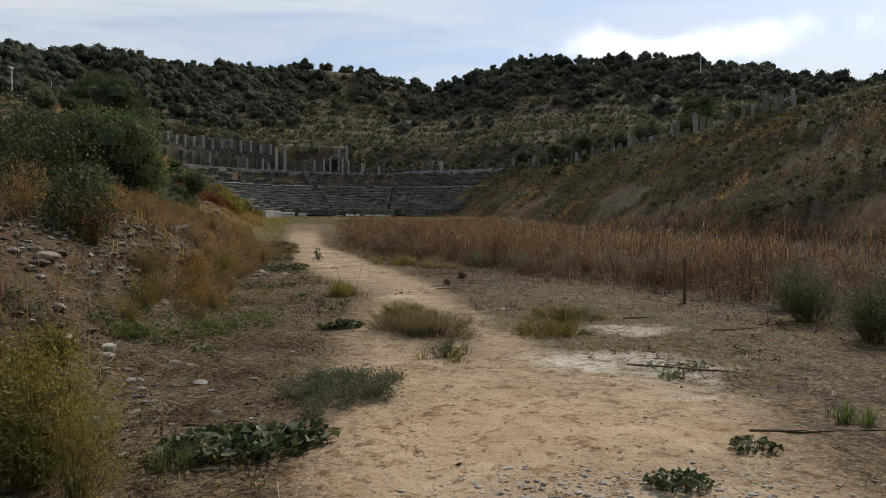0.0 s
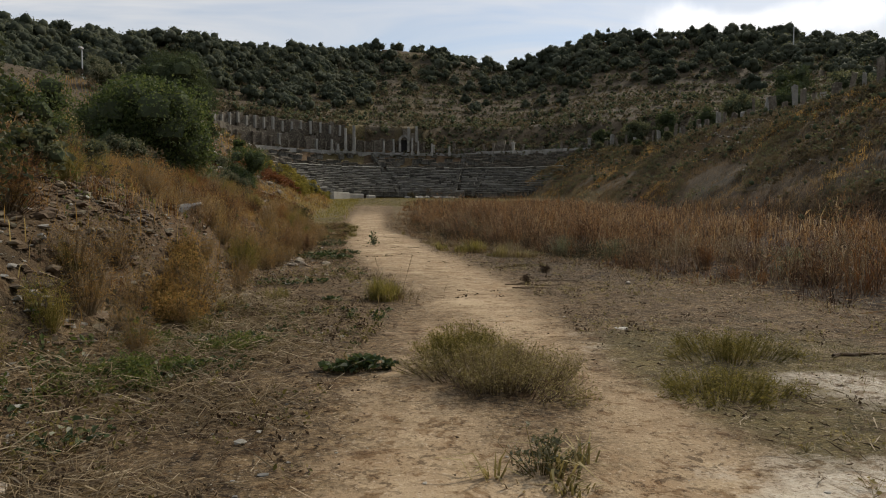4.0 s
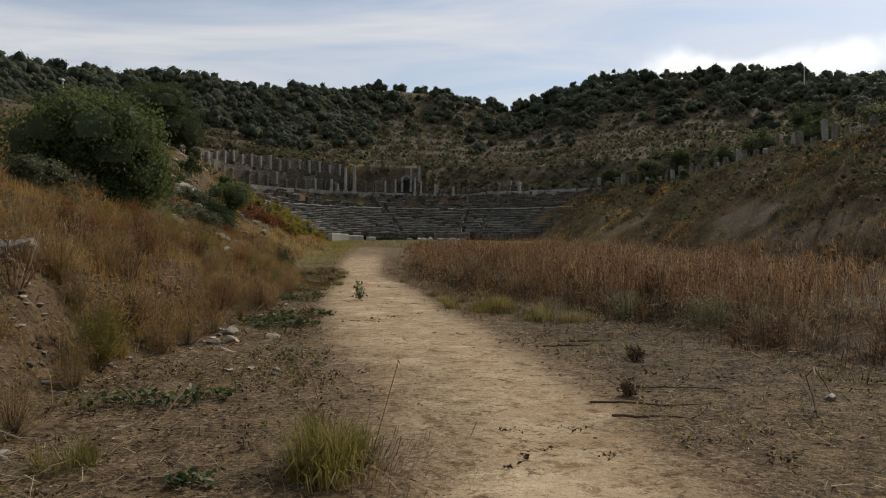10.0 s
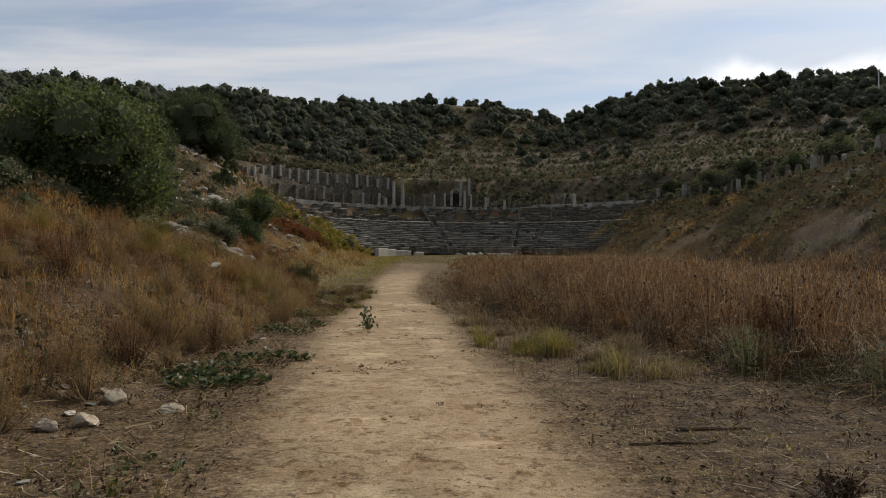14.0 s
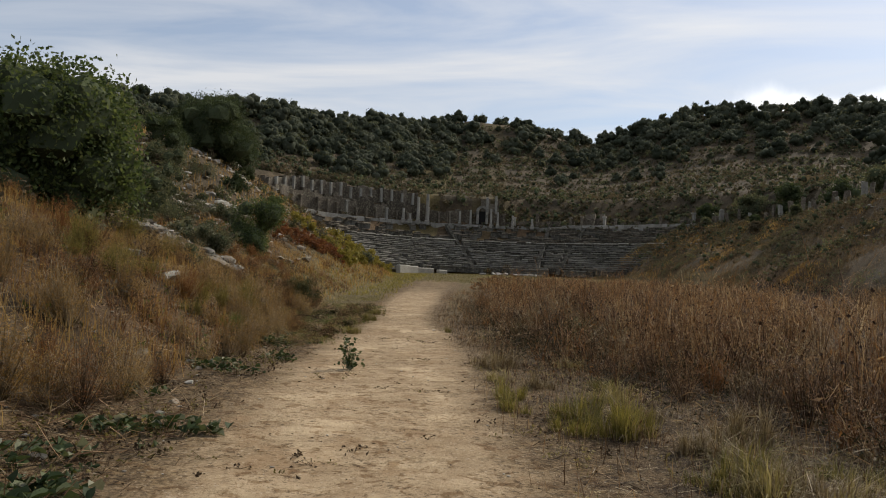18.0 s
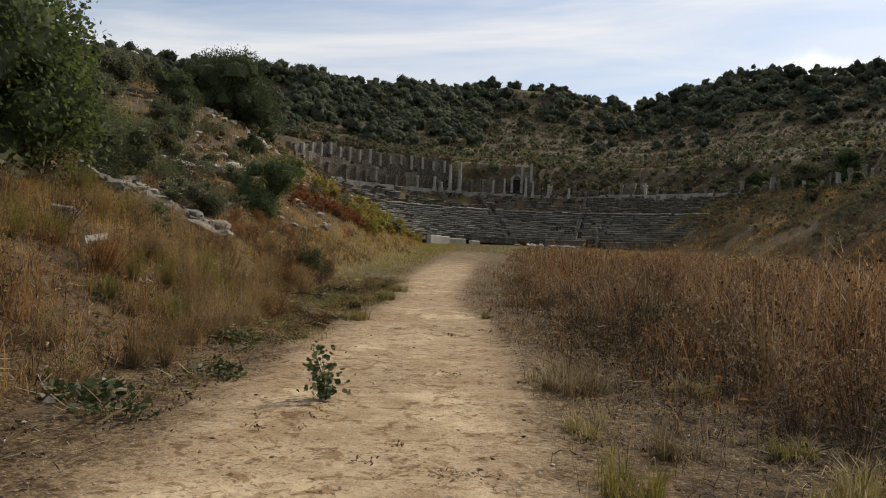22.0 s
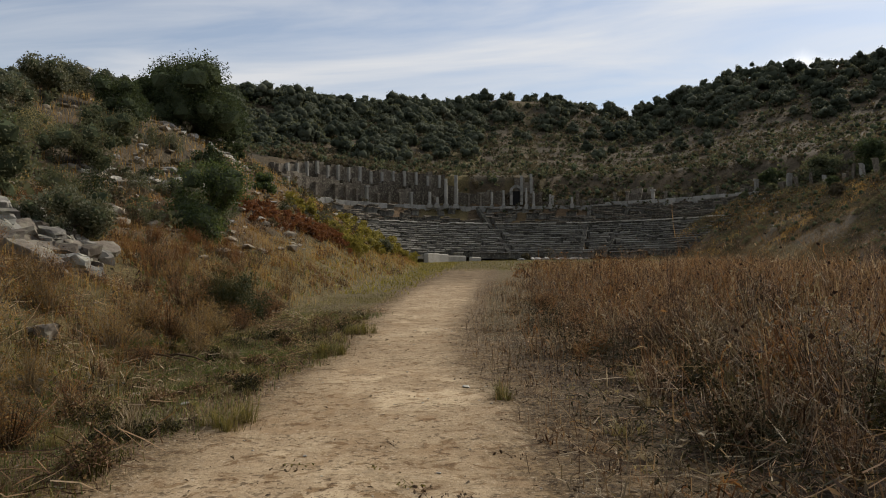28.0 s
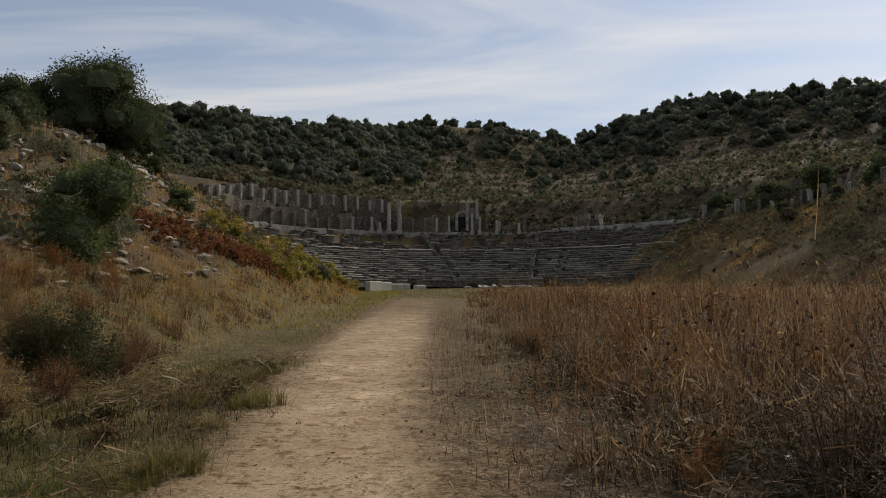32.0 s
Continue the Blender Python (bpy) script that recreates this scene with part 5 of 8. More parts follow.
    cx, cy = scatter(rng, 800, -1, 8, 13, 60, lambda x, y: (x > path_edges(y)[1] + 0.25) * (1 - smooth_step(-0.2, 0.8, x - weed_edge(y))) * smooth_step(-2.4, -0.2, x - weed_edge(y)) * (0.15 + 0.85 * smooth_step(-0.1, 0.5, wobble(x, y, 1.1, 6.4))))
    n = len(cx)
    x, y, h, turn, lean, k = clumps(rng, cx, cy, 12, rng.uniform(0.05, 0.22, n), rng.uniform(0.12, 0.42, n))
    add_stalks(s, None, rng, x, y, h, np.full(len(x), 0.0042), 4, 0.9, turn, np.minimum(lean + 0.2, 0.9), 0.3)
    thing("broken_stubs", s, DRY_WEED, "low broken clumps of dead weeds along the path", "weeds", kind="stuff")
    # dark trampled undergrowth low along the edge; tone also holds shade under the weeds
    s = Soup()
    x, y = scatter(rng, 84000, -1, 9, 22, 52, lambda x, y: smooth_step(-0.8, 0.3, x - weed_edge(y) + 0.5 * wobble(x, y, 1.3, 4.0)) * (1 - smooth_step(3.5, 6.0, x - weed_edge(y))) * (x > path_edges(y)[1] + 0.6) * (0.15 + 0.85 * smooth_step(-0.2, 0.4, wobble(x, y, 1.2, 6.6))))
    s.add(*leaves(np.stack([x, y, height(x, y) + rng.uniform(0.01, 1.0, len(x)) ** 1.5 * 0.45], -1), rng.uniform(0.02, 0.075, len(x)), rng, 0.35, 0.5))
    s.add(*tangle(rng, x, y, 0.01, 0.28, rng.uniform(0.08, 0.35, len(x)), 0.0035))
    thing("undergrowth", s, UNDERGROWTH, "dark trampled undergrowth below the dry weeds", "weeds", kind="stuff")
    # a green thicket inside the brown
    s = Soup()
    for gx, gy, gr in ((6.2, 23.5, 0.9), (5.0, 25.0, 0.6), (9.0, 19.0, 1.2), (3.6, 38.5, 0.5), (4.0, 36.0, 0.7)):
        n = int(500 * gr)
        a, r = rng.uniform(0, 6.28, n), np.abs(rng.normal(0, 0.5, n)) * gr
        x, y = gx + np.cos(a) * r, gy + np.sin(a) * r
        s.add(*blades(np.stack([x, y, height(x, y)], -1), rng.uniform(0.2, 0.75, n), rng.uniform(0.005, 0.012, n), np.abs(rng.normal(0.4, 0.3, n)), a))
        s.add(*leaves(np.stack([x, y, height(x, y) + rng.uniform(0.1, 0.6, n)], -1), rng.uniform(0.03, 0.08, n), rng, 0.4))
    thing("green_weeds", s, GREY_LEAF, "grey-green weeds growing within the brown thicket", "weeds", kind="stuff")


build_weeds()


def off_outcrop(x, y):
    """Low over the bare rock beds of the bank."""
    f = (-6.9 - x) / 6.2
    v = y - (42.6 + 2.5 * f)
    return 1 - 0.92 * smooth_step(-0.05, 0.08, f - 0.02 * v) * (1 - smooth_step(1.0, 1.15, f)) * smooth_step(-0.5, -0.1, v) * (1 - smooth_step(4.0, 4.6, v))


def build_bank_grass():
    """Gold and brown grass and weeds over the rubble bank left of the path."""
    rng = np.random.default_rng(61)
    for y0, y1, per, wide, tall in ((2, 22, 150, 0.009, 0.55), (22, 44, 190, 0.008, 0.55), (44, 66, 110, 0.011, 0.5), (66, 112, 36, 0.024, 0.6)):
        s, w, brown = Soup(), Soup(), Soup()
        n = int(9 * (y1 - y0) * per)
        off = rng.uniform(-0.4, 9.0, n)
        y = rng.uniform(y0, y1, n)
        x = left_foot(y) - off
        thickness = smooth_step(-0.25, 0.35, 0.6 * wobble(x, y, 0.9, 5.0) + 0.6 * wobble(x, y, 2.4, 2.0))
        ok = rng.random(n) < (0.18 + 0.82 * thickness) * smooth_step(-0.4, 0.9, off) * np.interp(y, [2, 8, 17, 22, 120], [0.08, 0.12, 0.22, 0.8, 1]) * off_outcrop(x, y)
        x, y = x[ok], y[ok]
        m = len(x)
        v = blades(np.stack([x, y, height(x, y) - 0.02], -1), tall * rng.uniform(0.25, 1.2, m) * (0.75 + 0.35 * wobble(x, y, 0.6, 1.0) + 0.3 * wobble(x, y, 1.9, 3.0)), rng.uniform(0.6, 1.4, m) * wide, np.clip(np.abs(rng.normal(0.4, 0.4, m)), 0, 1.3), rng.uniform(0, 6.28, m))
        s.add(*v)
        roots = int(9 * (y1 - y0) * per * 0.036)
        cx, cy = scatter(rng, roots * 2, -19, -2, y0, y1, lambda x, y: (x < left_foot(y) - 0.2) * (x > left_foot(y) - 9) * (0.2 + 0.8 * smooth_step(-0.3, 0.4, wobble(x, y, 0.55, 3.7))) * np.interp(y, [2, 8, 17, 22], [0.10, 0.15, 0.25, 0.9]) * off_outcrop(x, y))
        q = len(cx)
        px, py, h, turn, lean, k = clumps(rng, cx, cy, 10, rng.uniform(0.08, 0.40, q), rng.uniform(0.3, 0.95, q) * (0.85 + 0.3 * wobble(cx, cy, 0.5, 6.0)))
        odd = (k % 2 == 0)
        for soup, sel in ((w, odd), (brown, ~odd)):
            add_stalks(soup, None, rng, px[sel], py[sel], h[sel], np.full(sel.sum(), max(wide * 0.6, 0.0046)), 5, 0.8, turn[sel], lean[sel], 0.15)
        thing("bank_weeds", w, DRY_WEED, "dry brown weeds among the grass of the bank", "weeds", kind="stuff")
        thing("bank_weeds", brown, RUST_WEED, "rust-brown feathery weeds among the grass of the bank", "weeds", kind="stuff")
        thing("bank_grass", s, GOLD_GRASS, "dry golden grass over the rubble bank", "grass", kind="stuff")
    s = Soup()
    x, y = scatter(rng, 17000, -30, -10, 8, 110, lambda x, y: 0.9 * (x < left_foot(y) - 8))
    m = len(x)
    s.add(*blades(np.stack([x, y, height(x, y) - 0.03], -1), rng.uniform(0.2, 0.7, m), rng.uniform(0.02, 0.05, m), np.abs(rng.normal(0.2, 0.3, m)), rng.uniform(0, 6.28, m)))
    thing("bank_grass", s, GOLD_GRASS, "dry golden grass over the upper bank", "grass", kind="stuff")
    # matted dead stalks along the foot of the bank and the verge
    s, pale = Soup(), Soup()
    x, y = scatter(rng, 52000, -9, -1.2, 16, 52, lambda x, y: (x < path_edges(y)[0] - 0.15 + 0.3 * wobble(x, y, 1.6, 2.0)) * (x > left_foot(y) - 3) * (0.12 + 0.88 * smooth_step(-0.2, 0.4, wobble(x, y, 1.0, 8.8))) * np.interp(y, [16, 30, 36], [0.25, 0.5, 1]))
    s.add(*tangle(rng, x, y, 0.005, 0.20, rng.uniform(0.10, 0.5, len(x)), 0.0040))
    thing("fallen_stalks", s, DRY_WEED, "fallen dry stalks matted over the verge", "weeds", kind="stuff")
    x, y = scatter(rng, 15000, -9, -1.2, 18, 50, lambda x, y: (x < path_edges(y)[0] - 0.25) * (x > left_foot(y) - 2) * smooth_step(-0.1, 0.5, wobble(x, y, 1.2, 1.8)) * np.interp(y, [18, 30, 36], [0.3, 0.6, 1]))
    pale.add(*tangle(rng, x, y, 0.03, 0.22, rng.uniform(0.08, 0.42, len(x)), 0.0056))
    thing("straw", pale, PALE_STRAW, "bleached straw lying over the verge", "litter", kind="stuff")
    # heaps of fallen straw on the rubble near the start
    heap = Soup()
    for hx, hy, hr in ((-2.3, 10.7, 0.9), (-1.6, 12.2, 0.7), (-2.9, 9.0, 0.8), (-1.2, 8.6, 0.6), (-2.6, 14.6, 0.7), (-2.0, 9.4, 0.9), (-2.7, 11.9, 0.8), (-1.3, 10.6, 0.7), (-1.4, 6.8, 0.6), (-2.2, 7.3, 0.7), (-1.8, 13.6, 0.7), (-1.5, 5.2, 0.4)):
        n = int(1500 * hr)
        x, y = hx + rng.normal(0, 0.55, n) * hr, hy + rng.normal(0, 0.55, n) * hr
        heap.add(*tangle(rng, x, y, 0.005, 0.12, rng.uniform(0.08, 0.42, n), 0.0030))
    thing("straw", heap, PALE_STRAW, "heaps of fallen bleached straw on the rubble", "litter", kind="stuff")
    # right slope and mound: tufts of long dry grass
    s = Soup()

    def on_slope(x, y):
        d = axis_distance(x, y)
        return (height(x, y) > floor_at(y) + 0.3) & (d < 43) & ~((y > MID_Y) & (np.degrees(np.arctan2(x - MID_X, np.maximum(y - MID_Y, 1e-3))) < 33 + (np.clip(d, 22, 42) - 22) * 0.65))

    gold = Soup()
    cx, cy = scatter(rng, 30000, 24, 50, 14, 152, lambda x, y: (0.25 + 0.75 * smooth_step(-0.3, 0.3, wobble(x, y, 0.3, 2.2))) * on_slope(x, y))
    ripe = 0.55 * wobble(cx, cy, 0.16, 3.1) + 0.35 * wobble(cx, cy, 0.5, 1.1) + np.where(axis_distance(cx, cy) > 35, 0.35, -0.1) + 0.8 * smooth_step(122, 138, cy)
    for soup, sel, tall in ((gold, ripe > 0.30, 0.55), (s, ripe <= 0.30, 0.45)):
        px, py = cx[sel], cy[sel]
        k = np.repeat(np.arange(len(px)), 8)
        m = len(k)
        x, y = px[k] + rng.normal(0, 0.30, m), py[k] + rng.normal(0, 0.30, m)
        h = rng.uniform(0.4, 1.2, len(px))[k] * rng.uniform(0.5, 1.2, m) * tall
        soup.add(*blades(np.stack([x, y, height(x, y) - 0.05], -1), h, rng.uniform(0.014, 0.04, m), np.abs(rng.normal(0.6, 0.4, m)), rng.uniform(0, 6.28, m)))
    thing("slope_grass", s, SLOPE_WEED, "low dry brown grass over the buried slope", "grass", kind="stuff")
    thing("slope_grass", gold, GOLD_GRASS, "tufts of dry golden grass over the buried slope", "grass", kind="stuff")
    # low thorny brush in uneven bands along the slope
    cx, cy = scatter(rng, 5200, 24, 49, 20, 150, lambda x, y: on_slope(x, y) * smooth_step(0.0, 0.5, 0.7 * wobble(x, y * 0.35, 0.55, 5.5) + 0.5 * wobble(x, y, 0.35, 9.1)))
    m = len(cx)
    broad, high = rng.uniform(0.35, 1.1, m), rng.uniform(0.3, 0.85, m)
    k = np.repeat(np.arange(m), 46)
    a, r = rng.uniform(0, 6.28, len(k)), np.sqrt(rng.random(len(k)))
    x, y = cx[k] + np.cos(a) * r * broad[k], cy[k] + np.sin(a) * r * broad[k]
    up = np.sqrt(np.maximum(1 - r**2, 0.02)) * high[k] * rng.uniform(0.3, 1.1, len(k))
    brush = [Soup(), Soup()]
    for soup, sel in zip(brush, (k % 3 > 0, k % 3 == 0)):
        soup.add(*leaves(np.stack([x[sel], y[sel], height(x[sel], y[sel]) + up[sel]], -1), rng.uniform(0.10, 0.24, sel.sum()), rng, 0.5, 0.5))
    thing("slope_brush", brush[0], SCRUB_LEAF, "low brown thorny brush over the buried slope", "brush", kind="stuff")
    thing("slope_brush", brush[1], OLIVE_LEAF, "low olive brush over the buried slope", "brush", kind="stuff")


build_bank_grass()

# ---------------------------------------------------------------- single plants, stones, sticks beside the path


def place_at(ob, x, y, sink=0.0):
    ob.location = (x, y, ground_at(x, y) - sink)
    return ob


def grass_tuft(x, y, width, tall, n, mat, label, seed, splay=0.55, blade=0.006, stalks=0, category="grass tuft", group=""):
    rng = np.random.default_rng(seed)
    crowns = 7
    ca, cr, ch = rng.uniform(0, 6.28, crowns), np.sqrt(rng.random(crowns)) * 0.34 * width, rng.uniform(0.45, 1.1, crowns)
    c = rng.integers(0, crowns, n)
    r = np.abs(rng.normal(0, 0.07, n)) * width
    a = rng.uniform(0, 6.28, n)
    base = np.stack([np.cos(ca[c]) * cr[c] + np.cos(a) * r, np.sin(ca[c]) * cr[c] + np.sin(a) * r, np.full(n, -0.02)], -1)
    h = tall * ch[c] * rng.uniform(0.3, 1.1, n)
    s = Soup().add(*blades(base, h, rng.uniform(0.5, 1.5, n) * blade, np.clip(np.abs(rng.normal(splay * 0.7, 0.40, n)) + 0.9 * r / width, 0, 1.4), np.where(rng.random(n) < 0.6, a, ca[c]) + rng.normal(0, 0.6, n)))
    ob = empty("grass_tuft", label, category, (x, y, ground_at(x, y)), group)
    part("tussock", s, mat, ob, kind="stuff")
    m = n // 4
    a2, r2 = rng.uniform(0, 6.28, m), np.abs(rng.normal(0, 0.3, m)) * width
    dead = Soup().add(*blades(np.stack([np.cos(a2) * r2, np.sin(a2) * r2, np.full(m, -0.01)], -1), tall * rng.uniform(0.15, 0.5, m), rng.uniform(0.6, 1.2, m) * blade, rng.uniform(0.6, 1.4, m), a2))
    part("dead_thatch", dead, PALE_STRAW, ob, "bleached dead blades", kind="stuff")
    if stalks:
        a3 = rng.uniform(0, 6.28, stalks)
        b0 = np.stack([np.cos(a3) * 0.1 * width, np.sin(a3) * 0.1 * width, np.zeros(stalks)], -1)
        b1 = b0 + np.stack([np.cos(a3) * 0.28, np.sin(a3) * 0.28, np.ones(stalks)], -1) * (tall * rng.uniform(0.9, 1.4, stalks))[:, None]
        st = Soup().add(*sticks(b0, b1, np.full(stalks, 0.0025), np.full(stalks, 0.0012)))
        st.add(*leaves(b1, np.full(stalks, 0.06), rng, 0.2))
        part("seed_growth", st, PALE_STRAW, ob, "pale seed stalks", kind="stuff")
    return ob


def bushy_weed(x, y, width, tall, n, mat, label, seed, leaf=0.02, stems=70, category="weed", group=""):
    """A round airy weed: many thin branching stems with tiny leaves."""
    rng = np.random.default_rng(seed)
    ob = empty("bushy_weed", label, category, (x, y, ground_at(x, y)), group)
    a, out = rng.uniform(0, 6.28, stems), np.sqrt(rng.random(stems))
    out = out * (0.75 + 0.2 * np.sin(a * 2 + seed) + 0.2 * np.sin(a * 5 + 2 * seed))
    up = np.sqrt(np.maximum(1 - 0.85 * out**2, 0.03)) * rng.uniform(0.35, 1.1, stems)
    root = 0.38 if tall < 0.4 * width else 0.14
    b0 = np.stack([np.cos(a) * out * width * root, np.sin(a) * out * width * root, np.full(stems, -0.02)], -1)
    b1 = np.stack([np.cos(a) * out * width * 0.5, np.sin(a) * out * width * 0.5, up * tall], -1)
    st = Soup().add(*sticks(b0, b1, np.full(stems, 0.004), np.full(stems, 0.0012)))
    k = rng.integers(0, stems, stems * 5)
    f = rng.uniform(0.35, 1.0, len(k))[:, None]
    p0 = b0[k] + (b1[k] - b0[k]) * f
    p1 = p0 + (rng.normal(size=p0.shape) * np.array([1, 1, 0.5]) + np.array([0, 0, 0.7])) * tall * 0.16
    st.add(*sticks(p0, p1, np.full(len(k), 0.0018), np.full(len(k), 0.0008)))
    part("stem_growth", st, TWIG if mat is TWIG else PALE_STRAW if mat is STRAW_LEAF else YELLOW_WEED if mat is YELLOW_WEED else OLIVE_GRASS, ob, kind="stuff")
    k = rng.integers(0, len(p0), n)
    c = p0[k] + (p1[k] - p0[k]) * rng.uniform(0.1, 1.15, (n, 1)) + rng.normal(size=(n, 3)) * 0.016 * width
    c[:, 2] = np.maximum(c[:, 2], 0.01)
    part("foliage", Soup().add(*leaves(c, rng.uniform(0.6, 1.4, n) * leaf, rng, 0.5)), mat, ob, kind="stuff")
    return ob


def leaf_patch(x, y, rx, ry, n, leaf, label, seed, turn=0.0, mat=None, tall=0.13, category="broadleaf weed", group="broadleaf patches by the path"):
    """A low patch of broad folded leaves on short stalks."""
    rng = np.random.default_rng(seed)
    ob = empty("broadleaf_patch", label, category, (x, y, ground_at(x, y)), group)
    a, r = rng.uniform(0, 6.28, n), np.sqrt(rng.random(n))
    px, py = np.cos(a) * r * rx, np.sin(a) * r * ry
    c, s_ = math.cos(turn), math.sin(turn)
    px, py = px * c - py * s_, px * s_ + py * c
    lift = tall * rng.random(n) * (1 - 0.5 * r**2) + 0.02
    z = height(x + px, y + py) - ground_at(x, y)
    tips = np.stack([px, py, z + lift], -1)
    size = rng.uniform(0.6, 1.3, n) * leaf
    v = []
    for cpt, sz in zip(tips, size):
        ang, tilt = rng.uniform(0, 6.28), rng.uniform(-0.5, 0.9)
        d = np.array([math.cos(ang) * math.cos(tilt), math.sin(ang) * math.cos(tilt), math.sin(tilt) * rng.choice([-0.4, 1])])
        w = np.array([-math.sin(ang), math.cos(ang), rng.normal() * 0.3])
        up = np.cross(d, w)
        curl = rng.uniform(0.12, 0.50)
        v += [cpt - d * sz * 0.5, cpt - d * sz * 0.15 + w * sz * 0.42 + up * sz * curl, cpt + d * sz * 0.3 + w * sz * 0.28 + up * sz * curl * 0.6, cpt + d * sz * 0.55 - up * sz * 0.08, cpt + d * sz * 0.3 - w * sz * 0.28 + up * sz * curl * 0.6, cpt - d * sz * 0.15 - w * sz * 0.42 + up * sz * curl]
    k = np.arange(n)[:, None] * 6
    soup = Soup().add(np.array(v), np.concatenate([k + np.array([[0, 1, 2, 3]]), k + np.array([[0, 3, 4, 5]])]))
    part("foliage", soup, mat or DOCK_LEAF, ob, kind="stuff")
    roots = tips * np.array([0.8, 0.8, 0]) + np.array([0, 0, -0.01]) + np.stack([0 * z, 0 * z, z], -1)
    part("stalk_growth", Soup().add(*sticks(roots, tips, np.full(n, 0.003), np.full(n, 0.002))), OLIVE_GRASS, ob, kind="stuff")
    return ob


def rounded_leaves(centre, size, rng):
    """Broad leaves with a rounded outline and a fold along the middle."""
    n = len(centre)
    d = rng.normal(size=(n, 3)) * np.array([1, 1, 0.6])
    d /= np.linalg.norm(d, axis=1, keepdims=True) + 1e-9
    e = rng.normal(size=(n, 3))
    e -= d * (e * d).sum(1, keepdims=True)
    e /= np.linalg.norm(e, axis=1, keepdims=True) + 1e-9
    up, s = np.cross(d, e), size[:, None]
    v = [centre - d * s * 0.5, centre + d * s * 0.5]
    for side in (-1, 1):
        for along, out in ((-0.32, 0.34), (0.05, 0.46), (0.36, 0.27)):
            v.append(centre + d * s * along + e * s * out * side + up * s * 0.10)
    k = np.arange(n)[:, None] * 8
    tris = [(0, 2, 3), (0, 3, 1), (3, 4, 1), (0, 6, 5), (0, 1, 6), (6, 1, 7)]
    return np.stack(v, 1).reshape(-1, 3), None, np.concatenate([k + np.array([t]) for t in tris])


def sapling(x, y, tall, seed):
    """The upright leafy shoot that stands in the path."""
    rng = np.random.default_rng(seed)
    ob = empty("sapling", "young leafy shoot with rounded leaves standing in the bare path", "sapling", (x, y, ground_at(x, y)))
    stems, tips = Soup(), []
    for k in range(7):
        a, out = rng.uniform(0, 6.28), rng.uniform(0.05, 0.22)
        top = tall * rng.uniform(0.55, 1.0)
        p = [(0, 0, -0.03), (math.cos(a) * out * 0.35, math.sin(a) * out * 0.35, top * 0.5), (math.cos(a) * out, math.sin(a) * out, top)]
        stems.add(*tube(p, [0.006, 0.0045, 0.002], 5))
        for f in np.linspace(0.12, 1.0, 14):
            q = np.array(p[0]) * (1 - f) + np.array(p[2]) * f
            tips.append(q + rng.normal(size=3) * np.array([0.05, 0.05, 0.03]))
    part("stem_growth", stems, TWIG, ob, kind="stuff")
    tips = np.array(tips)
    tips[:, 2] = np.maximum(tips[:, 2], 0.03)
    low = np.stack([rng.normal(0, 0.13, 30), rng.normal(0, 0.10, 30), rng.uniform(0.03, 0.16, 30)], -1)
    c = np.concatenate([tips, tips + rng.normal(size=tips.shape) * 0.035, low])
    c[:, 2] = np.maximum(c[:, 2], 0.02)
    part("foliage", Soup().add(*rounded_leaves(c, rng.uniform(0.03, 0.065, len(c)), rng)), DOCK_LEAF, ob, kind="stuff")
    return ob


def stick_on_ground(x0, y0, x1, y1, r, label, seed, forks=2, lift=0.0, mat=None, group="sticks lying by the path"):
    rng = np.random.default_rng(seed)
    n = 7
    f = np.linspace(0, 1, n)
    x = x0 + (x1 - x0) * f + rng.normal(0, 0.02, n)
    y = y0 + (y1 - y0) * f + rng.normal(0, 0.02, n)
    z = height(x, y) + r * 0.6 + lift * np.sin(f * 3.1)
    p = np.stack([x, y, z], -1)
    o = p[n // 2].copy()
    ob = empty("fallen_stick", label, "stick", tuple(o), group)
    part("shaft", Soup().add(*tube(p - o, r * (1.1 - 0.7 * f), 6)), mat or TWIG, ob)
    for k in range(forks):
        i = int(rng.integers(1, n - 2))
        a = math.atan2(y1 - y0, x1 - x0) + rng.choice([-1, 1]) * rng.uniform(0.4, 0.9)
        length = math.hypot(x1 - x0, y1 - y0) * rng.uniform(0.15, 0.3)
        q = p[i] + np.array([math.cos(a) * length, math.sin(a) * length, 0.03])
        q[2] = float(height(q[0], q[1])) + 0.015
        part("side_twig", Soup().add(*tube([p[i] - o, (p[i] + q) / 2 - o + np.array([0, 0, 0.02]), q - o], [r * 0.55, r * 0.45, r * 0.2], 5)), mat or TWIG, ob)
    return ob


def stone_at(x, y, size, label, seed, mat=None, levels=3, sink=0.25, flat=0.75, group="", name="stone"):
    rng = np.random.default_rng(seed)
    v, t = rock(rng, size, levels, 0.35, flat)
    ob = thing(name, Soup().add(v, None, t), mat or PALE_STONE, label, "stone", group)
    ob.location = (x, y, ground_at(x, y) + (v[:, 2].max()) * (1 - 2 * sink))
    return ob


def slab_at(x, y, lx, ly, lz, turn, tilt, label, seed, mat=None, lift=0.0):
    rng = np.random.default_rng(seed)
    v, t = BALL3
    v = np.clip(v * 1.5, -1, 1)
    for _ in range(7):
        n = rng.normal(size=3) * np.array([1, 1, 0.5])
        n /= np.linalg.norm(n)
        v = v - np.outer(np.maximum(v @ n - rng.uniform(0.6, 1.0), 0), n)
    v = (v + rng.normal(size=v.shape) * 0.025) * np.array([lx / 2, ly / 2, lz])
    ob = thing("stone_slab", Soup().add(v, None, t), mat or MARBLE, label, "stone slab")
    ob.matrix_basis = pose(x, y, ground_at(x, y) + lift, tilt, rng.normal() * 5, turn)
    return ob


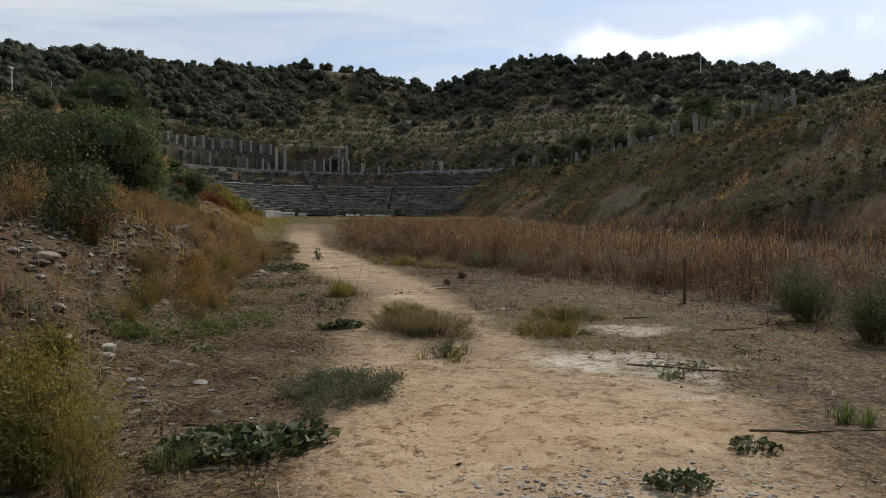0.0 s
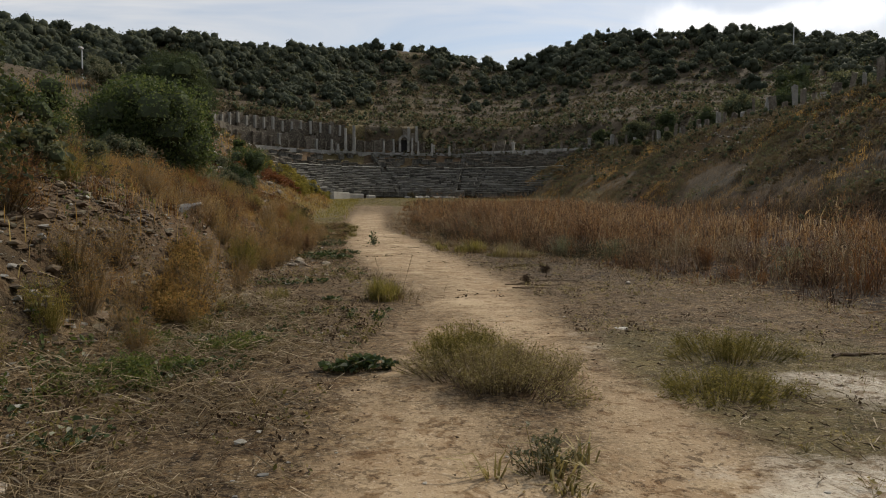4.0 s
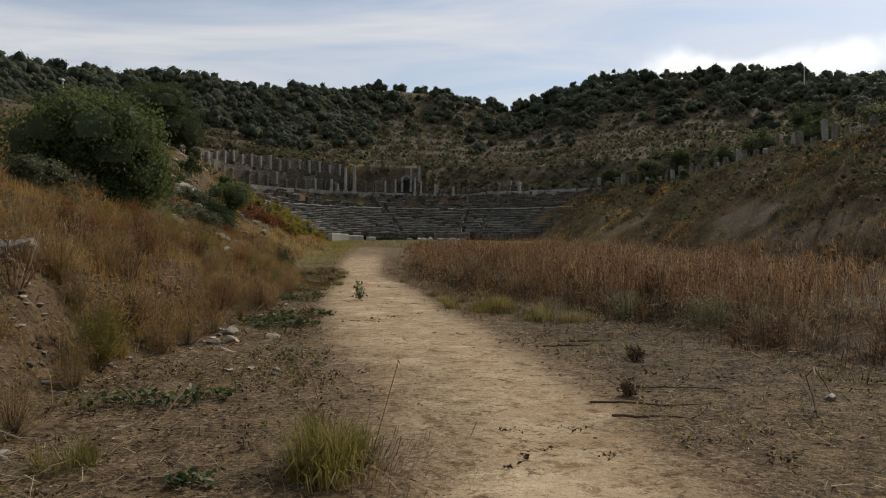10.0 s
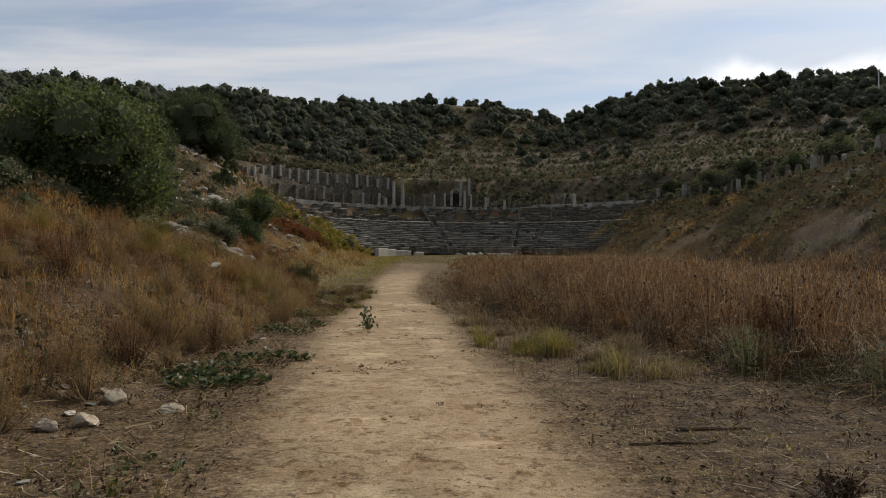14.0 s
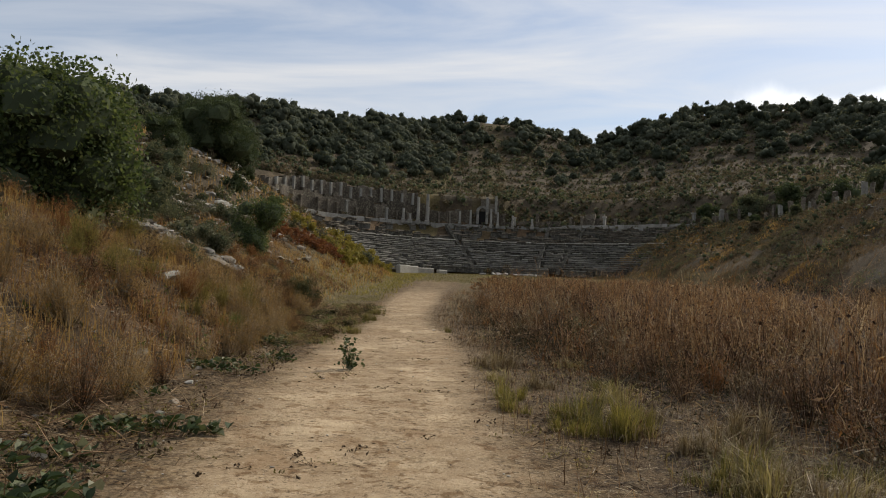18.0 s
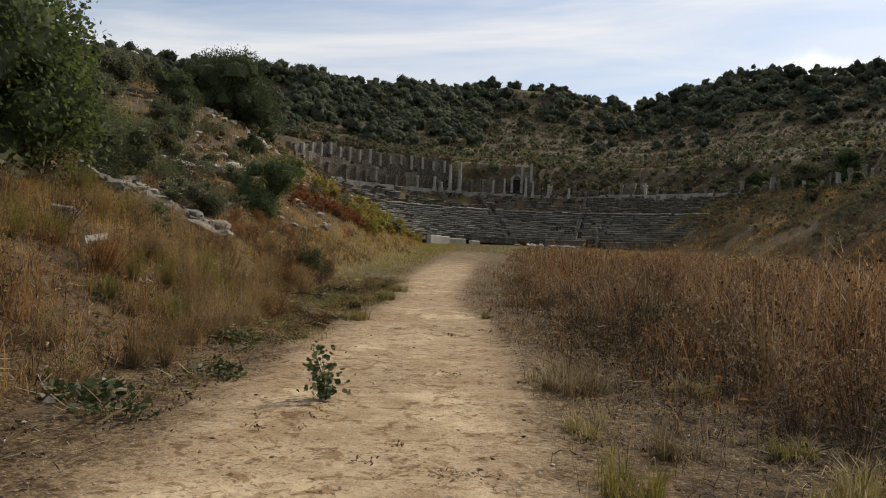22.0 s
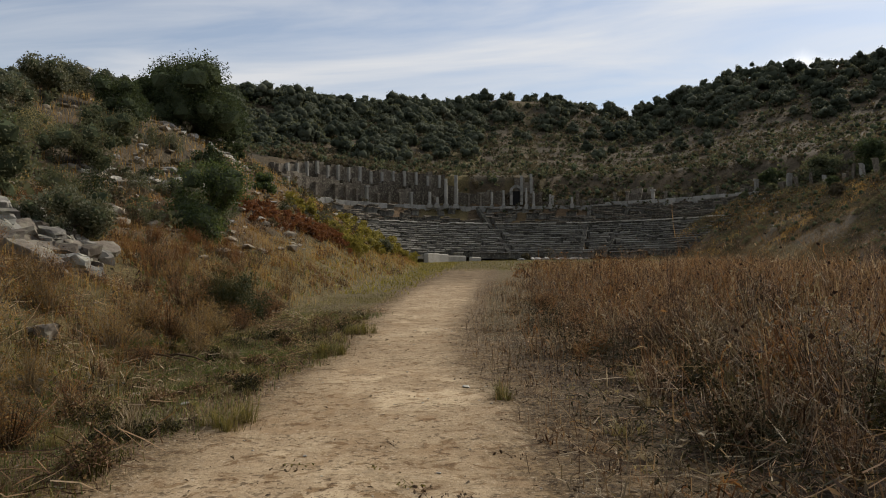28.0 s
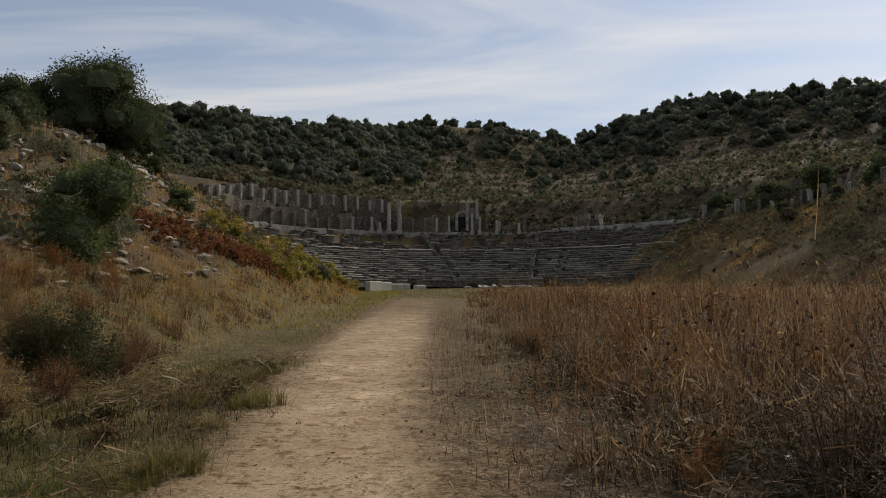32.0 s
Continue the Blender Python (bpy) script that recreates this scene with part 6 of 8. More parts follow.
# the start of the walk
bushy_weed(-2.15, 3.75, 1.05, 0.72, 5200, YELLOW_WEED, "tall yellow-olive feathery weed beside the rubble", 100, 0.035, 150)
bushy_weed(-2.75, 4.6, 0.9, 0.62, 3600, YELLOW_WEED, "yellow-olive feathery weed beside the rubble", 101, 0.033, 110)
bushy_weed(-2.95, 6.2, 0.6, 0.45, 1600, YELLOW_WEED, "yellow-olive feathery weed on the rubble", 102, 0.03, 70)
leaf_patch(-0.98, 4.05, 0.52, 0.33, 300, 0.075, "dark glossy broadleaf weed sprawling over litter", 103, 0.3)
leaf_patch(-0.55, 4.25, 0.22, 0.16, 70, 0.07, "dark drying broadleaf weed at the path's edge", 104)
grass_tuft(-1.35, 3.75, 0.4, 0.22, 260, GREEN_GRASS, "green grass among broad leaves", 105)
bushy_weed(-0.28, 5.62, 1.6, 0.19, 11000, GREY_LEAF, "low spreading grey-green weed with tiny leaves", 106, 0.021, 340)
leaf_patch(1.66, 2.95, 0.21, 0.14, 110, 0.045, "dark small-leaved mat on gravel", 107, 0.1, tall=0.06)
leaf_patch(2.52, 3.55, 0.18, 0.12, 60, 0.045, "green creeping leaves beside a stick", 108, tall=0.06)
grass_tuft(3.75, 4.15, 0.5, 0.20, 260, GREEN_GRASS, "short green tuft beside the bare clay", 109, 0.8)
bushy_weed(0.98, 9.3, 1.8, 0.30, 17000, STRAW_LEAF, "dense fine yellow-green weed in the middle of the path", 110, 0.017, 520)
bushy_weed(0.72, 10.0, 1.3, 0.34, 9000, YELLOW_WEED, "fine yellow-green weed in the middle of the path", 111, 0.017, 260)
grass_tuft(0.94, 7.25, 0.85, 0.22, 130, STRAW_LEAF, "spiky pale green thistle rosette on bare clay", 112, 1.3, 0.016, category="thistle")
bushy_weed(0.94, 7.32, 0.6, 0.24, 260, GREY_LEAF, "spiky grey thistle stems on bare clay", 113, 0.035, 30)
bushy_weed(2.75, 8.95, 1.4, 0.19, 3400, YELLOW_WEED, "airy olive weed beside the path", 114, 0.018, 280)
bushy_weed(3.4, 10.3, 1.5, 0.22, 2600, YELLOW_WEED, "airy yellow-green weed beside the path", 115, 0.018, 260)
leaf_patch(-0.25, 9.85, 0.34, 0.17, 120, 0.085, "dark curled broadleaf weed at the path's edge", 116, tall=0.1)
leaf_patch(3.35, 6.2, 0.42, 0.14, 34, 0.06, "sparse creeping leaves on pale clay", 117, -0.3, GREY_LEAF, 0.08)
grass_tuft(3.05, 5.9, 0.3, 0.13, 150, GREEN_GRASS, "short green tuft on pale clay", 118, 0.9)
stick_on_ground(2.75, 3.95, 3.9, 3.8, 0.009, "long bare twig lying on clay", 119, 3)
stick_on_ground(-1.5, 4.75, -0.3, 4.55, 0.012, "bare twig lying on litter", 120, 1)
stick_on_ground(4.4, 10.2, 5.1, 10.4, 0.02, "short dark log lying on the ground", 121, 0)
stick_on_ground(5.2, 8.8, 6.1, 9.0, 0.016, "crooked dead branch lying on the ground", 122, 2)
stick_on_ground(2.9, 6.55, 3.9, 5.9, 0.012, "bare twig lying on pale clay", 123, 3)
stone_at(-1.64, 6.26, 0.075, "small pale flat stone on litter", 124, flat=0.5)
stone_at(-2.8, 7.4, 0.13, "pale broken stone on the rubble", 125)
stone_at(2.85, 12.0, 0.12, "flat pale stone on the bare ground", 126, flat=0.3)
stone_at(4.5, 17.0, 0.10, "small white stone by the weeds", 127, PALE_STONE)


def stake(x, y):
    ob = empty("wooden_stake", "dark weathered stake standing among weeds", "stake", (x, y, ground_at(x, y)))
    part("post", Soup().add(*tube([(0, 0, -0.2), (0.01, 0, 0.45), (0.0, 0.01, 0.92)], [0.035, 0.03, 0.022], 7)), TWIG, ob)
    part("foot_twig", Soup().add(*tube([(0, 0, 0.0), (0.08, 0.05, 0.08), (0.2, 0.1, 0.05)], [0.012, 0.01, 0.006], 5)), TWIG, ob)


stake(6.6, 12.4)
for k, (x, y, w, h) in enumerate(((7.3, 9.6, 1.5, 0.95), (6.8, 7.6, 1.3, 0.85), (8.6, 9.0, 1.8, 1.05), (8.2, 11.2, 1.5, 0.9), (7.9, 6.6, 1.6, 0.9))):
    bushy_weed(x, y, w, h, 3600, GREY_LEAF, "wiry grey-green bush at the edge of the weeds", 130 + k, 0.035, 130, "bush", "wiry bushes by the weeds")

for k, (x, y, w, h, n) in enumerate(((-2.2, 9.5, 1.6, 0.17, 5200), (-1.6, 10.8, 1.0, 0.13, 2200), (-2.9, 8.3, 0.9, 0.14, 2000), (-2.6, 11.0, 0.9, 0.14, 1800))):
    bushy_weed(x, y, w, h, n, GREEN_GRASS, "low bright green weed spreading over rubble", 1300 + k, 0.035, 120, group="green weeds on the rubble")

# the middle of the path
grass_tuft(0.0, 15.05, 1.15, 0.52, 1500, YELLOW_WEED, "yellow-green grass tuft growing in the path", 140, 0.8, 0.008, 8)
grass_tuft(-0.18, 14.92, 0.6, 0.2, 420, GREEN_GRASS, "short dark grass at the foot of the tuft", 141, 0.9)
grass_tuft(-1.9, 15.1, 0.7, 0.26, 520, OLIVE_GRASS, "low olive grass tuft on litter", 142, 0.8)
grass_tuft(-2.3, 13.6, 0.6, 0.25, 380, OLIVE_GRASS, "low olive grass tuft on litter", 143, 0.8)
leaf_patch(-1.9, 17.0, 0.7, 0.22, 90, 0.075, "green creeping broadleaf patch on litter", 144, 0.2)
leaf_patch(-0.95, 14.7, 0.2, 0.12, 22, 0.07, "dark dry broadleaf weed on litter", 145, tall=0.06)
stick_on_ground(-1.9, 13.2, -0.6, 13.5, 0.014, "bare twig lying on litter", 146, 3)
stick_on_ground(-1.3, 12.3, -1.0, 13.1, 0.012, "pale dry twig lying on litter", 147, 1, 0.02, PALE_STRAW)
bushy_weed(3.36, 19.5, 0.42, 0.22, 420, TWIG, "small dead brushy weed by the path", 148, 0.03, 50)
bushy_weed(2.55, 17.2, 0.35, 0.2, 300, TWIG, "small dead brushy weed by the path", 149, 0.03, 40)
stick_on_ground(2.1, 16.9, 3.2, 16.75, 0.009, "long bare branch lying on the ground", 150, 2)
stick_on_ground(2.2, 16.4, 2.75, 16.3, 0.013, "bare twig lying on the ground", 151, 0)
stick_on_ground(2.6, 17.7, 3.7, 17.5, 0.009, "long bare branch lying on the ground", 152, 2)
stick_on_ground(2.9, 21.35, 3.6, 21.45, 0.022, "short dark stick by the path", 153, 0)
stick_on_ground(2.4, 20.9, 3.15, 20.95, 0.016, "bare twig by the path", 154, 1)
stick_on_ground(3.9, 16.2, 4.5, 17.4, 0.012, "pale bent dry stalk leaning by the weeds", 155, 1, 0.35, PALE_STRAW)
slab_at(-4.6, 19.15, 0.85, 0.6, 0.14, 20, -6, "flat pale-edged slab jutting from the rubble bank", 156, MARBLE, 0.02)
for k, (x, y, r) in enumerate(((-3.3, 18.6, 0.09), (-2.35, 21.45, 0.2), (-2.62, 22.5, 0.21), (-2.9, 22.9, 0.13), (-2.75, 21.9, 0.11), (-1.84, 22.15, 0.17), (-1.5, 18.95, 0.10), (-1.2, 18.9, 0.07), (-1.75, 18.8, 0.08), (-2.55, 21.2, 0.15), (-3.76, 29.4, 0.2), (-3.1, 29.9, 0.09), (-2.7, 28.6, 0.10), (-2.3, 27.2, 0.08), (-2.2, 24.6, 0.09), (-2.65, 24.2, 0.10))):
    stone_at(x, y, r * 0.85, "rough tan stone at the foot of the bank", 160 + k, TAN_STONE if k % 4 else PALE_STONE, group="stones at the foot of the bank")
leaf_patch(-1.85, 23.6, 0.62, 0.30, 110, 0.11, "dark green broadleaf patch with pale leaf undersides", 180, 0.3)
leaf_patch(-2.35, 24.5, 0.6, 0.3, 90, 0.10, "green broadleaf patch among stones", 181, 0.5)
leaf_patch(-1.85, 25.75, 0.75, 0.22, 110, 0.10, "dark broadleaf patch with pale leaf undersides", 182, 0.1)
leaf_patch(-2.9, 27.6, 0.4, 0.25, 40, 0.08, "sparse broadleaf weeds at the foot of the bank", 183)
leaf_patch(-2.4, 29.6, 0.4, 0.2, 36, 0.08, "sparse broadleaf weeds at the foot of the bank", 184)
leaf_patch(-2.93, 30.2, 0.42, 0.3, 70, 0.10, "green broadleaf patch beside the path", 185)
leaf_patch(-2.35, 31.5, 0.35, 0.2, 40, 0.09, "dark low broadleaf weed beside the path", 186)
leaf_patch(-3.2, 34.1, 0.32, 0.22, 44, 0.10, "upright broadleaf weed beside the grass", 187, tall=0.24)
leaf_patch(-3.7, 35.8, 0.55, 0.3, 60, 0.10, "green broadleaf patch beside the grass", 188)
sapling(-0.98, 30.78, 0.52, 190)
for k, (x, y, w, h, n, m) in enumerate(((2.62, 26.6, 0.9, 0.58, 620, 1), (2.2, 27.4, 0.7, 0.4, 520, 1), (1.55, 27.9, 0.7, 0.28, 420, 1), (1.5, 28.7, 0.6, 0.3, 360, 1), (3.1, 26.1, 0.6, 0.35, 420, 2), (3.4, 25.1, 0.6, 0.3, 360, 2), (2.0, 26.6, 0.6, 0.25, 380, 1), (2.9, 27.6, 0.8, 0.45, 420, 2), (3.6, 26.5, 0.8, 0.5, 520, 2), (1.9, 29.6, 0.6, 0.3, 380, 2))):
    grass_tuft(x, y, w, h, n, (GREEN_GRASS, YELLOW_WEED, PALE_STRAW)[m], ("green", "yellow-green", "straw-coloured")[m] + " grass tuft at the edge of the weeds", 200 + k, 0.6, 0.007, 10 if m == 0 else 0, group="tufts along the weeds")
rng_tuft = np.random.default_rng(230)
for k in range(18):
    y = 24.5 + 8.5 * rng_tuft.random()
    x = float(weed_edge(y)) - 0.9 + rng_tuft.normal() * 0.5
    if x < float(path_edges(y)[1]) + 0.35:
        x = float(path_edges(y)[1]) + 0.45
    m = int(rng_tuft.integers(0, 3))
    grass_tuft(x, y, rng_tuft.uniform(0.6, 1.1), rng_tuft.uniform(0.2, 0.5), 260, (STRAW_LEAF, OLIVE_GRASS, PALE_STRAW)[m], ("straw-green", "olive", "bleached")[m] + " grass tuft sprawling at the edge of the weeds", 800 + k, 1.0, 0.008, 5, group="tufts along the weeds")
for k, (x, y, w) in enumerate(((-4.6, 42.2, 1.4), (-5.3, 42.9, 1.3), (-4.0, 41.2, 1.3), (-4.5, 40.4, 1.2), (-5.4, 41.6, 1.3), (-3.6, 42.4, 1.1))):
    grass_tuft(x, y, w, 0.17, 620, GREEN_GRASS, "short green grass around the fallen branch", 840 + k, 0.8, 0.008, group="green grass by the branch")
grass_tuft(-4.1, 33.8, 0.7, 0.45, 700, GREEN_GRASS, "bright green grass tuft at the foot of the bank", 215, 0.6)
grass_tuft(-4.6, 33.0, 0.7, 0.4, 500, OLIVE_GRASS, "yellow-green grass tuft at the foot of the bank", 216, 0.6)



def dry_bush_soups(seed, stems, tall, width):
    """A twiggy dead bush: stems forking twice, with curled leaves."""
    rng = np.random.default_rng(seed)
    wood, leaf = Soup(), Soup()
    a, r = rng.uniform(0, 6.28, stems), np.sqrt(rng.random(stems))
    b0 = np.stack([np.cos(a) * r * width * 0.15, np.sin(a) * r * width * 0.15, np.full(stems, -0.03)], -1)
    b1 = np.stack([np.cos(a) * r * width * 0.45, np.sin(a) * r * width * 0.45, tall * rng.uniform(0.45, 1.0, stems) * (1 - 0.3 * r)], -1) + rng.normal(size=(stems, 3)) * 0.05 * tall
    wood.add(*sticks(b0, b1, np.full(stems, 0.006), np.full(stems, 0.003)))
    for level in range(3):
        k = rng.integers(0, len(b0), stems * (4, 4, 3)[level])
        f = rng.uniform(0.3, 1.0, (len(k), 1))
        p0 = b0[k] + (b1[k] - b0[k]) * f
        p1 = p0 + (rng.normal(size=p0.shape) * np.array([1, 1, 0.6]) + np.array([0, 0, 0.55])) * tall * (0.15, 0.11, 0.08)[level]
        p1[:, 2] = np.maximum(p1[:, 2], 0.02)
        q, _ = frames_for(p1 - p0)
        half = (0.0040, 0.0034, 0.0028)[level]
        wood.add(np.stack([p0 - q * half, p0 + q * half, p1], 1).reshape(-1, 3), None, triangles(len(k)))
        leaf.add(*leaves(p1, rng.uniform(0.012, 0.045, len(k)), rng, 0.5, 0.5))
        b0, b1 = p0, p1
    return wood, leaf


def build_dry_bushes():
    """Twiggy dead bushes among the weeds and over the bank, a few shapes repeated."""
    rng = np.random.default_rng(900)
    shapes = []
    for k, (stems, tall, width, mat) in enumerate(((46, 1.0, 0.9, DRY_WEED), (40, 1.0, 1.1, TWIG), (44, 1.0, 0.8, RUST_WEED), (40, 1.0, 1.2, DRY_WEED), (36, 1.0, 1.3, PALE_STRAW))):
        wood, leaf = dry_bush_soups(910 + k, stems, tall, width)
        shapes.append((wood.mesh("bush_stem", mat), leaf.mesh("bush_leaf", mat)))
    words = ("dry brown twiggy bush standing among the weeds", "dark grey-brown twiggy bush standing dead", "rust-brown feathery bush gone dry", "wide dry brown bush leaning over litter", "bleached straw-coloured bush gone dry")

    def put(x, y, size, kind, group):
        ob = empty("dry_bush", words[kind], "dry bush", (0, 0, 0), group)
        ob.matrix_basis = pose(x, y, ground_at(x, y), rng.normal() * 5, rng.normal() * 5, rng.uniform(0, 360)) @ Matrix.Diagonal((size * rng.uniform(0.85, 1.3), size * rng.uniform(0.85, 1.3), size, 1.0))
        for name, data in zip(("stem_growth", "foliage"), shapes[kind]):
            p = new(name, data)
            p.parent = ob
            tagged(p, kind="stuff")

    for x, y, size in ((2.95, 40.2, 1.2), (3.35, 40.7, 1.3), (3.1, 39.5, 1.0), (2.55, 41.6, 1.0), (3.7, 39.9, 1.35), (3.0, 42.8, 1.1)):
        put(x, y, size, 4, "dry bushes among the weeds")
    made = 0
    while made < 105:
        y = rng.uniform(16, 56)
        off = abs(rng.normal(0, 1.6)) + rng.uniform(0.0, 0.5)
        x = float(weed_edge(y)) + off
        if rng.random() > 0.4 + 0.6 * float(wobble(x, y, 0.9, 3.0)):
            continue
        size = min(0.35 + 0.42 * off, 1.35) * rng.uniform(0.65, 1.15) * float(np.interp(y, [16, 28, 40], [0.8, 1.0, 1.1]))
        put(x, y, size, int(rng.choice(5, p=[0.34, 0.22, 0.2, 0.16, 0.08])), "dry bushes among the weeds")
        made += 1
    made = 0
    while made < 105:
        y = rng.uniform(18, 60)
        off = rng.uniform(0.0, 8.5)
        x = float(left_foot(y)) - off
        if rng.random() > 0.45 + 0.6 * float(wobble(x, y, 0.6, 8.0)) or float(off_outcrop(x, y)) < 0.5:
            continue
        put(x, y, rng.uniform(0.35, 0.9), int(rng.choice(5, p=[0.27, 0.23, 0.36, 0.1, 0.04])), "dry bushes on the bank")
        made += 1


build_dry_bushes()



def build_feathery_weeds():
    """Airy golden and yellow-green weeds, shoulder to shoulder along the foot of the bank; a few shapes repeated."""
    rng = np.random.default_rng(950)
    kinds = ((GOLD_GRASS, "airy golden feathery weed at the foot of the bank"), (RUST_WEED, "airy rust-brown feathery weed on the bank"), (YELLOW_WEED, "airy yellow-green feathery weed on the bank"))
    shapes = []
    for mat, words in kinds:
        for k in range(2):
            stems = 90
            a, out = rng.uniform(0, 6.28, stems), np.sqrt(rng.random(stems))
            out = out * (0.8 + 0.25 * np.sin(a * 2 + k) + 0.15 * np.sin(a * 5))
            b0 = np.stack([np.cos(a) * out * 0.10, np.sin(a) * out * 0.10, np.full(stems, -0.02)], -1)
            b1 = np.stack([np.cos(a) * out * 0.52, np.sin(a) * out * 0.52, np.sqrt(np.maximum(1 - 0.8 * out ** 2, 0.05)) * rng.uniform(0.4, 1.1, stems)], -1) + rng.normal(size=(stems, 3)) * 0.05
            wood = Soup().add(*sticks(b0, b1, np.full(stems, 0.004), np.full(stems, 0.0015)))
            j = rng.integers(0, stems, stems * 7)
            p0 = b0[j] + (b1[j] - b0[j]) * rng.uniform(0.25, 1.0, (len(j), 1))
            p1 = p0 + (rng.normal(size=p0.shape) * np.array([1, 1, 0.5]) + np.array([0, 0, 0.8])) * 0.13
            q, _ = frames_for(p1 - p0)
            wood.add(np.stack([p0 - q * 0.0025, p0 + q * 0.0025, p1], 1).reshape(-1, 3), None, triangles(len(j)))
            n = 3600 if mat is YELLOW_WEED else 2200
            i = rng.integers(0, len(j), n)
            c = p0[i] + (p1[i] - p0[i]) * rng.uniform(0.2, 1.2, (n, 1)) + rng.normal(size=(n, 3)) * 0.022
            c[:, 2] = np.maximum(c[:, 2], 0.01)
            leaf = Soup().add(*leaves(c, rng.uniform(0.5, 1.5, n) * 0.024, rng, 0.45))
            shapes.append((wood.mesh("weed_stem", TWIG if mat is RUST_WEED else YELLOW_WEED if mat is YELLOW_WEED else PALE_STRAW), leaf.mesh("weed_leaf", mat), words))

    def put(x, y, size, kind):
        wood, leaf, words = shapes[kind * 2 + int(rng.integers(0, 2))]
        ob = empty("feathery_weed", words, "weed", (0, 0, 0), "feathery weeds along the bank")
        ob.matrix_basis = pose(x, y, ground_at(x, y), rng.normal() * 5, rng.normal() * 5, rng.uniform(0, 360)) @ Matrix.Diagonal((size * rng.uniform(0.9, 1.4), size * rng.uniform(0.9, 1.4), size, 1.0))
        for name, data in (("stem_growth", wood), ("foliage", leaf)):
            p = new(name, data)
            p.parent = ob
            tagged(p, kind="stuff")

    made = 0
    while made < 190:
        y = 9.0 + 42.0 * rng.random() ** 1.2
        off = rng.uniform(0.0, 1.0) ** 1.5 * 5.5 - 0.2
        x = float(left_foot(y)) - off
        if rng.random() > (0.55 + 0.6 * float(wobble(x, y, 0.7, 3.3))) * (0.35 if y < 18 else 1.0) or float(off_outcrop(x, y)) < 0.6:
            continue
        tint = float(wobble(x, y, 0.45, 6.1)) + rng.normal() * 0.35
        kind = 2 if tint > 0.42 else 1 if tint < -0.5 - 0.02 * (30 - y) else 0
        put(x, y, rng.uniform(0.4, 0.9), kind)
        made += 1
    # beside the rubble at the start
    for x, y, size in ((-2.1, 3.5, 0.75), (-2.5, 4.1, 0.8), (-1.75, 3.2, 0.6), (-3.0, 8.9, 0.5), (-3.1, 10.2, 0.55)):
        put(x, y, size, 2)
    for x, y, size in ((-3.1, 12.2, 0.6), (-3.5, 12.8, 0.7), (-2.8, 11.3, 0.45), (-3.3, 14.4, 0.5)):
        put(x, y, size, 0)


build_feathery_weeds()

# the rubble ground left of the start
for k, (x, y, rx, ry, n, leaf) in enumerate(((-2.3, 9.6, 0.8, 0.5, 150, 0.08), (-1.7, 11.2, 0.7, 0.45, 120, 0.075), (-2.9, 8.4, 0.6, 0.35, 90, 0.08), (-1.5, 9.9, 0.4, 0.25, 50, 0.075), (-2.6, 12.6, 0.6, 0.4, 70, 0.07), (-1.9, 7.9, 0.35, 0.25, 40, 0.08), (-3.4, 6.9, 0.5, 0.3, 60, 0.08))):
    leaf_patch(x, y, rx, ry, int(n * 1.7), leaf * 0.62, "green creeping broadleaf weeds over rubble and litter", 740 + k, 0.3 * k, tall=0.10)
for k, (x, y, w, h, m) in enumerate(((-3.5, 11.4, 0.8, 0.4, 1), (-3.2, 19.0, 0.9, 0.5, 0), (-2.2, 12.0, 0.6, 0.25, 1), (-3.3, 20.6, 0.9, 0.5, 0))):
    grass_tuft(x, y, w, h, 520, (GOLD_GRASS, OLIVE_GRASS)[m], ("golden dry grass tuft at the foot of the bank", "olive grass tuft among the rubble")[m], 760 + k, 0.6, 0.006, 6 if m == 0 else 0, group="tufts at the foot of the bank")
for k, (x, y, r) in enumerate(((-3.1, 7.0, 0.14), (-2.75, 7.15, 0.10), (-2.5, 6.9, 0.08), (-3.4, 7.6, 0.18), (-2.35, 6.55, 0.07), (-3.0, 5.9, 0.11), (-1.9, 7.1, 0.12), (-2.1, 7.35, 0.09), (-3.9, 8.6, 0.2), (-2.0, 5.3, 0.05), (-3.6, 6.4, 0.13), (-1.15, 6.4, 0.06))):
    stone_at(x, y, r, "broken pale stone lying on the littered ground", 780 + k, (TAN_STONE, PALE_STONE, TAN_STONE)[k % 3], flat=0.6, group="stones on the rubble")

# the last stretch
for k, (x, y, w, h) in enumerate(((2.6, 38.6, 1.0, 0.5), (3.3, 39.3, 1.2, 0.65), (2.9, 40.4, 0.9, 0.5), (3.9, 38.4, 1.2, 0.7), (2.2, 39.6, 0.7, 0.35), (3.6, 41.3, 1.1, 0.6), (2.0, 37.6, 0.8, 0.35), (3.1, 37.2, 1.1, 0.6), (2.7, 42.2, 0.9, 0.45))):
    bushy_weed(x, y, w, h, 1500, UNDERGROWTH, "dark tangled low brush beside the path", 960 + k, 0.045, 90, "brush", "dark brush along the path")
for k, (x, y, w, h) in enumerate(((1.75, 40.5, 0.5, 0.42), (2.15, 41.2, 0.45, 0.4), (2.5, 39.9, 0.5, 0.45), (1.6, 39.1, 0.4, 0.25), (1.2, 37.9, 0.4, 0.2))):
    grass_tuft(x, y, w, h, 46, PALE_STRAW if k % 2 else STRAW_LEAF, "coarse tuft with broad bleached blades in dark brush", 975 + k, 1.0, 0.022, 4, group="coarse tufts in the brush")
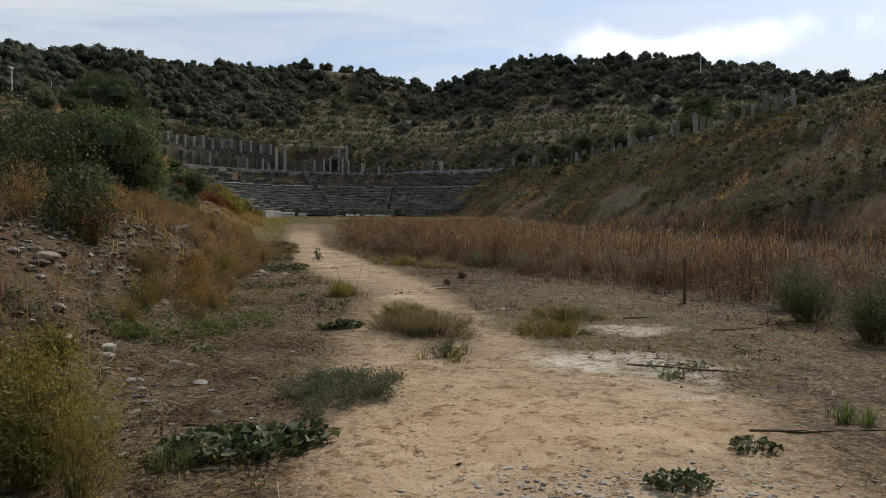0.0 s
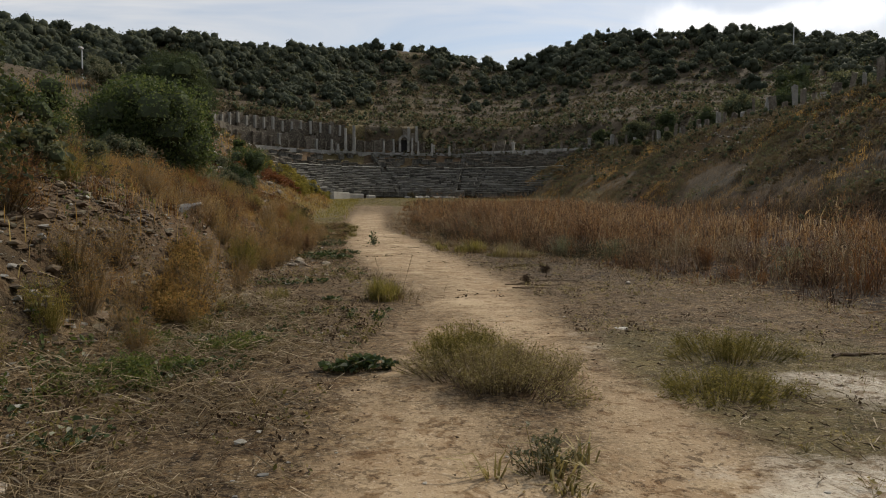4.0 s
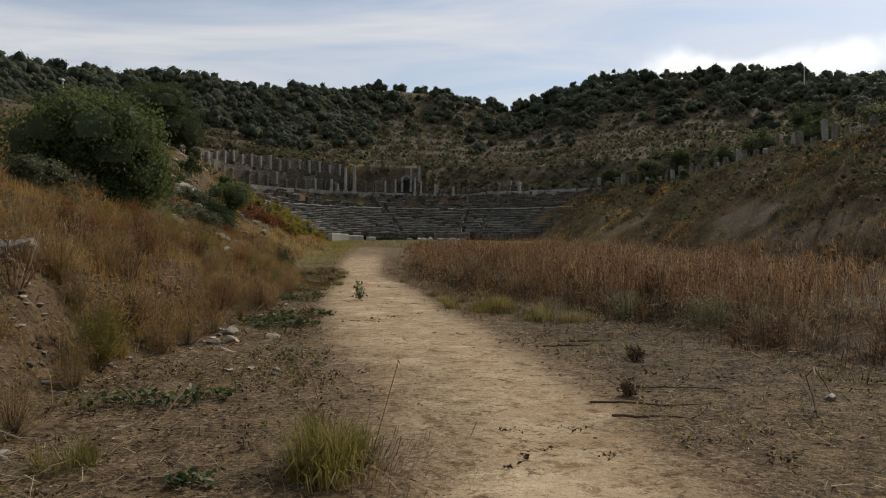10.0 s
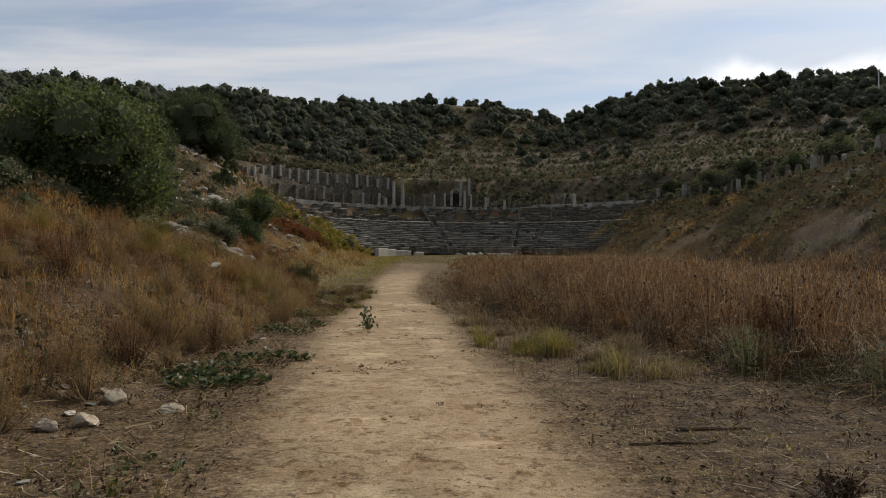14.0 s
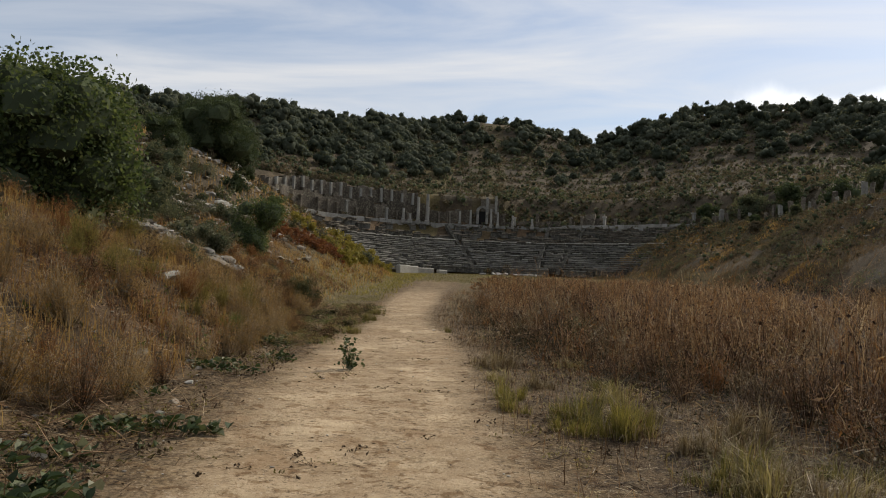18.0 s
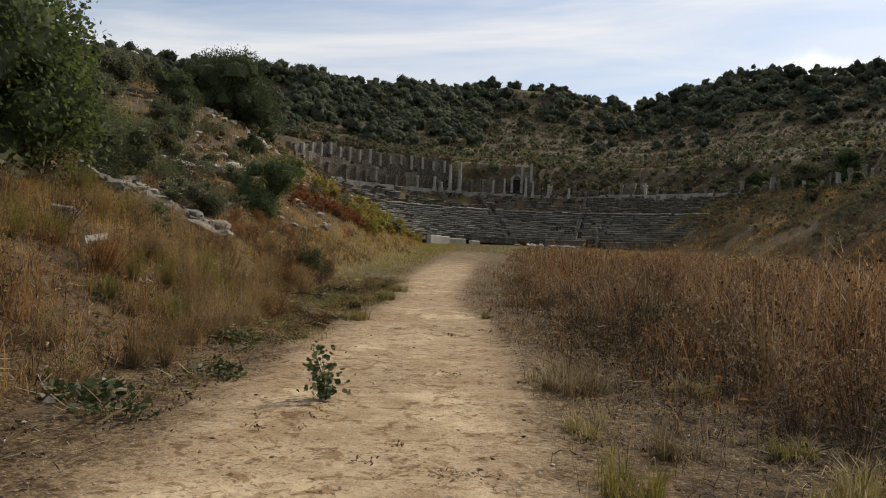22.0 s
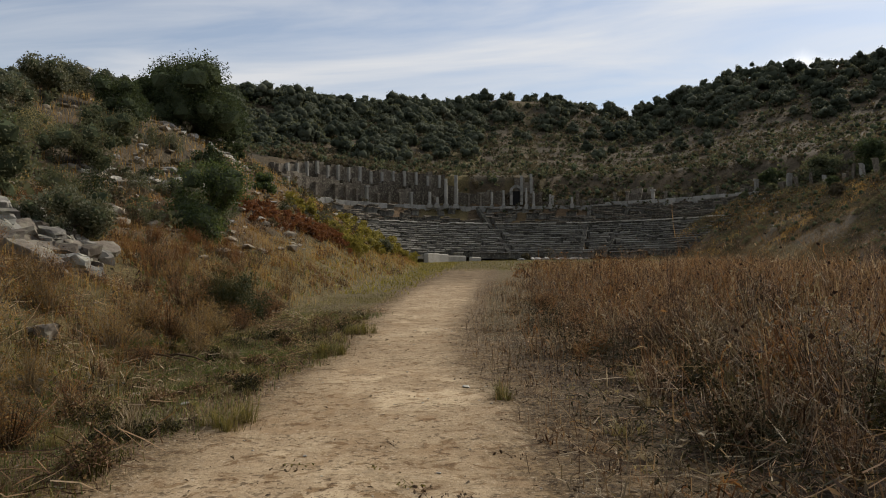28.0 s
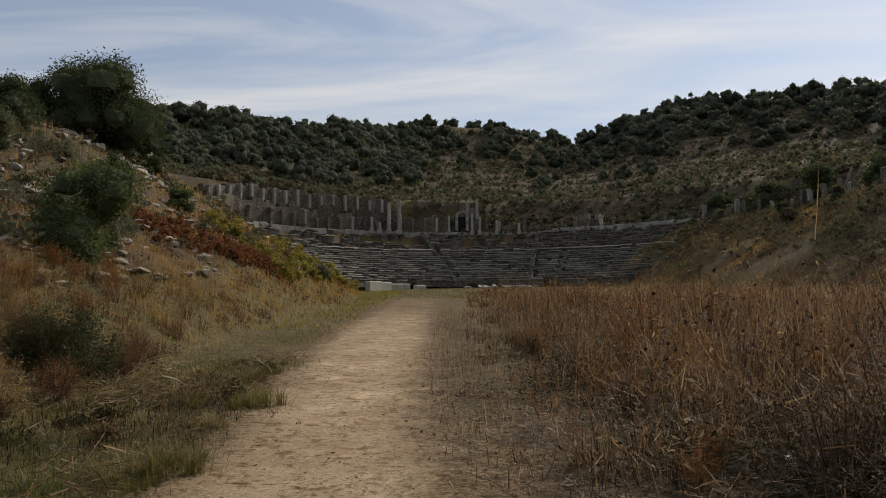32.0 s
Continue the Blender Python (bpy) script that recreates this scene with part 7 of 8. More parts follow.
for k, (x, y, w, h) in enumerate(((-3.15, 14.6, 1.0, 0.75), (-3.45, 15.4, 0.8, 0.6), (-2.6, 12.3, 0.9, 0.5), (-2.95, 12.9, 0.6, 0.45))):
    bushy_weed(x, y, w, h, 3800, GOLD_GRASS, "feathery orange-gold weed at the foot of the rubble", 1480 + k, 0.03, 150, group="orange-gold weeds by the rubble")
rng_verge = np.random.default_rng(1500)
for k in range(70):
    y = rng_verge.uniform(35.5, 51)
    x = float(path_edges(y)[0]) - 0.25 - abs(rng_verge.normal(0, 1.5))
    m = k % 5
    if m < 3:
        grass_tuft(x, y, rng_verge.uniform(0.3, 0.9), rng_verge.uniform(0.12, 0.32), 300, (OLIVE_GRASS, STRAW_LEAF, PALE_STRAW)[m], ("olive grass tuft on the verge", "straw-green sprawling grass tuft on the verge", "bleached sprawling grass tuft on the verge")[m], 1510 + k, 0.95, 0.008, group="tufts on the verge")
    else:
        bushy_weed(x, y, rng_verge.uniform(0.4, 1.0), rng_verge.uniform(0.10, 0.26), 700, UNDERGROWTH if m == 3 else DRY_WEED, ("dark withered low weed on the verge", "dry brown low weed on the verge")[m - 3], 1510 + k, 0.03, 60, group="low weeds on the verge")
stick_on_ground(-5.2, 41.65, -3.7, 41.12, 0.02, "long dark branch lying in green grass", 220, 1, 0.2)
bushy_weed(-6.28, 47.45, 1.35, 1.15, 7000, BRAMBLE_LEAF, "dark olive twiggy bush at the foot of the bank", 227, 0.034, 260, "bush")
bushy_weed(-6.7, 47.9, 0.9, 0.8, 3000, UNDERGROWTH, "dark withered twiggy bush at the foot of the bank", 228, 0.034, 150, "bush")
grass_tuft(0.14, 39.3, 0.34, 0.27, 260, OLIVE_GRASS, "small dry grass tuft at the path's edge", 221, 0.6, 0.005, 6)
stone_at(-0.30, 40.1, 0.085, "flat pale stone lying on the path", 222, PALE_STONE, 2, 0.2, 0.3)
grass_tuft(-2.65, 43.0, 0.8, 0.34, 700, OLIVE_GRASS, "yellow-green grass tuft at the path's edge", 223, 0.8)
grass_tuft(-2.3, 38.1, 0.8, 0.3, 600, OLIVE_GRASS, "yellow-green grass tuft at the path's edge", 224, 0.8, 0.006, 8)
grass_tuft(-2.9, 46.0, 0.9, 0.3, 600, OLIVE_GRASS, "olive grass tuft at the path's edge", 225, 0.8)
grass_tuft(-3.4, 39.6, 0.8, 0.25, 500, GREEN_GRASS, "short green grass tuft beside the path", 226, 0.8)
stone_at(1.95, 44.7, 0.17, "rounded brown stone among dry weeds", 227, MARBLE)
stone_at(2.25, 43.15, 0.09, "white scrap among dry weeds", 228, PAPER, 2, 0.2, 0.4)
stone_at(2.3, 40.9, 0.06, "white scrap among dry weeds", 229, PAPER, 2, 0.2, 0.4)
slab_at(-6.1, 35.0, 1.3, 0.5, 0.16, -38, 6, "long pale slab lying on the grassy bank", 230, MARBLE, 0.04)
slab_at(-7.9, 37.0, 0.9, 0.4, 0.15, -30, 8, "pale slab lying on the grassy bank", 231, MARBLE, 0.0)
slab_at(-5.6, 40.0, 0.8, 0.4, 0.14, -20, 6, "pale slab lying on the grassy bank", 232, WALL_STONE, -0.06)


def rock_ledge():
    """The broken outcrop of pale courses across the left bank."""
    rng = np.random.default_rng(240)
    # thin broken beds step down the bank towards the path, each of cracked flat blocks
    number = 0
    for bed in range(15):
        along, end = -6.9 - 0.15 * bed, -12.9 - 0.1 * bed
        while along > end:
            length = rng.uniform(0.22, 0.5) if rng.random() < 0.6 else rng.uniform(0.5, 1.1)
            f = (-6.9 - along) / 6.2
            if rng.random() < 0.85:
                x, y = along - length / 2, 42.6 + 2.5 * f + 0.28 * bed + rng.normal() * 0.22
                s = Soup()
                v, t = BALL2
                v = np.clip(v * 1.7, -1, 1)
                for _ in range(6):
                    n = rng.normal(size=3) * np.array([1, 1, 0.35])
                    n /= np.linalg.norm(n)
                    v = v - np.outer(np.maximum(v @ n - rng.uniform(0.75, 1.1), 0), n)
                v = (v + rng.normal(size=v.shape) * 0.11) * np.array([length * 0.5, rng.uniform(0.16, 0.38), rng.uniform(0.08, 0.22)])
                ob = thing("outcrop_block", s.add(v, None, t), (WALL_STONE, DARK_STONE, SEAT_STONE, WALL_STONE, DARK_STONE)[number % 5], "cracked grey bed of the rock outcrop on the bank", "rock", "blocks of the outcrop")
                ob.matrix_basis = pose(x, y, ground_at(x, y) + rng.uniform(0.02, 0.30), rng.normal() * 9, rng.normal() * 9 + 12, -22 + rng.normal() * 22)
                number += 1
            along -= length + rng.uniform(0.02, 0.14)
    for k in range(40):
        f = rng.random()
        x, y = -26.9 + 5.8 * f + rng.normal() * 0.7, 82.0 + 2.5 * f + rng.normal() * 0.8
        stone_at(x, y, rng.uniform(0.25, 0.75), "grey rock below the evergreen tree", 360 + k, (MARBLE, PALE_STONE, MARBLE)[k % 3], group="pale rocks below the tree", name="boulder")
    for k in range(60):
        x, y = rng.uniform(-24, -12), rng.uniform(58, 100)
        if x > left_foot(y) - 5:
            continue
        stone_at(x, y, rng.uniform(0.15, 0.5), "grey rock on the dry slope", 420 + k, PALE_STONE if k % 4 == 0 else MARBLE, group="pale rocks on the slope", name="boulder")
    for k in range(64):
        x, y = rng.uniform(-19.5, -14.5), rng.uniform(61, 70)
        stone_at(x, y, rng.uniform(0.18, 0.62), "grey rock in the spill of rubble on the bank", 2420 + k, (MARBLE, PALE_STONE, SEAT_STONE)[k % 3], levels=2, group="rubble spilling down the bank", name="boulder")


rock_ledge()

# shrubs along the left bank
SHRUBS = [
    # x, y, width, height, kind
    (-14.2, 49.5, 3.6, 2.5, 3), (-12.6, 45.8, 2.4, 1.4, 4), (-16.5, 45.0, 4.2, 2.8, 3), (-17.5, 53.0, 3.8, 2.4, 0), (-19.0, 61.5, 4.0, 2.2, 3), (-16.0, 58.0, 2.8, 1.4, 4), (-21.5, 68.0, 4.0, 2.2, 3), (-20.0, 56.0, 3.6, 2.0, 2), (-23.5, 62.0, 4.0, 2.2, 2), (-24.5, 74.0, 4.0, 2.8, 1),
    (-12.0, 50.4, 2.6, 1.3, 2), (-15.5, 64.0, 2.4, 1.4, 2), (-9.3, 25.5, 1.8, 1.0, 3), (-13.5, 31.0, 3.4, 2.2, 0), (-11.0, 33.0, 2.4, 1.3, 2), (-17.0, 79.0, 2.0, 1.3, 0), (-7.9, 40.3, 1.2, 0.7, 3),
    (-19.0, 75.0, 2.4, 1.6, 1), (-28.5, 83.0, 4.5, 2.8, 1), (-30.0, 78.0, 4.6, 3.0, 2), (-29.0, 88.0, 4.0, 2.6, 1), (-33.0, 92.0, 4.6, 3.0, 1), (-27.0, 70.0, 3.6, 2.4, 2), (-11.5, 92.0, 2.4, 1.2, 2), (-22.6, 87.5, 2.2, 1.4, 1),
    (-4.8, 11.6, 2.2, 1.9, 4), (-4.2, 10.3, 1.3, 0.9, 4), (-6.2, 13.6, 2.8, 2.2, 4), (-8.0, 16.5, 2.6, 1.9, 4), (-5.3, 14.4, 1.4, 0.8, 3), (-7.5, 11.0, 2.6, 2.5, 4), (-11.5, 20.5, 3.2, 2.0, 0), (-9.5, 15.0, 2.6, 2.2, 4),
]
for k, (x, y, w, h, kind) in enumerate(SHRUBS):
    tree("shrub", ("dark green leafy shrub on the rubble bank", "dense evergreen shrub on the slope", "grey-green shrub on the slope", "olive-green shrub on the rubble bank", "sprawling bramble with green and withered brown leaves")[kind], (x, y), w, h,
         (FIG_LEAF, OAK_LEAF, GREY_LEAF, OLIVE_LEAF, BRAMBLE_LEAF)[kind], int(880 * w * min(h, 2.5) ** 0.5), 0.075 if kind == 4 else 0.11 if y < 70 else 0.15, 500 + k, 0.05, 14, 0.03, 0.6, category="shrub", group="shrubs on the bank", core=kind != 4, shell=0.25 if kind == 4 else 0.5)


rng_shrub = np.random.default_rng(1200)
for k in range(34):
    y = rng_shrub.uniform(40, 78)
    x = float(left_foot(y)) - rng_shrub.uniform(5.0, 15.0)
    w = rng_shrub.uniform(1.0, 2.6)
    kind = int(rng_shrub.integers(0, 4))
    tree("shrub", ("olive-green twiggy shrub on the rubble bank", "yellow-green shrub on the rubble bank", "brown-green shrub on the rubble bank", "grey-green shrub on the rubble bank")[kind], (x, y), w, w * rng_shrub.uniform(0.45, 0.75),
         (OLIVE_LEAF, STRAW_LEAF, BRAMBLE_LEAF, GREY_LEAF)[kind], int(900 * w), 0.085, 1210 + k, 0.03, 14, 0.03, 0.5, category="shrub", group="shrubs on the bank", core=False, shell=0.2)


def red_patch():
    """Sumac turned red across the bank, with yellowing bushes beyond it."""
    rng = np.random.default_rng(260)
    for k in range(64):
        f = 0.72 * rng.random()
        x, y = -15.4 + 5.4 * f + rng.normal() * 0.6, 68.5 + 13.0 * f + rng.normal() * 1.8
        w = rng.uniform(1.1, 2.2)
        tree("sumac_shrub", "low shrub with red autumn leaves on the slope", (x, y), w, w * 0.36, RED_LEAF, 420, 0.12, 600 + k, 0.02, 6, 0.03, 0.5, category="shrub", group="red shrubs on the slope", core=False, shell=0.1)
    for k in range(64):
        f = rng.random()
        y = 78.0 + 36.0 * f
        x = float(left_foot(y)) - 0.3 - (1 - f) * rng.uniform(2, 9) - f * rng.uniform(0, 4)
        w = rng.uniform(1.2, 2.4)
        tree("yellowing_shrub", "yellow-green shrub along the edge of the slope", (x, y), w, w * 0.6, YELLOW_LEAF if k % 5 else YELLOW_WEED, 420, 0.2, 640 + k, 0.03, 6, 0.03, 0.6, category="shrub", group="yellow shrubs on the slope", core=False, shell=0.2)


red_patch()

# bushes along the arcade on the right and by the seats
for k, (x, y, w, h, kind) in enumerate(((50.0, 136.0, 6.5, 4.8, 1), (46.0, 144.0, 6.0, 4.4, 2), (53.0, 128.0, 6.5, 5.0, 1), (55.0, 118.0, 7.0, 5.0, 2), (41.5, 151.5, 4.5, 3.2, 1), (57.0, 108.0, 7.0, 5.4, 1), (60.0, 98.0, 7.0, 5.2, 2), (39.0, 145.5, 2.4, 1.6, 2), (43.0, 133.0, 2.6, 1.8, 1), (44.5, 122.0, 2.8, 2.0, 2),
                                        (36.0, 149.0, 2.2, 1.4, 2), (41.0, 127.0, 3.0, 1.6, 0), (82.0, 151.0, 9.0, 6.5, 1), (64.0, 88.0, 6.0, 4.2, 1), (5.0, 146.6, 3.2, 2.0, 4), (8.0, 147.3, 2.2, 1.2, 4), (1.2, 144.8, 2.6, 1.2, 4))):
    tree("bush", ("brown-green bush on the buried slope", "rounded evergreen bush above the arcade", "dusty olive bush above the arcade", "", "dry ochre bush at the foot of the seats")[kind], (x, y), w, h,
         (SCRUB_LEAF, OAK_LEAF, OLIVE_LEAF, OLIVE_LEAF, SCRUB_LEAF)[kind], int(420 * w), 0.36 if kind != 4 else 0.2, 700 + k, 0.08, 12, 0.03, 0.6, category="bush", group="bushes along the arcade", core=kind != 4)


def pole(x, y, top, r, label, lamp=False):
    z = ground_at(x, y)
    ob = empty("pole", label, "pole", (x, y, z), "poles on the hillside")
    part("shaft", Soup().add(*tube([(0, 0, -0.4), (0, 0, (top - z) * 0.5), (0, 0, top - z)], [r, r * 0.85, r * 0.7], 8)), GALVANISED, ob, smooth=True)
    part("cap", Soup().add(*block((-r * 1.2, -r * 1.2, top - z), (r * 1.2, r * 1.2, top - z + 0.12))), GALVANISED, ob)
    if lamp:
        part("lamp_head", Soup().add(*block((-0.15, -0.7, top - z + 0.02), (0.15, 0.2, top - z + 0.2))), GALVANISED, ob)


pole(-38.85, 93.6, 20.6, 0.11, "grey lamp pole on the hillside above the bank", True)
pole(-37.0, 101.0, 20.4, 0.06, "thin grey pole on the hillside")
pole(110.5, 203.5, 53.0, 0.2, "grey pole among the trees of the far hill", True)

# ---------------------------------------------------------------- litter, pebbles, short grass


def build_litter():
    rng = np.random.default_rng(70)

    def off_path(x, y):
        lo, hi = path_edges(y)
        return 1 - smooth_step(-0.5, 0.25, x - lo) * smooth_step(-0.5, 0.25, hi - x)

    # dry straw lying flat
    s = Soup()
    x, y = scatter(rng, 70000, -5.5, 8.5, 1.5, 52, lambda x, y: off_path(x, y) * (0.3 + 0.7 * smooth_step(-0.4, 0.4, wobble(x, y, 1.3, 8.0))) * np.where(y < 26, 1, 0.8) * (x < weed_edge(y) + 1.5) * (x > left_foot(y) - 2.2))
    n = len(x)
    a, length = rng.uniform(0, 6.28, n), rng.uniform(0.04, 0.22, n)
    c = np.stack([x, y, height(x, y)], -1)
    d = np.stack([np.cos(a), np.sin(a), rng.normal(0, 0.12, n)], -1) * length[:, None] / 2
    w = np.stack([-np.sin(a), np.cos(a), rng.normal(0, 0.3, n)], -1) * rng.uniform(0.0016, 0.0042, n)[:, None]
    lift = np.array([0, 0, 1.0]) * rng.uniform(0.004, 0.03, n)[:, None]
    v = np.stack([c - d - w + lift, c - d + w + lift, c + d + w * 0.6 + lift, c + d - w * 0.6 + lift], 1).reshape(-1, 3)
    s.add(v, np.arange(n)[:, None] * 4 + np.array([[0, 1, 2, 3]]))
    thing("straw_litter", s, PALE_STRAW, "dry straw scattered over the bare ground", "litter", kind="stuff")

    # dark fallen leaves and crumbs of plants
    s = Soup()
    x, y = scatter(rng, 90000, -5.5, 8.5, 1.5, 52, lambda x, y: (0.04 + 0.96 * off_path(x, y)) * (0.2 + 0.8 * smooth_step(-0.2, 0.5, wobble(x, y, 1.6, 3.0))) * (x < weed_edge(y) + 1.0) * (x > left_foot(y) - 2.5) * np.where((x > 1.5) & (y < 17), 0.35, 1.0))
    n = len(x)
    s.add(*leaves(np.stack([x, y, height(x, y) + 0.012], -1), rng.uniform(0.014, 0.058, n), rng, 0.5, 0.6, 0.8))
    thing("leaf_litter", s, TWIG, "dark dry leaf litter on the ground", "litter", kind="stuff")

    # broken twigs and dead stems strewn over the bare ground
    s = Soup()
    x, y = scatter(rng, 34000, -5.5, 8.5, 2, 40, lambda x, y: off_path(x, y) * (0.12 + 0.88 * smooth_step(-0.3, 0.4, wobble(x, y, 1.1, 5.5))) * (x < weed_edge(y) + 0.8) * (x > left_foot(y) - 1.2))
    s.add(*tangle(rng, x, y, 0.003, 0.035, rng.uniform(0.04, 0.24, len(x)), 0.0032))
    thing("twig_litter", s, TWIG, "broken dark twigs strewn over the bare ground", "litter", kind="stuff")

    # pebbles and clods
    def pebbles(n, keep, lo, hi, mat, name, label, box):
        x, y = scatter(rng, n, *box, keep)
        m = len(x)
        size = lo + (hi - lo) * rng.random(m) ** 4
        stones = []
        for _ in range(7):
            r0, t0 = rock(rng, 1.0, 1, 0.5, 0.8)
            stones.append(r0)
        v = np.array(stones)[rng.integers(0, 7, m)] * np.stack([size, size, size * rng.uniform(0.5, 1.0, m)], -1)[:, None]
        a = rng.uniform(0, 6.28, m)
        ca, sa = np.cos(a)[:, None], np.sin(a)[:, None]
        v = np.stack([v[..., 0] * ca - v[..., 1] * sa, v[..., 0] * sa + v[..., 1] * ca, v[..., 2]], -1) + np.stack([x, y, height(x, y) + size * 0.15], -1)[:, None]
        sp = Soup().add(v.reshape(-1, 3), None, (np.arange(m)[:, None, None] * 12 + t0[None]).reshape(-1, 3))
        thing(name, sp, mat, label, "stones", kind="stuff")

    rubble = lambda x, y: smooth_step(-0.9, 0.3, left_foot(y) - x + 0.5) * (0.25 + 0.75 * smooth_step(-0.3, 0.4, wobble(x, y, 1.2, 6.0))) * np.interp(y, [2, 14, 26, 50], [1, 0.8, 0.35, 0.2])
    pebbles(6500, rubble, 0.008, 0.085, MARBLE, "rubble", "broken grey stones over the foot of the bank", (-7.5, -1.6, 2, 50))
    pebbles(1500, rubble, 0.010, 0.08, TAN_STONE, "pale_rubble", "pale broken stones over the foot of the bank", (-7.5, -1.6, 2, 50))
    pebbles(5200, lambda x, y: np.exp(-(((x - 1.2) / 1.2) ** 2 + ((y - 2.9) / 0.4) ** 2)), 0.005, 0.03, PALE_STONE, "gravel", "loose gravel on the clay", (-0.6, 3.2, 2.4, 3.8))
    pebbles(5200, lambda x, y: (x < left_foot(y) - 3) * (0.1 + 0.9 * smooth_step(-0.1, 0.5, wobble(x, y, 0.5, 3.0))), 0.06, 0.55, TAN_STONE, "slope_rubble", "broken grey stones over the upper slope", (-27, -9, 46, 98))
    # scree of broken stone on the bank beside the start
    pebbles(3200, lambda x, y: (x < left_foot(y) - 0.1) * (x > left_foot(y) - 4.5) * (0.15 + 0.85 * smooth_step(-0.2, 0.4, wobble(x, y, 0.8, 2.7))), 0.015, 0.10, MARBLE, "scree", "grey broken stones spilling down the bank", (-7.5, -2.4, 4, 24))
    pebbles(7000, lambda x, y: (x < left_foot(y) - 0.3) * (x > left_foot(y) - 3.4) * (0.1 + 0.9 * smooth_step(-0.2, 0.4, wobble(x, y, 0.7, 4.7))), 0.03, 0.17, EARTH, "bank_rubble", "dark earthy clods and stones set in the cut bank", (-7.0, -2.8, 5, 22))
    # rows of broken seats showing through the buried right side
    def rows(x, y):
        d = axis_distance(x, y)
        return (d > 27) * (d < 42) * (np.abs(np.mod(d + 0.5 * wobble(x, y, 0.12, 2.0), 1.6) - 0.8) < 0.17) * (0.05 + 0.95 * smooth_step(0.0, 0.4, wobble(x, y, 0.13, 7.0))) * ((y < MID_Y) | (np.degrees(np.arctan2(x - MID_X, np.maximum(y - MID_Y, 1e-3))) > 40))

    pebbles(26000, rows, 0.10, 0.42, MARBLE, "seat_rubble", "broken grey seat stones in rows along the buried slope", (31, 49, 55, 150))
    # trodden crumbs, clustered along the edges of the path
    pebbles(5200, lambda x, y: smooth_step(0.1, 0.6, wobble(x, y, 1.4, 3.0)) * (0.25 + 0.75 * np.maximum(smooth_step(0.9, 0.0, x - path_edges(y)[0]), smooth_step(0.9, 0.0, path_edges(y)[1] - x))), 0.005, 0.026, TWIG, "crumbs", "dark crumbs of litter trodden into the path", (-3.5, 4, 3, 50))
    # flat flakes of pale stone over the near rubble
    pebbles(1800, lambda x, y: (x < path_edges(y)[0] - 0.2) * np.interp(y, [3, 8, 13], [1, 0.8, 0.25]) * (0.2 + 0.8 * smooth_step(-0.2, 0.4, wobble(x, y, 1.7, 6.6))), 0.012, 0.07, MARBLE, "stone_flakes", "flat pale flakes of stone over the rubble", (-6.0, -0.4, 3, 19))
    pebbles(3600, lambda x, y: 0.5 + 0 * x, 0.004, 0.03, PALE_STONE, "pebbles", "small pebbles scattered over the path", (-3.5, 5, 2, 50))
    pebbles(2600, lambda x, y: 0.25 + 0.75 * smooth_step(-0.2, 0.5, wobble(x, y, 1.9, 9.0)), 0.003, 0.014, TWIG, "clods", "dark crumbs of earth on the path", (-3.5, 5, 2, 50))


build_litter()


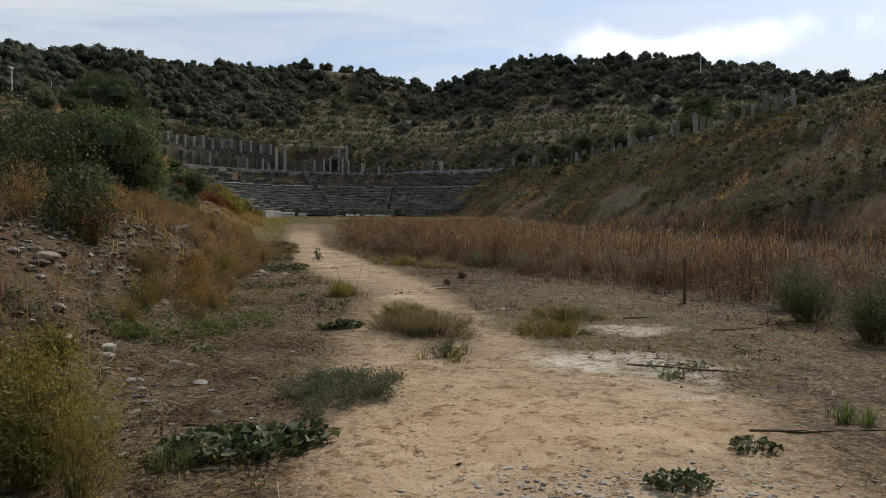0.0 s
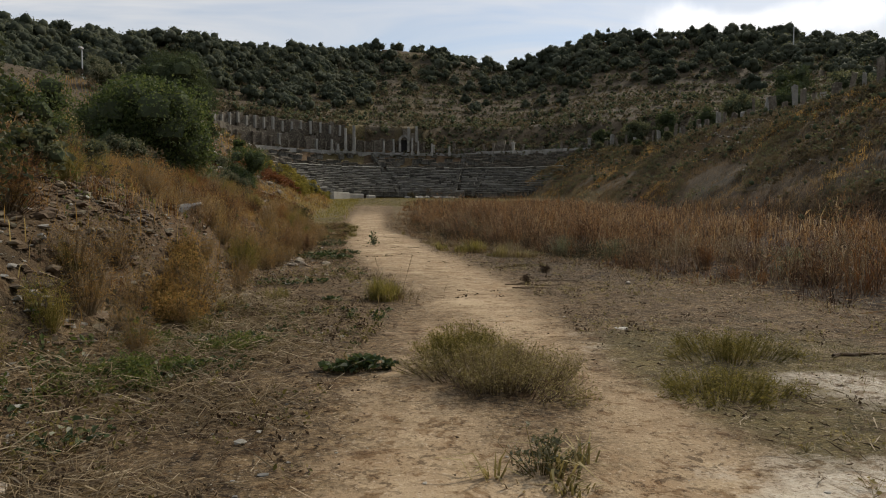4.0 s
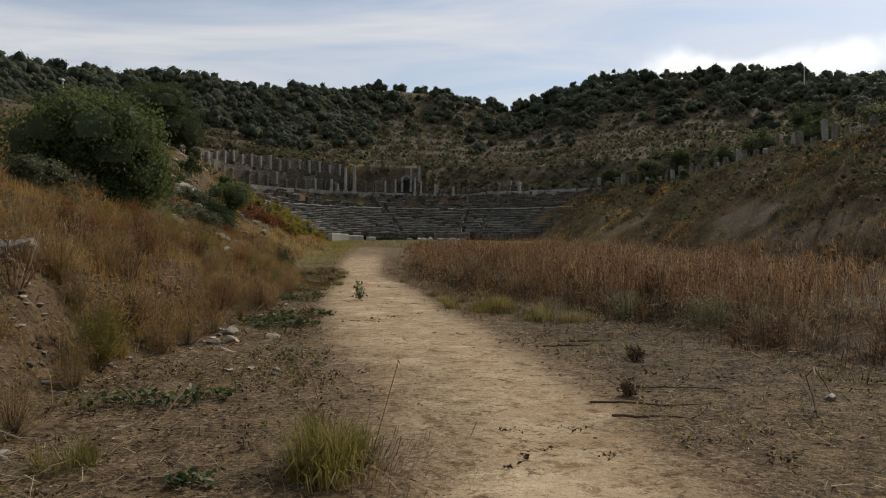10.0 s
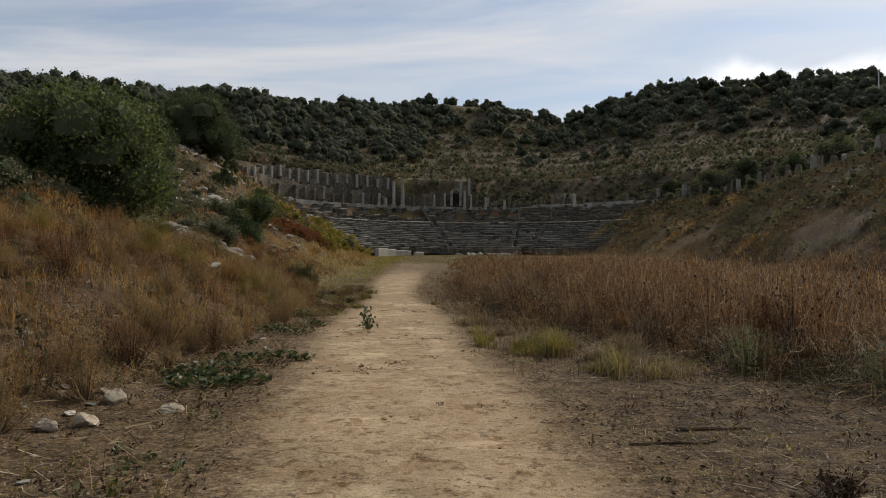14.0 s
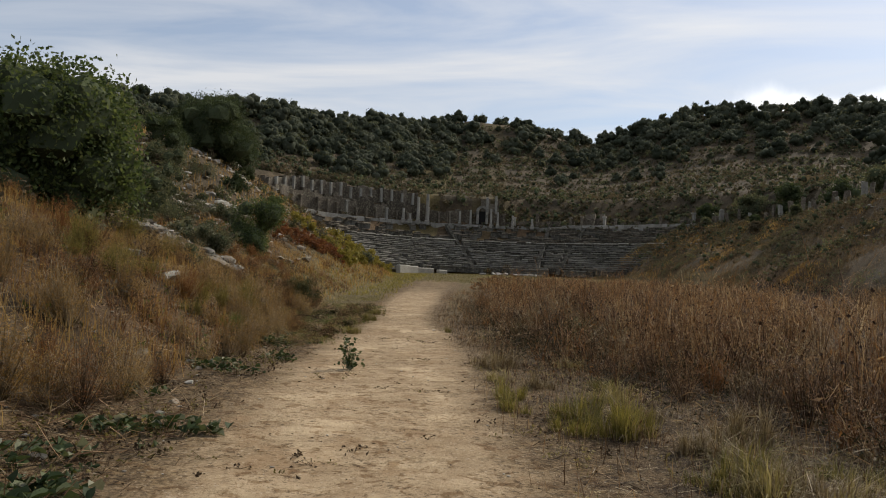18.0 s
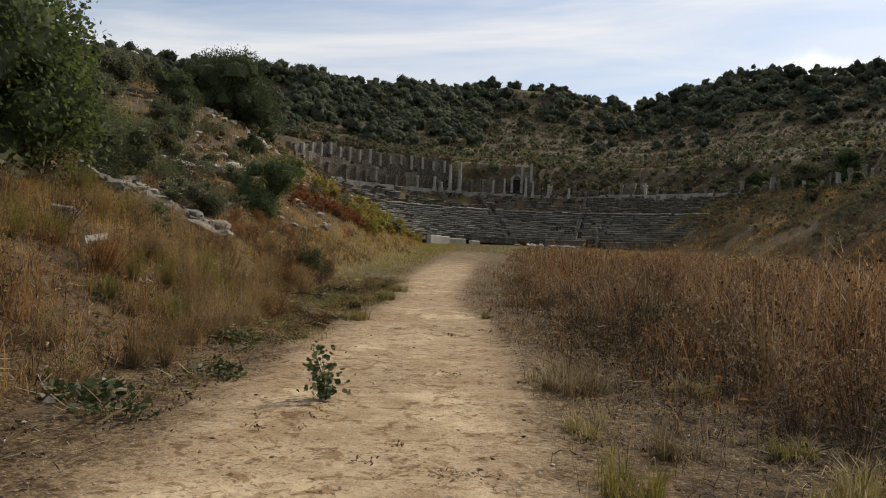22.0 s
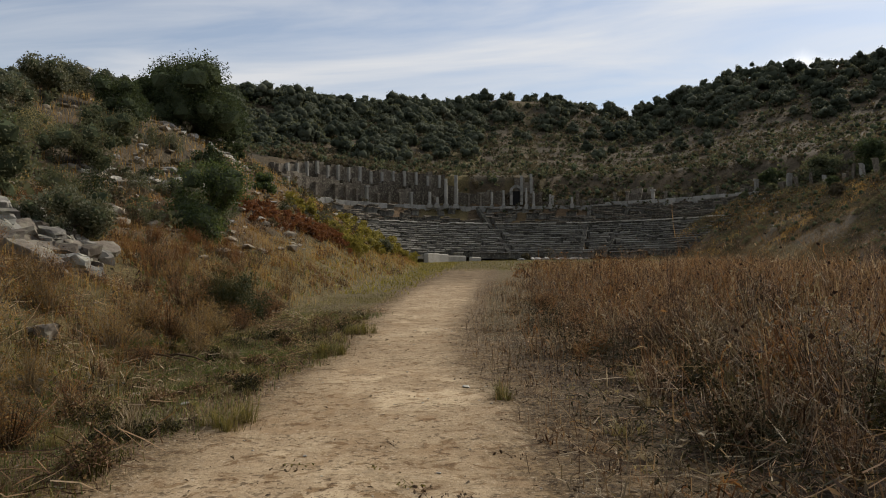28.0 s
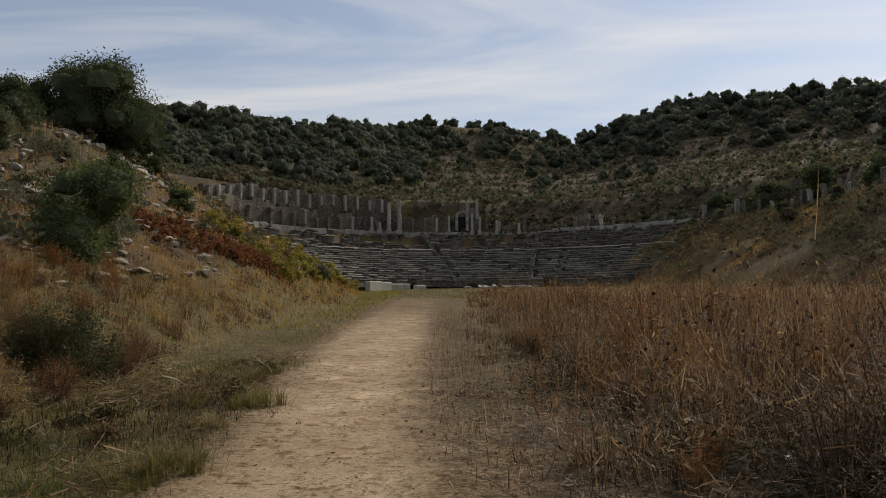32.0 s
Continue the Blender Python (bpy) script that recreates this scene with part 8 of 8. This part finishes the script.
def build_short_grass():
    rng = np.random.default_rng(71)

    def verge(n, box, keep, tall, wide, mat, label):
        x, y = scatter(rng, n, *box, keep)
        m = len(x)
        s = Soup().add(*blades(np.stack([x, y, height(x, y) - 0.01], -1), tall * rng.uniform(0.3, 1.2, m), rng.uniform(0.6, 1.3, m) * wide, np.clip(np.abs(rng.normal(0.75, 0.45, m)), 0, 1.4), rng.uniform(0, 6.28, m)))
        thing("short_grass", s, mat, label, "grass", kind="stuff")

    left = lambda x, y: smooth_step(-0.3, 0.7, path_edges(y)[0] - x - 0.1 + 0.3 * wobble(x, y, 1.5, 2.0)) * smooth_step(31, 38, y) * (x > left_foot(y) - 2.5)
    verge(40000, (-9, -1.5, 32, 60), lambda x, y: left(x, y) * (0.15 + 0.85 * smooth_step(-0.2, 0.4, wobble(x, y, 0.9, 6.0))), 0.13, 0.007, OLIVE_GRASS, "short olive grass along the path")
    verge(34000, (-8, -1.5, 36, 52), lambda x, y: left(x, y) * smooth_step(-0.2, 0.4, wobble(x, y, 0.7, 4.0)), 0.14, 0.007, GREEN_GRASS, "short green grass beside the path")
    turf = lambda x, y: smooth_step(-0.15, 0.5, path_edges(y)[0] - x + 0.25 * wobble(x, y, 1.5, 2.0)) * (x > left_foot(y) - 1.2) * smooth_step(33, 37, y)
    verge(48000, (-6.8, -1.8, 34, 48), lambda x, y: turf(x, y) * (0.08 + 0.92 * smooth_step(-0.1, 0.4, wobble(x, y, 1.0, 3.0))), 0.11, 0.006, OLIVE_GRASS, "dense short olive turf beside the path")
    verge(26000, (-6.8, -1.8, 34, 48), lambda x, y: turf(x, y) * (0.04 + 0.96 * smooth_step(0.0, 0.4, wobble(x, y, 0.8, 4.0))), 0.12, 0.006, GREEN_GRASS, "dense short green turf beside the path")
    verge(30000, (-6.8, -1.8, 34, 50), lambda x, y: turf(x, y) * (0.1 + 0.9 * smooth_step(-0.2, 0.4, wobble(x, y, 1.3, 7.0))), 0.13, 0.006, DRY_WEED, "short dead brown grass beside the path")
    verge(15000, (-6.8, -1.8, 33, 50), lambda x, y: turf(x, y) * smooth_step(0.0, 0.4, wobble(x, y, 0.8, 12.0)), 0.16, 0.010, UNDERGROWTH, "dark withered grass beside the path")
    verge(12000, (-14, 0, 60, 130), lambda x, y: smooth_step(-0.4, 1.0, path_edges(y)[0] - x) * (x > left_foot(y) - 2.5), 0.2, 0.045, YELLOW_LEAF, "yellow-green grass along the far path")
    verge(11000, (-10, 20, 92, 144), lambda x, y: 1.0 * (axis_distance(x, y) < 22), 0.16, 0.05, OLIVE_GRASS, "short yellow-green grass of the arena")
    # sparse low grass over the bare ground right of the path
    right = lambda x, y: smooth_step(0.0, 0.8, x - path_edges(y)[1]) * (x < weed_edge(y) + 0.5) * (0.15 + 0.85 * smooth_step(-0.1, 0.5, wobble(x, y, 1.1, 1.0)))
    verge(26000, (0, 8, 5, 34), right, 0.10, 0.004, OLIVE_GRASS, "sparse short grass beside the path")
    verge(18000, (-3, 8, 24, 70), lambda x, y: smooth_step(-0.2, 0.5, x - path_edges(y)[1]) * (1 - smooth_step(0.6, 2.0, x - weed_edge(y))), 0.26, 0.006, DRY_WEED, "low dry grass along the weeds")
    verge(3000, (-3, 8, 24, 60), lambda x, y: smooth_step(0, 0.6, x - path_edges(y)[1]) * (1 - smooth_step(0.8, 2.6, x - weed_edge(y))), 0.22, 0.005, PALE_STRAW, "low bleached grass along the weeds")


build_short_grass()


def build_sprigs():
    """Small withered and green weeds dotted over the littered ground on both sides."""
    rng = np.random.default_rng(72)

    def sprigs(n, box, keep, mat, tall, leaf, label, per=9):
        x, y = scatter(rng, n, *box, keep)
        m = len(x)
        k = np.repeat(np.arange(m), per)
        q = len(k)
        spread = rng.uniform(0.03, 0.14, m)[k]
        a, r = rng.uniform(0, 6.28, q), np.sqrt(rng.random(q)) * spread
        px, py = x[k] + np.cos(a) * r, y[k] + np.sin(a) * r
        h = rng.random(q) * (tall * rng.uniform(0.3, 1.2, m))[k]
        s = Soup().add(*leaves(np.stack([px, py, height(px, py) + 0.01 + h], -1), rng.uniform(0.5, 1.4, q) * leaf, rng, 0.55))
        b0 = np.stack([x[k], y[k], height(x[k], y[k])], -1)
        some = rng.random(q) < 0.35
        s.add(*sticks(b0[some], np.stack([px, py, height(px, py) + 0.02 + h], -1)[some], np.full(some.sum(), 0.002), np.full(some.sum(), 0.001)))
        thing("ground_weeds", s, mat, label, "weeds", kind="stuff")

    left = lambda x, y: (x < path_edges(y)[0] - 0.1) * (x > left_foot(y) - 1.5) * (0.1 + 0.9 * smooth_step(-0.1, 0.5, wobble(x, y, 1.0, 3.3)))
    sprigs(3000, (-5, 0, 3, 40), left, TWIG, 0.12, 0.035, "withered brown weeds on the littered ground")
    sprigs(2600, (-5, 0, 3, 40), left, OLIVE_GRASS, 0.12, 0.035, "small olive weeds on the littered ground")
    sprigs(1500, (-5, 0, 4, 46), lambda x, y: left(x, y) * smooth_step(0.1, 0.6, wobble(x, y, 0.8, 7.7)), DOCK_LEAF, 0.09, 0.06, "small green broadleaf weeds on the littered ground")
    right = lambda x, y: (x > path_edges(y)[1] + 0.1) * (x < weed_edge(y) + 0.6) * (0.1 + 0.9 * smooth_step(-0.1, 0.5, wobble(x, y, 1.2, 5.3)))
    sprigs(1200, (0, 8, 4, 46), right, TWIG, 0.10, 0.035, "withered brown weeds beside the path")
    sprigs(2200, (0, 8, 5, 40), right, STRAW_LEAF, 0.09, 0.03, "small olive weeds beside the path")
    trod = lambda x, y: (x > path_edges(y)[0]) * (x < path_edges(y)[1]) * smooth_step(0.15, 0.6, wobble(x, y, 1.5, 7.3))
    sprigs(620, (-3, 3, 12, 48), trod, TWIG, 0.025, 0.03, "flattened dry remains of weeds on the path", 12)
    sprigs(260, (-3, 3, 14, 48), trod, OLIVE_GRASS, 0.03, 0.022, "flattened olive weeds on the path", 10)
    bank = lambda x, y: off_outcrop(x, y) * (x < left_foot(y)) * (0.15 + 0.85 * smooth_step(-0.3, 0.4, wobble(x, y, 0.8, 2.1)))
    sprigs(2200, (-12, -2, 5, 60), bank, SCRUB_LEAF, 0.4, 0.07, "brown and olive weeds on the rubble bank", 14)
    sprigs(1500, (-12, -2, 5, 60), bank, GREEN_GRASS, 0.3, 0.06, "green weeds on the rubble bank", 12)


build_sprigs()
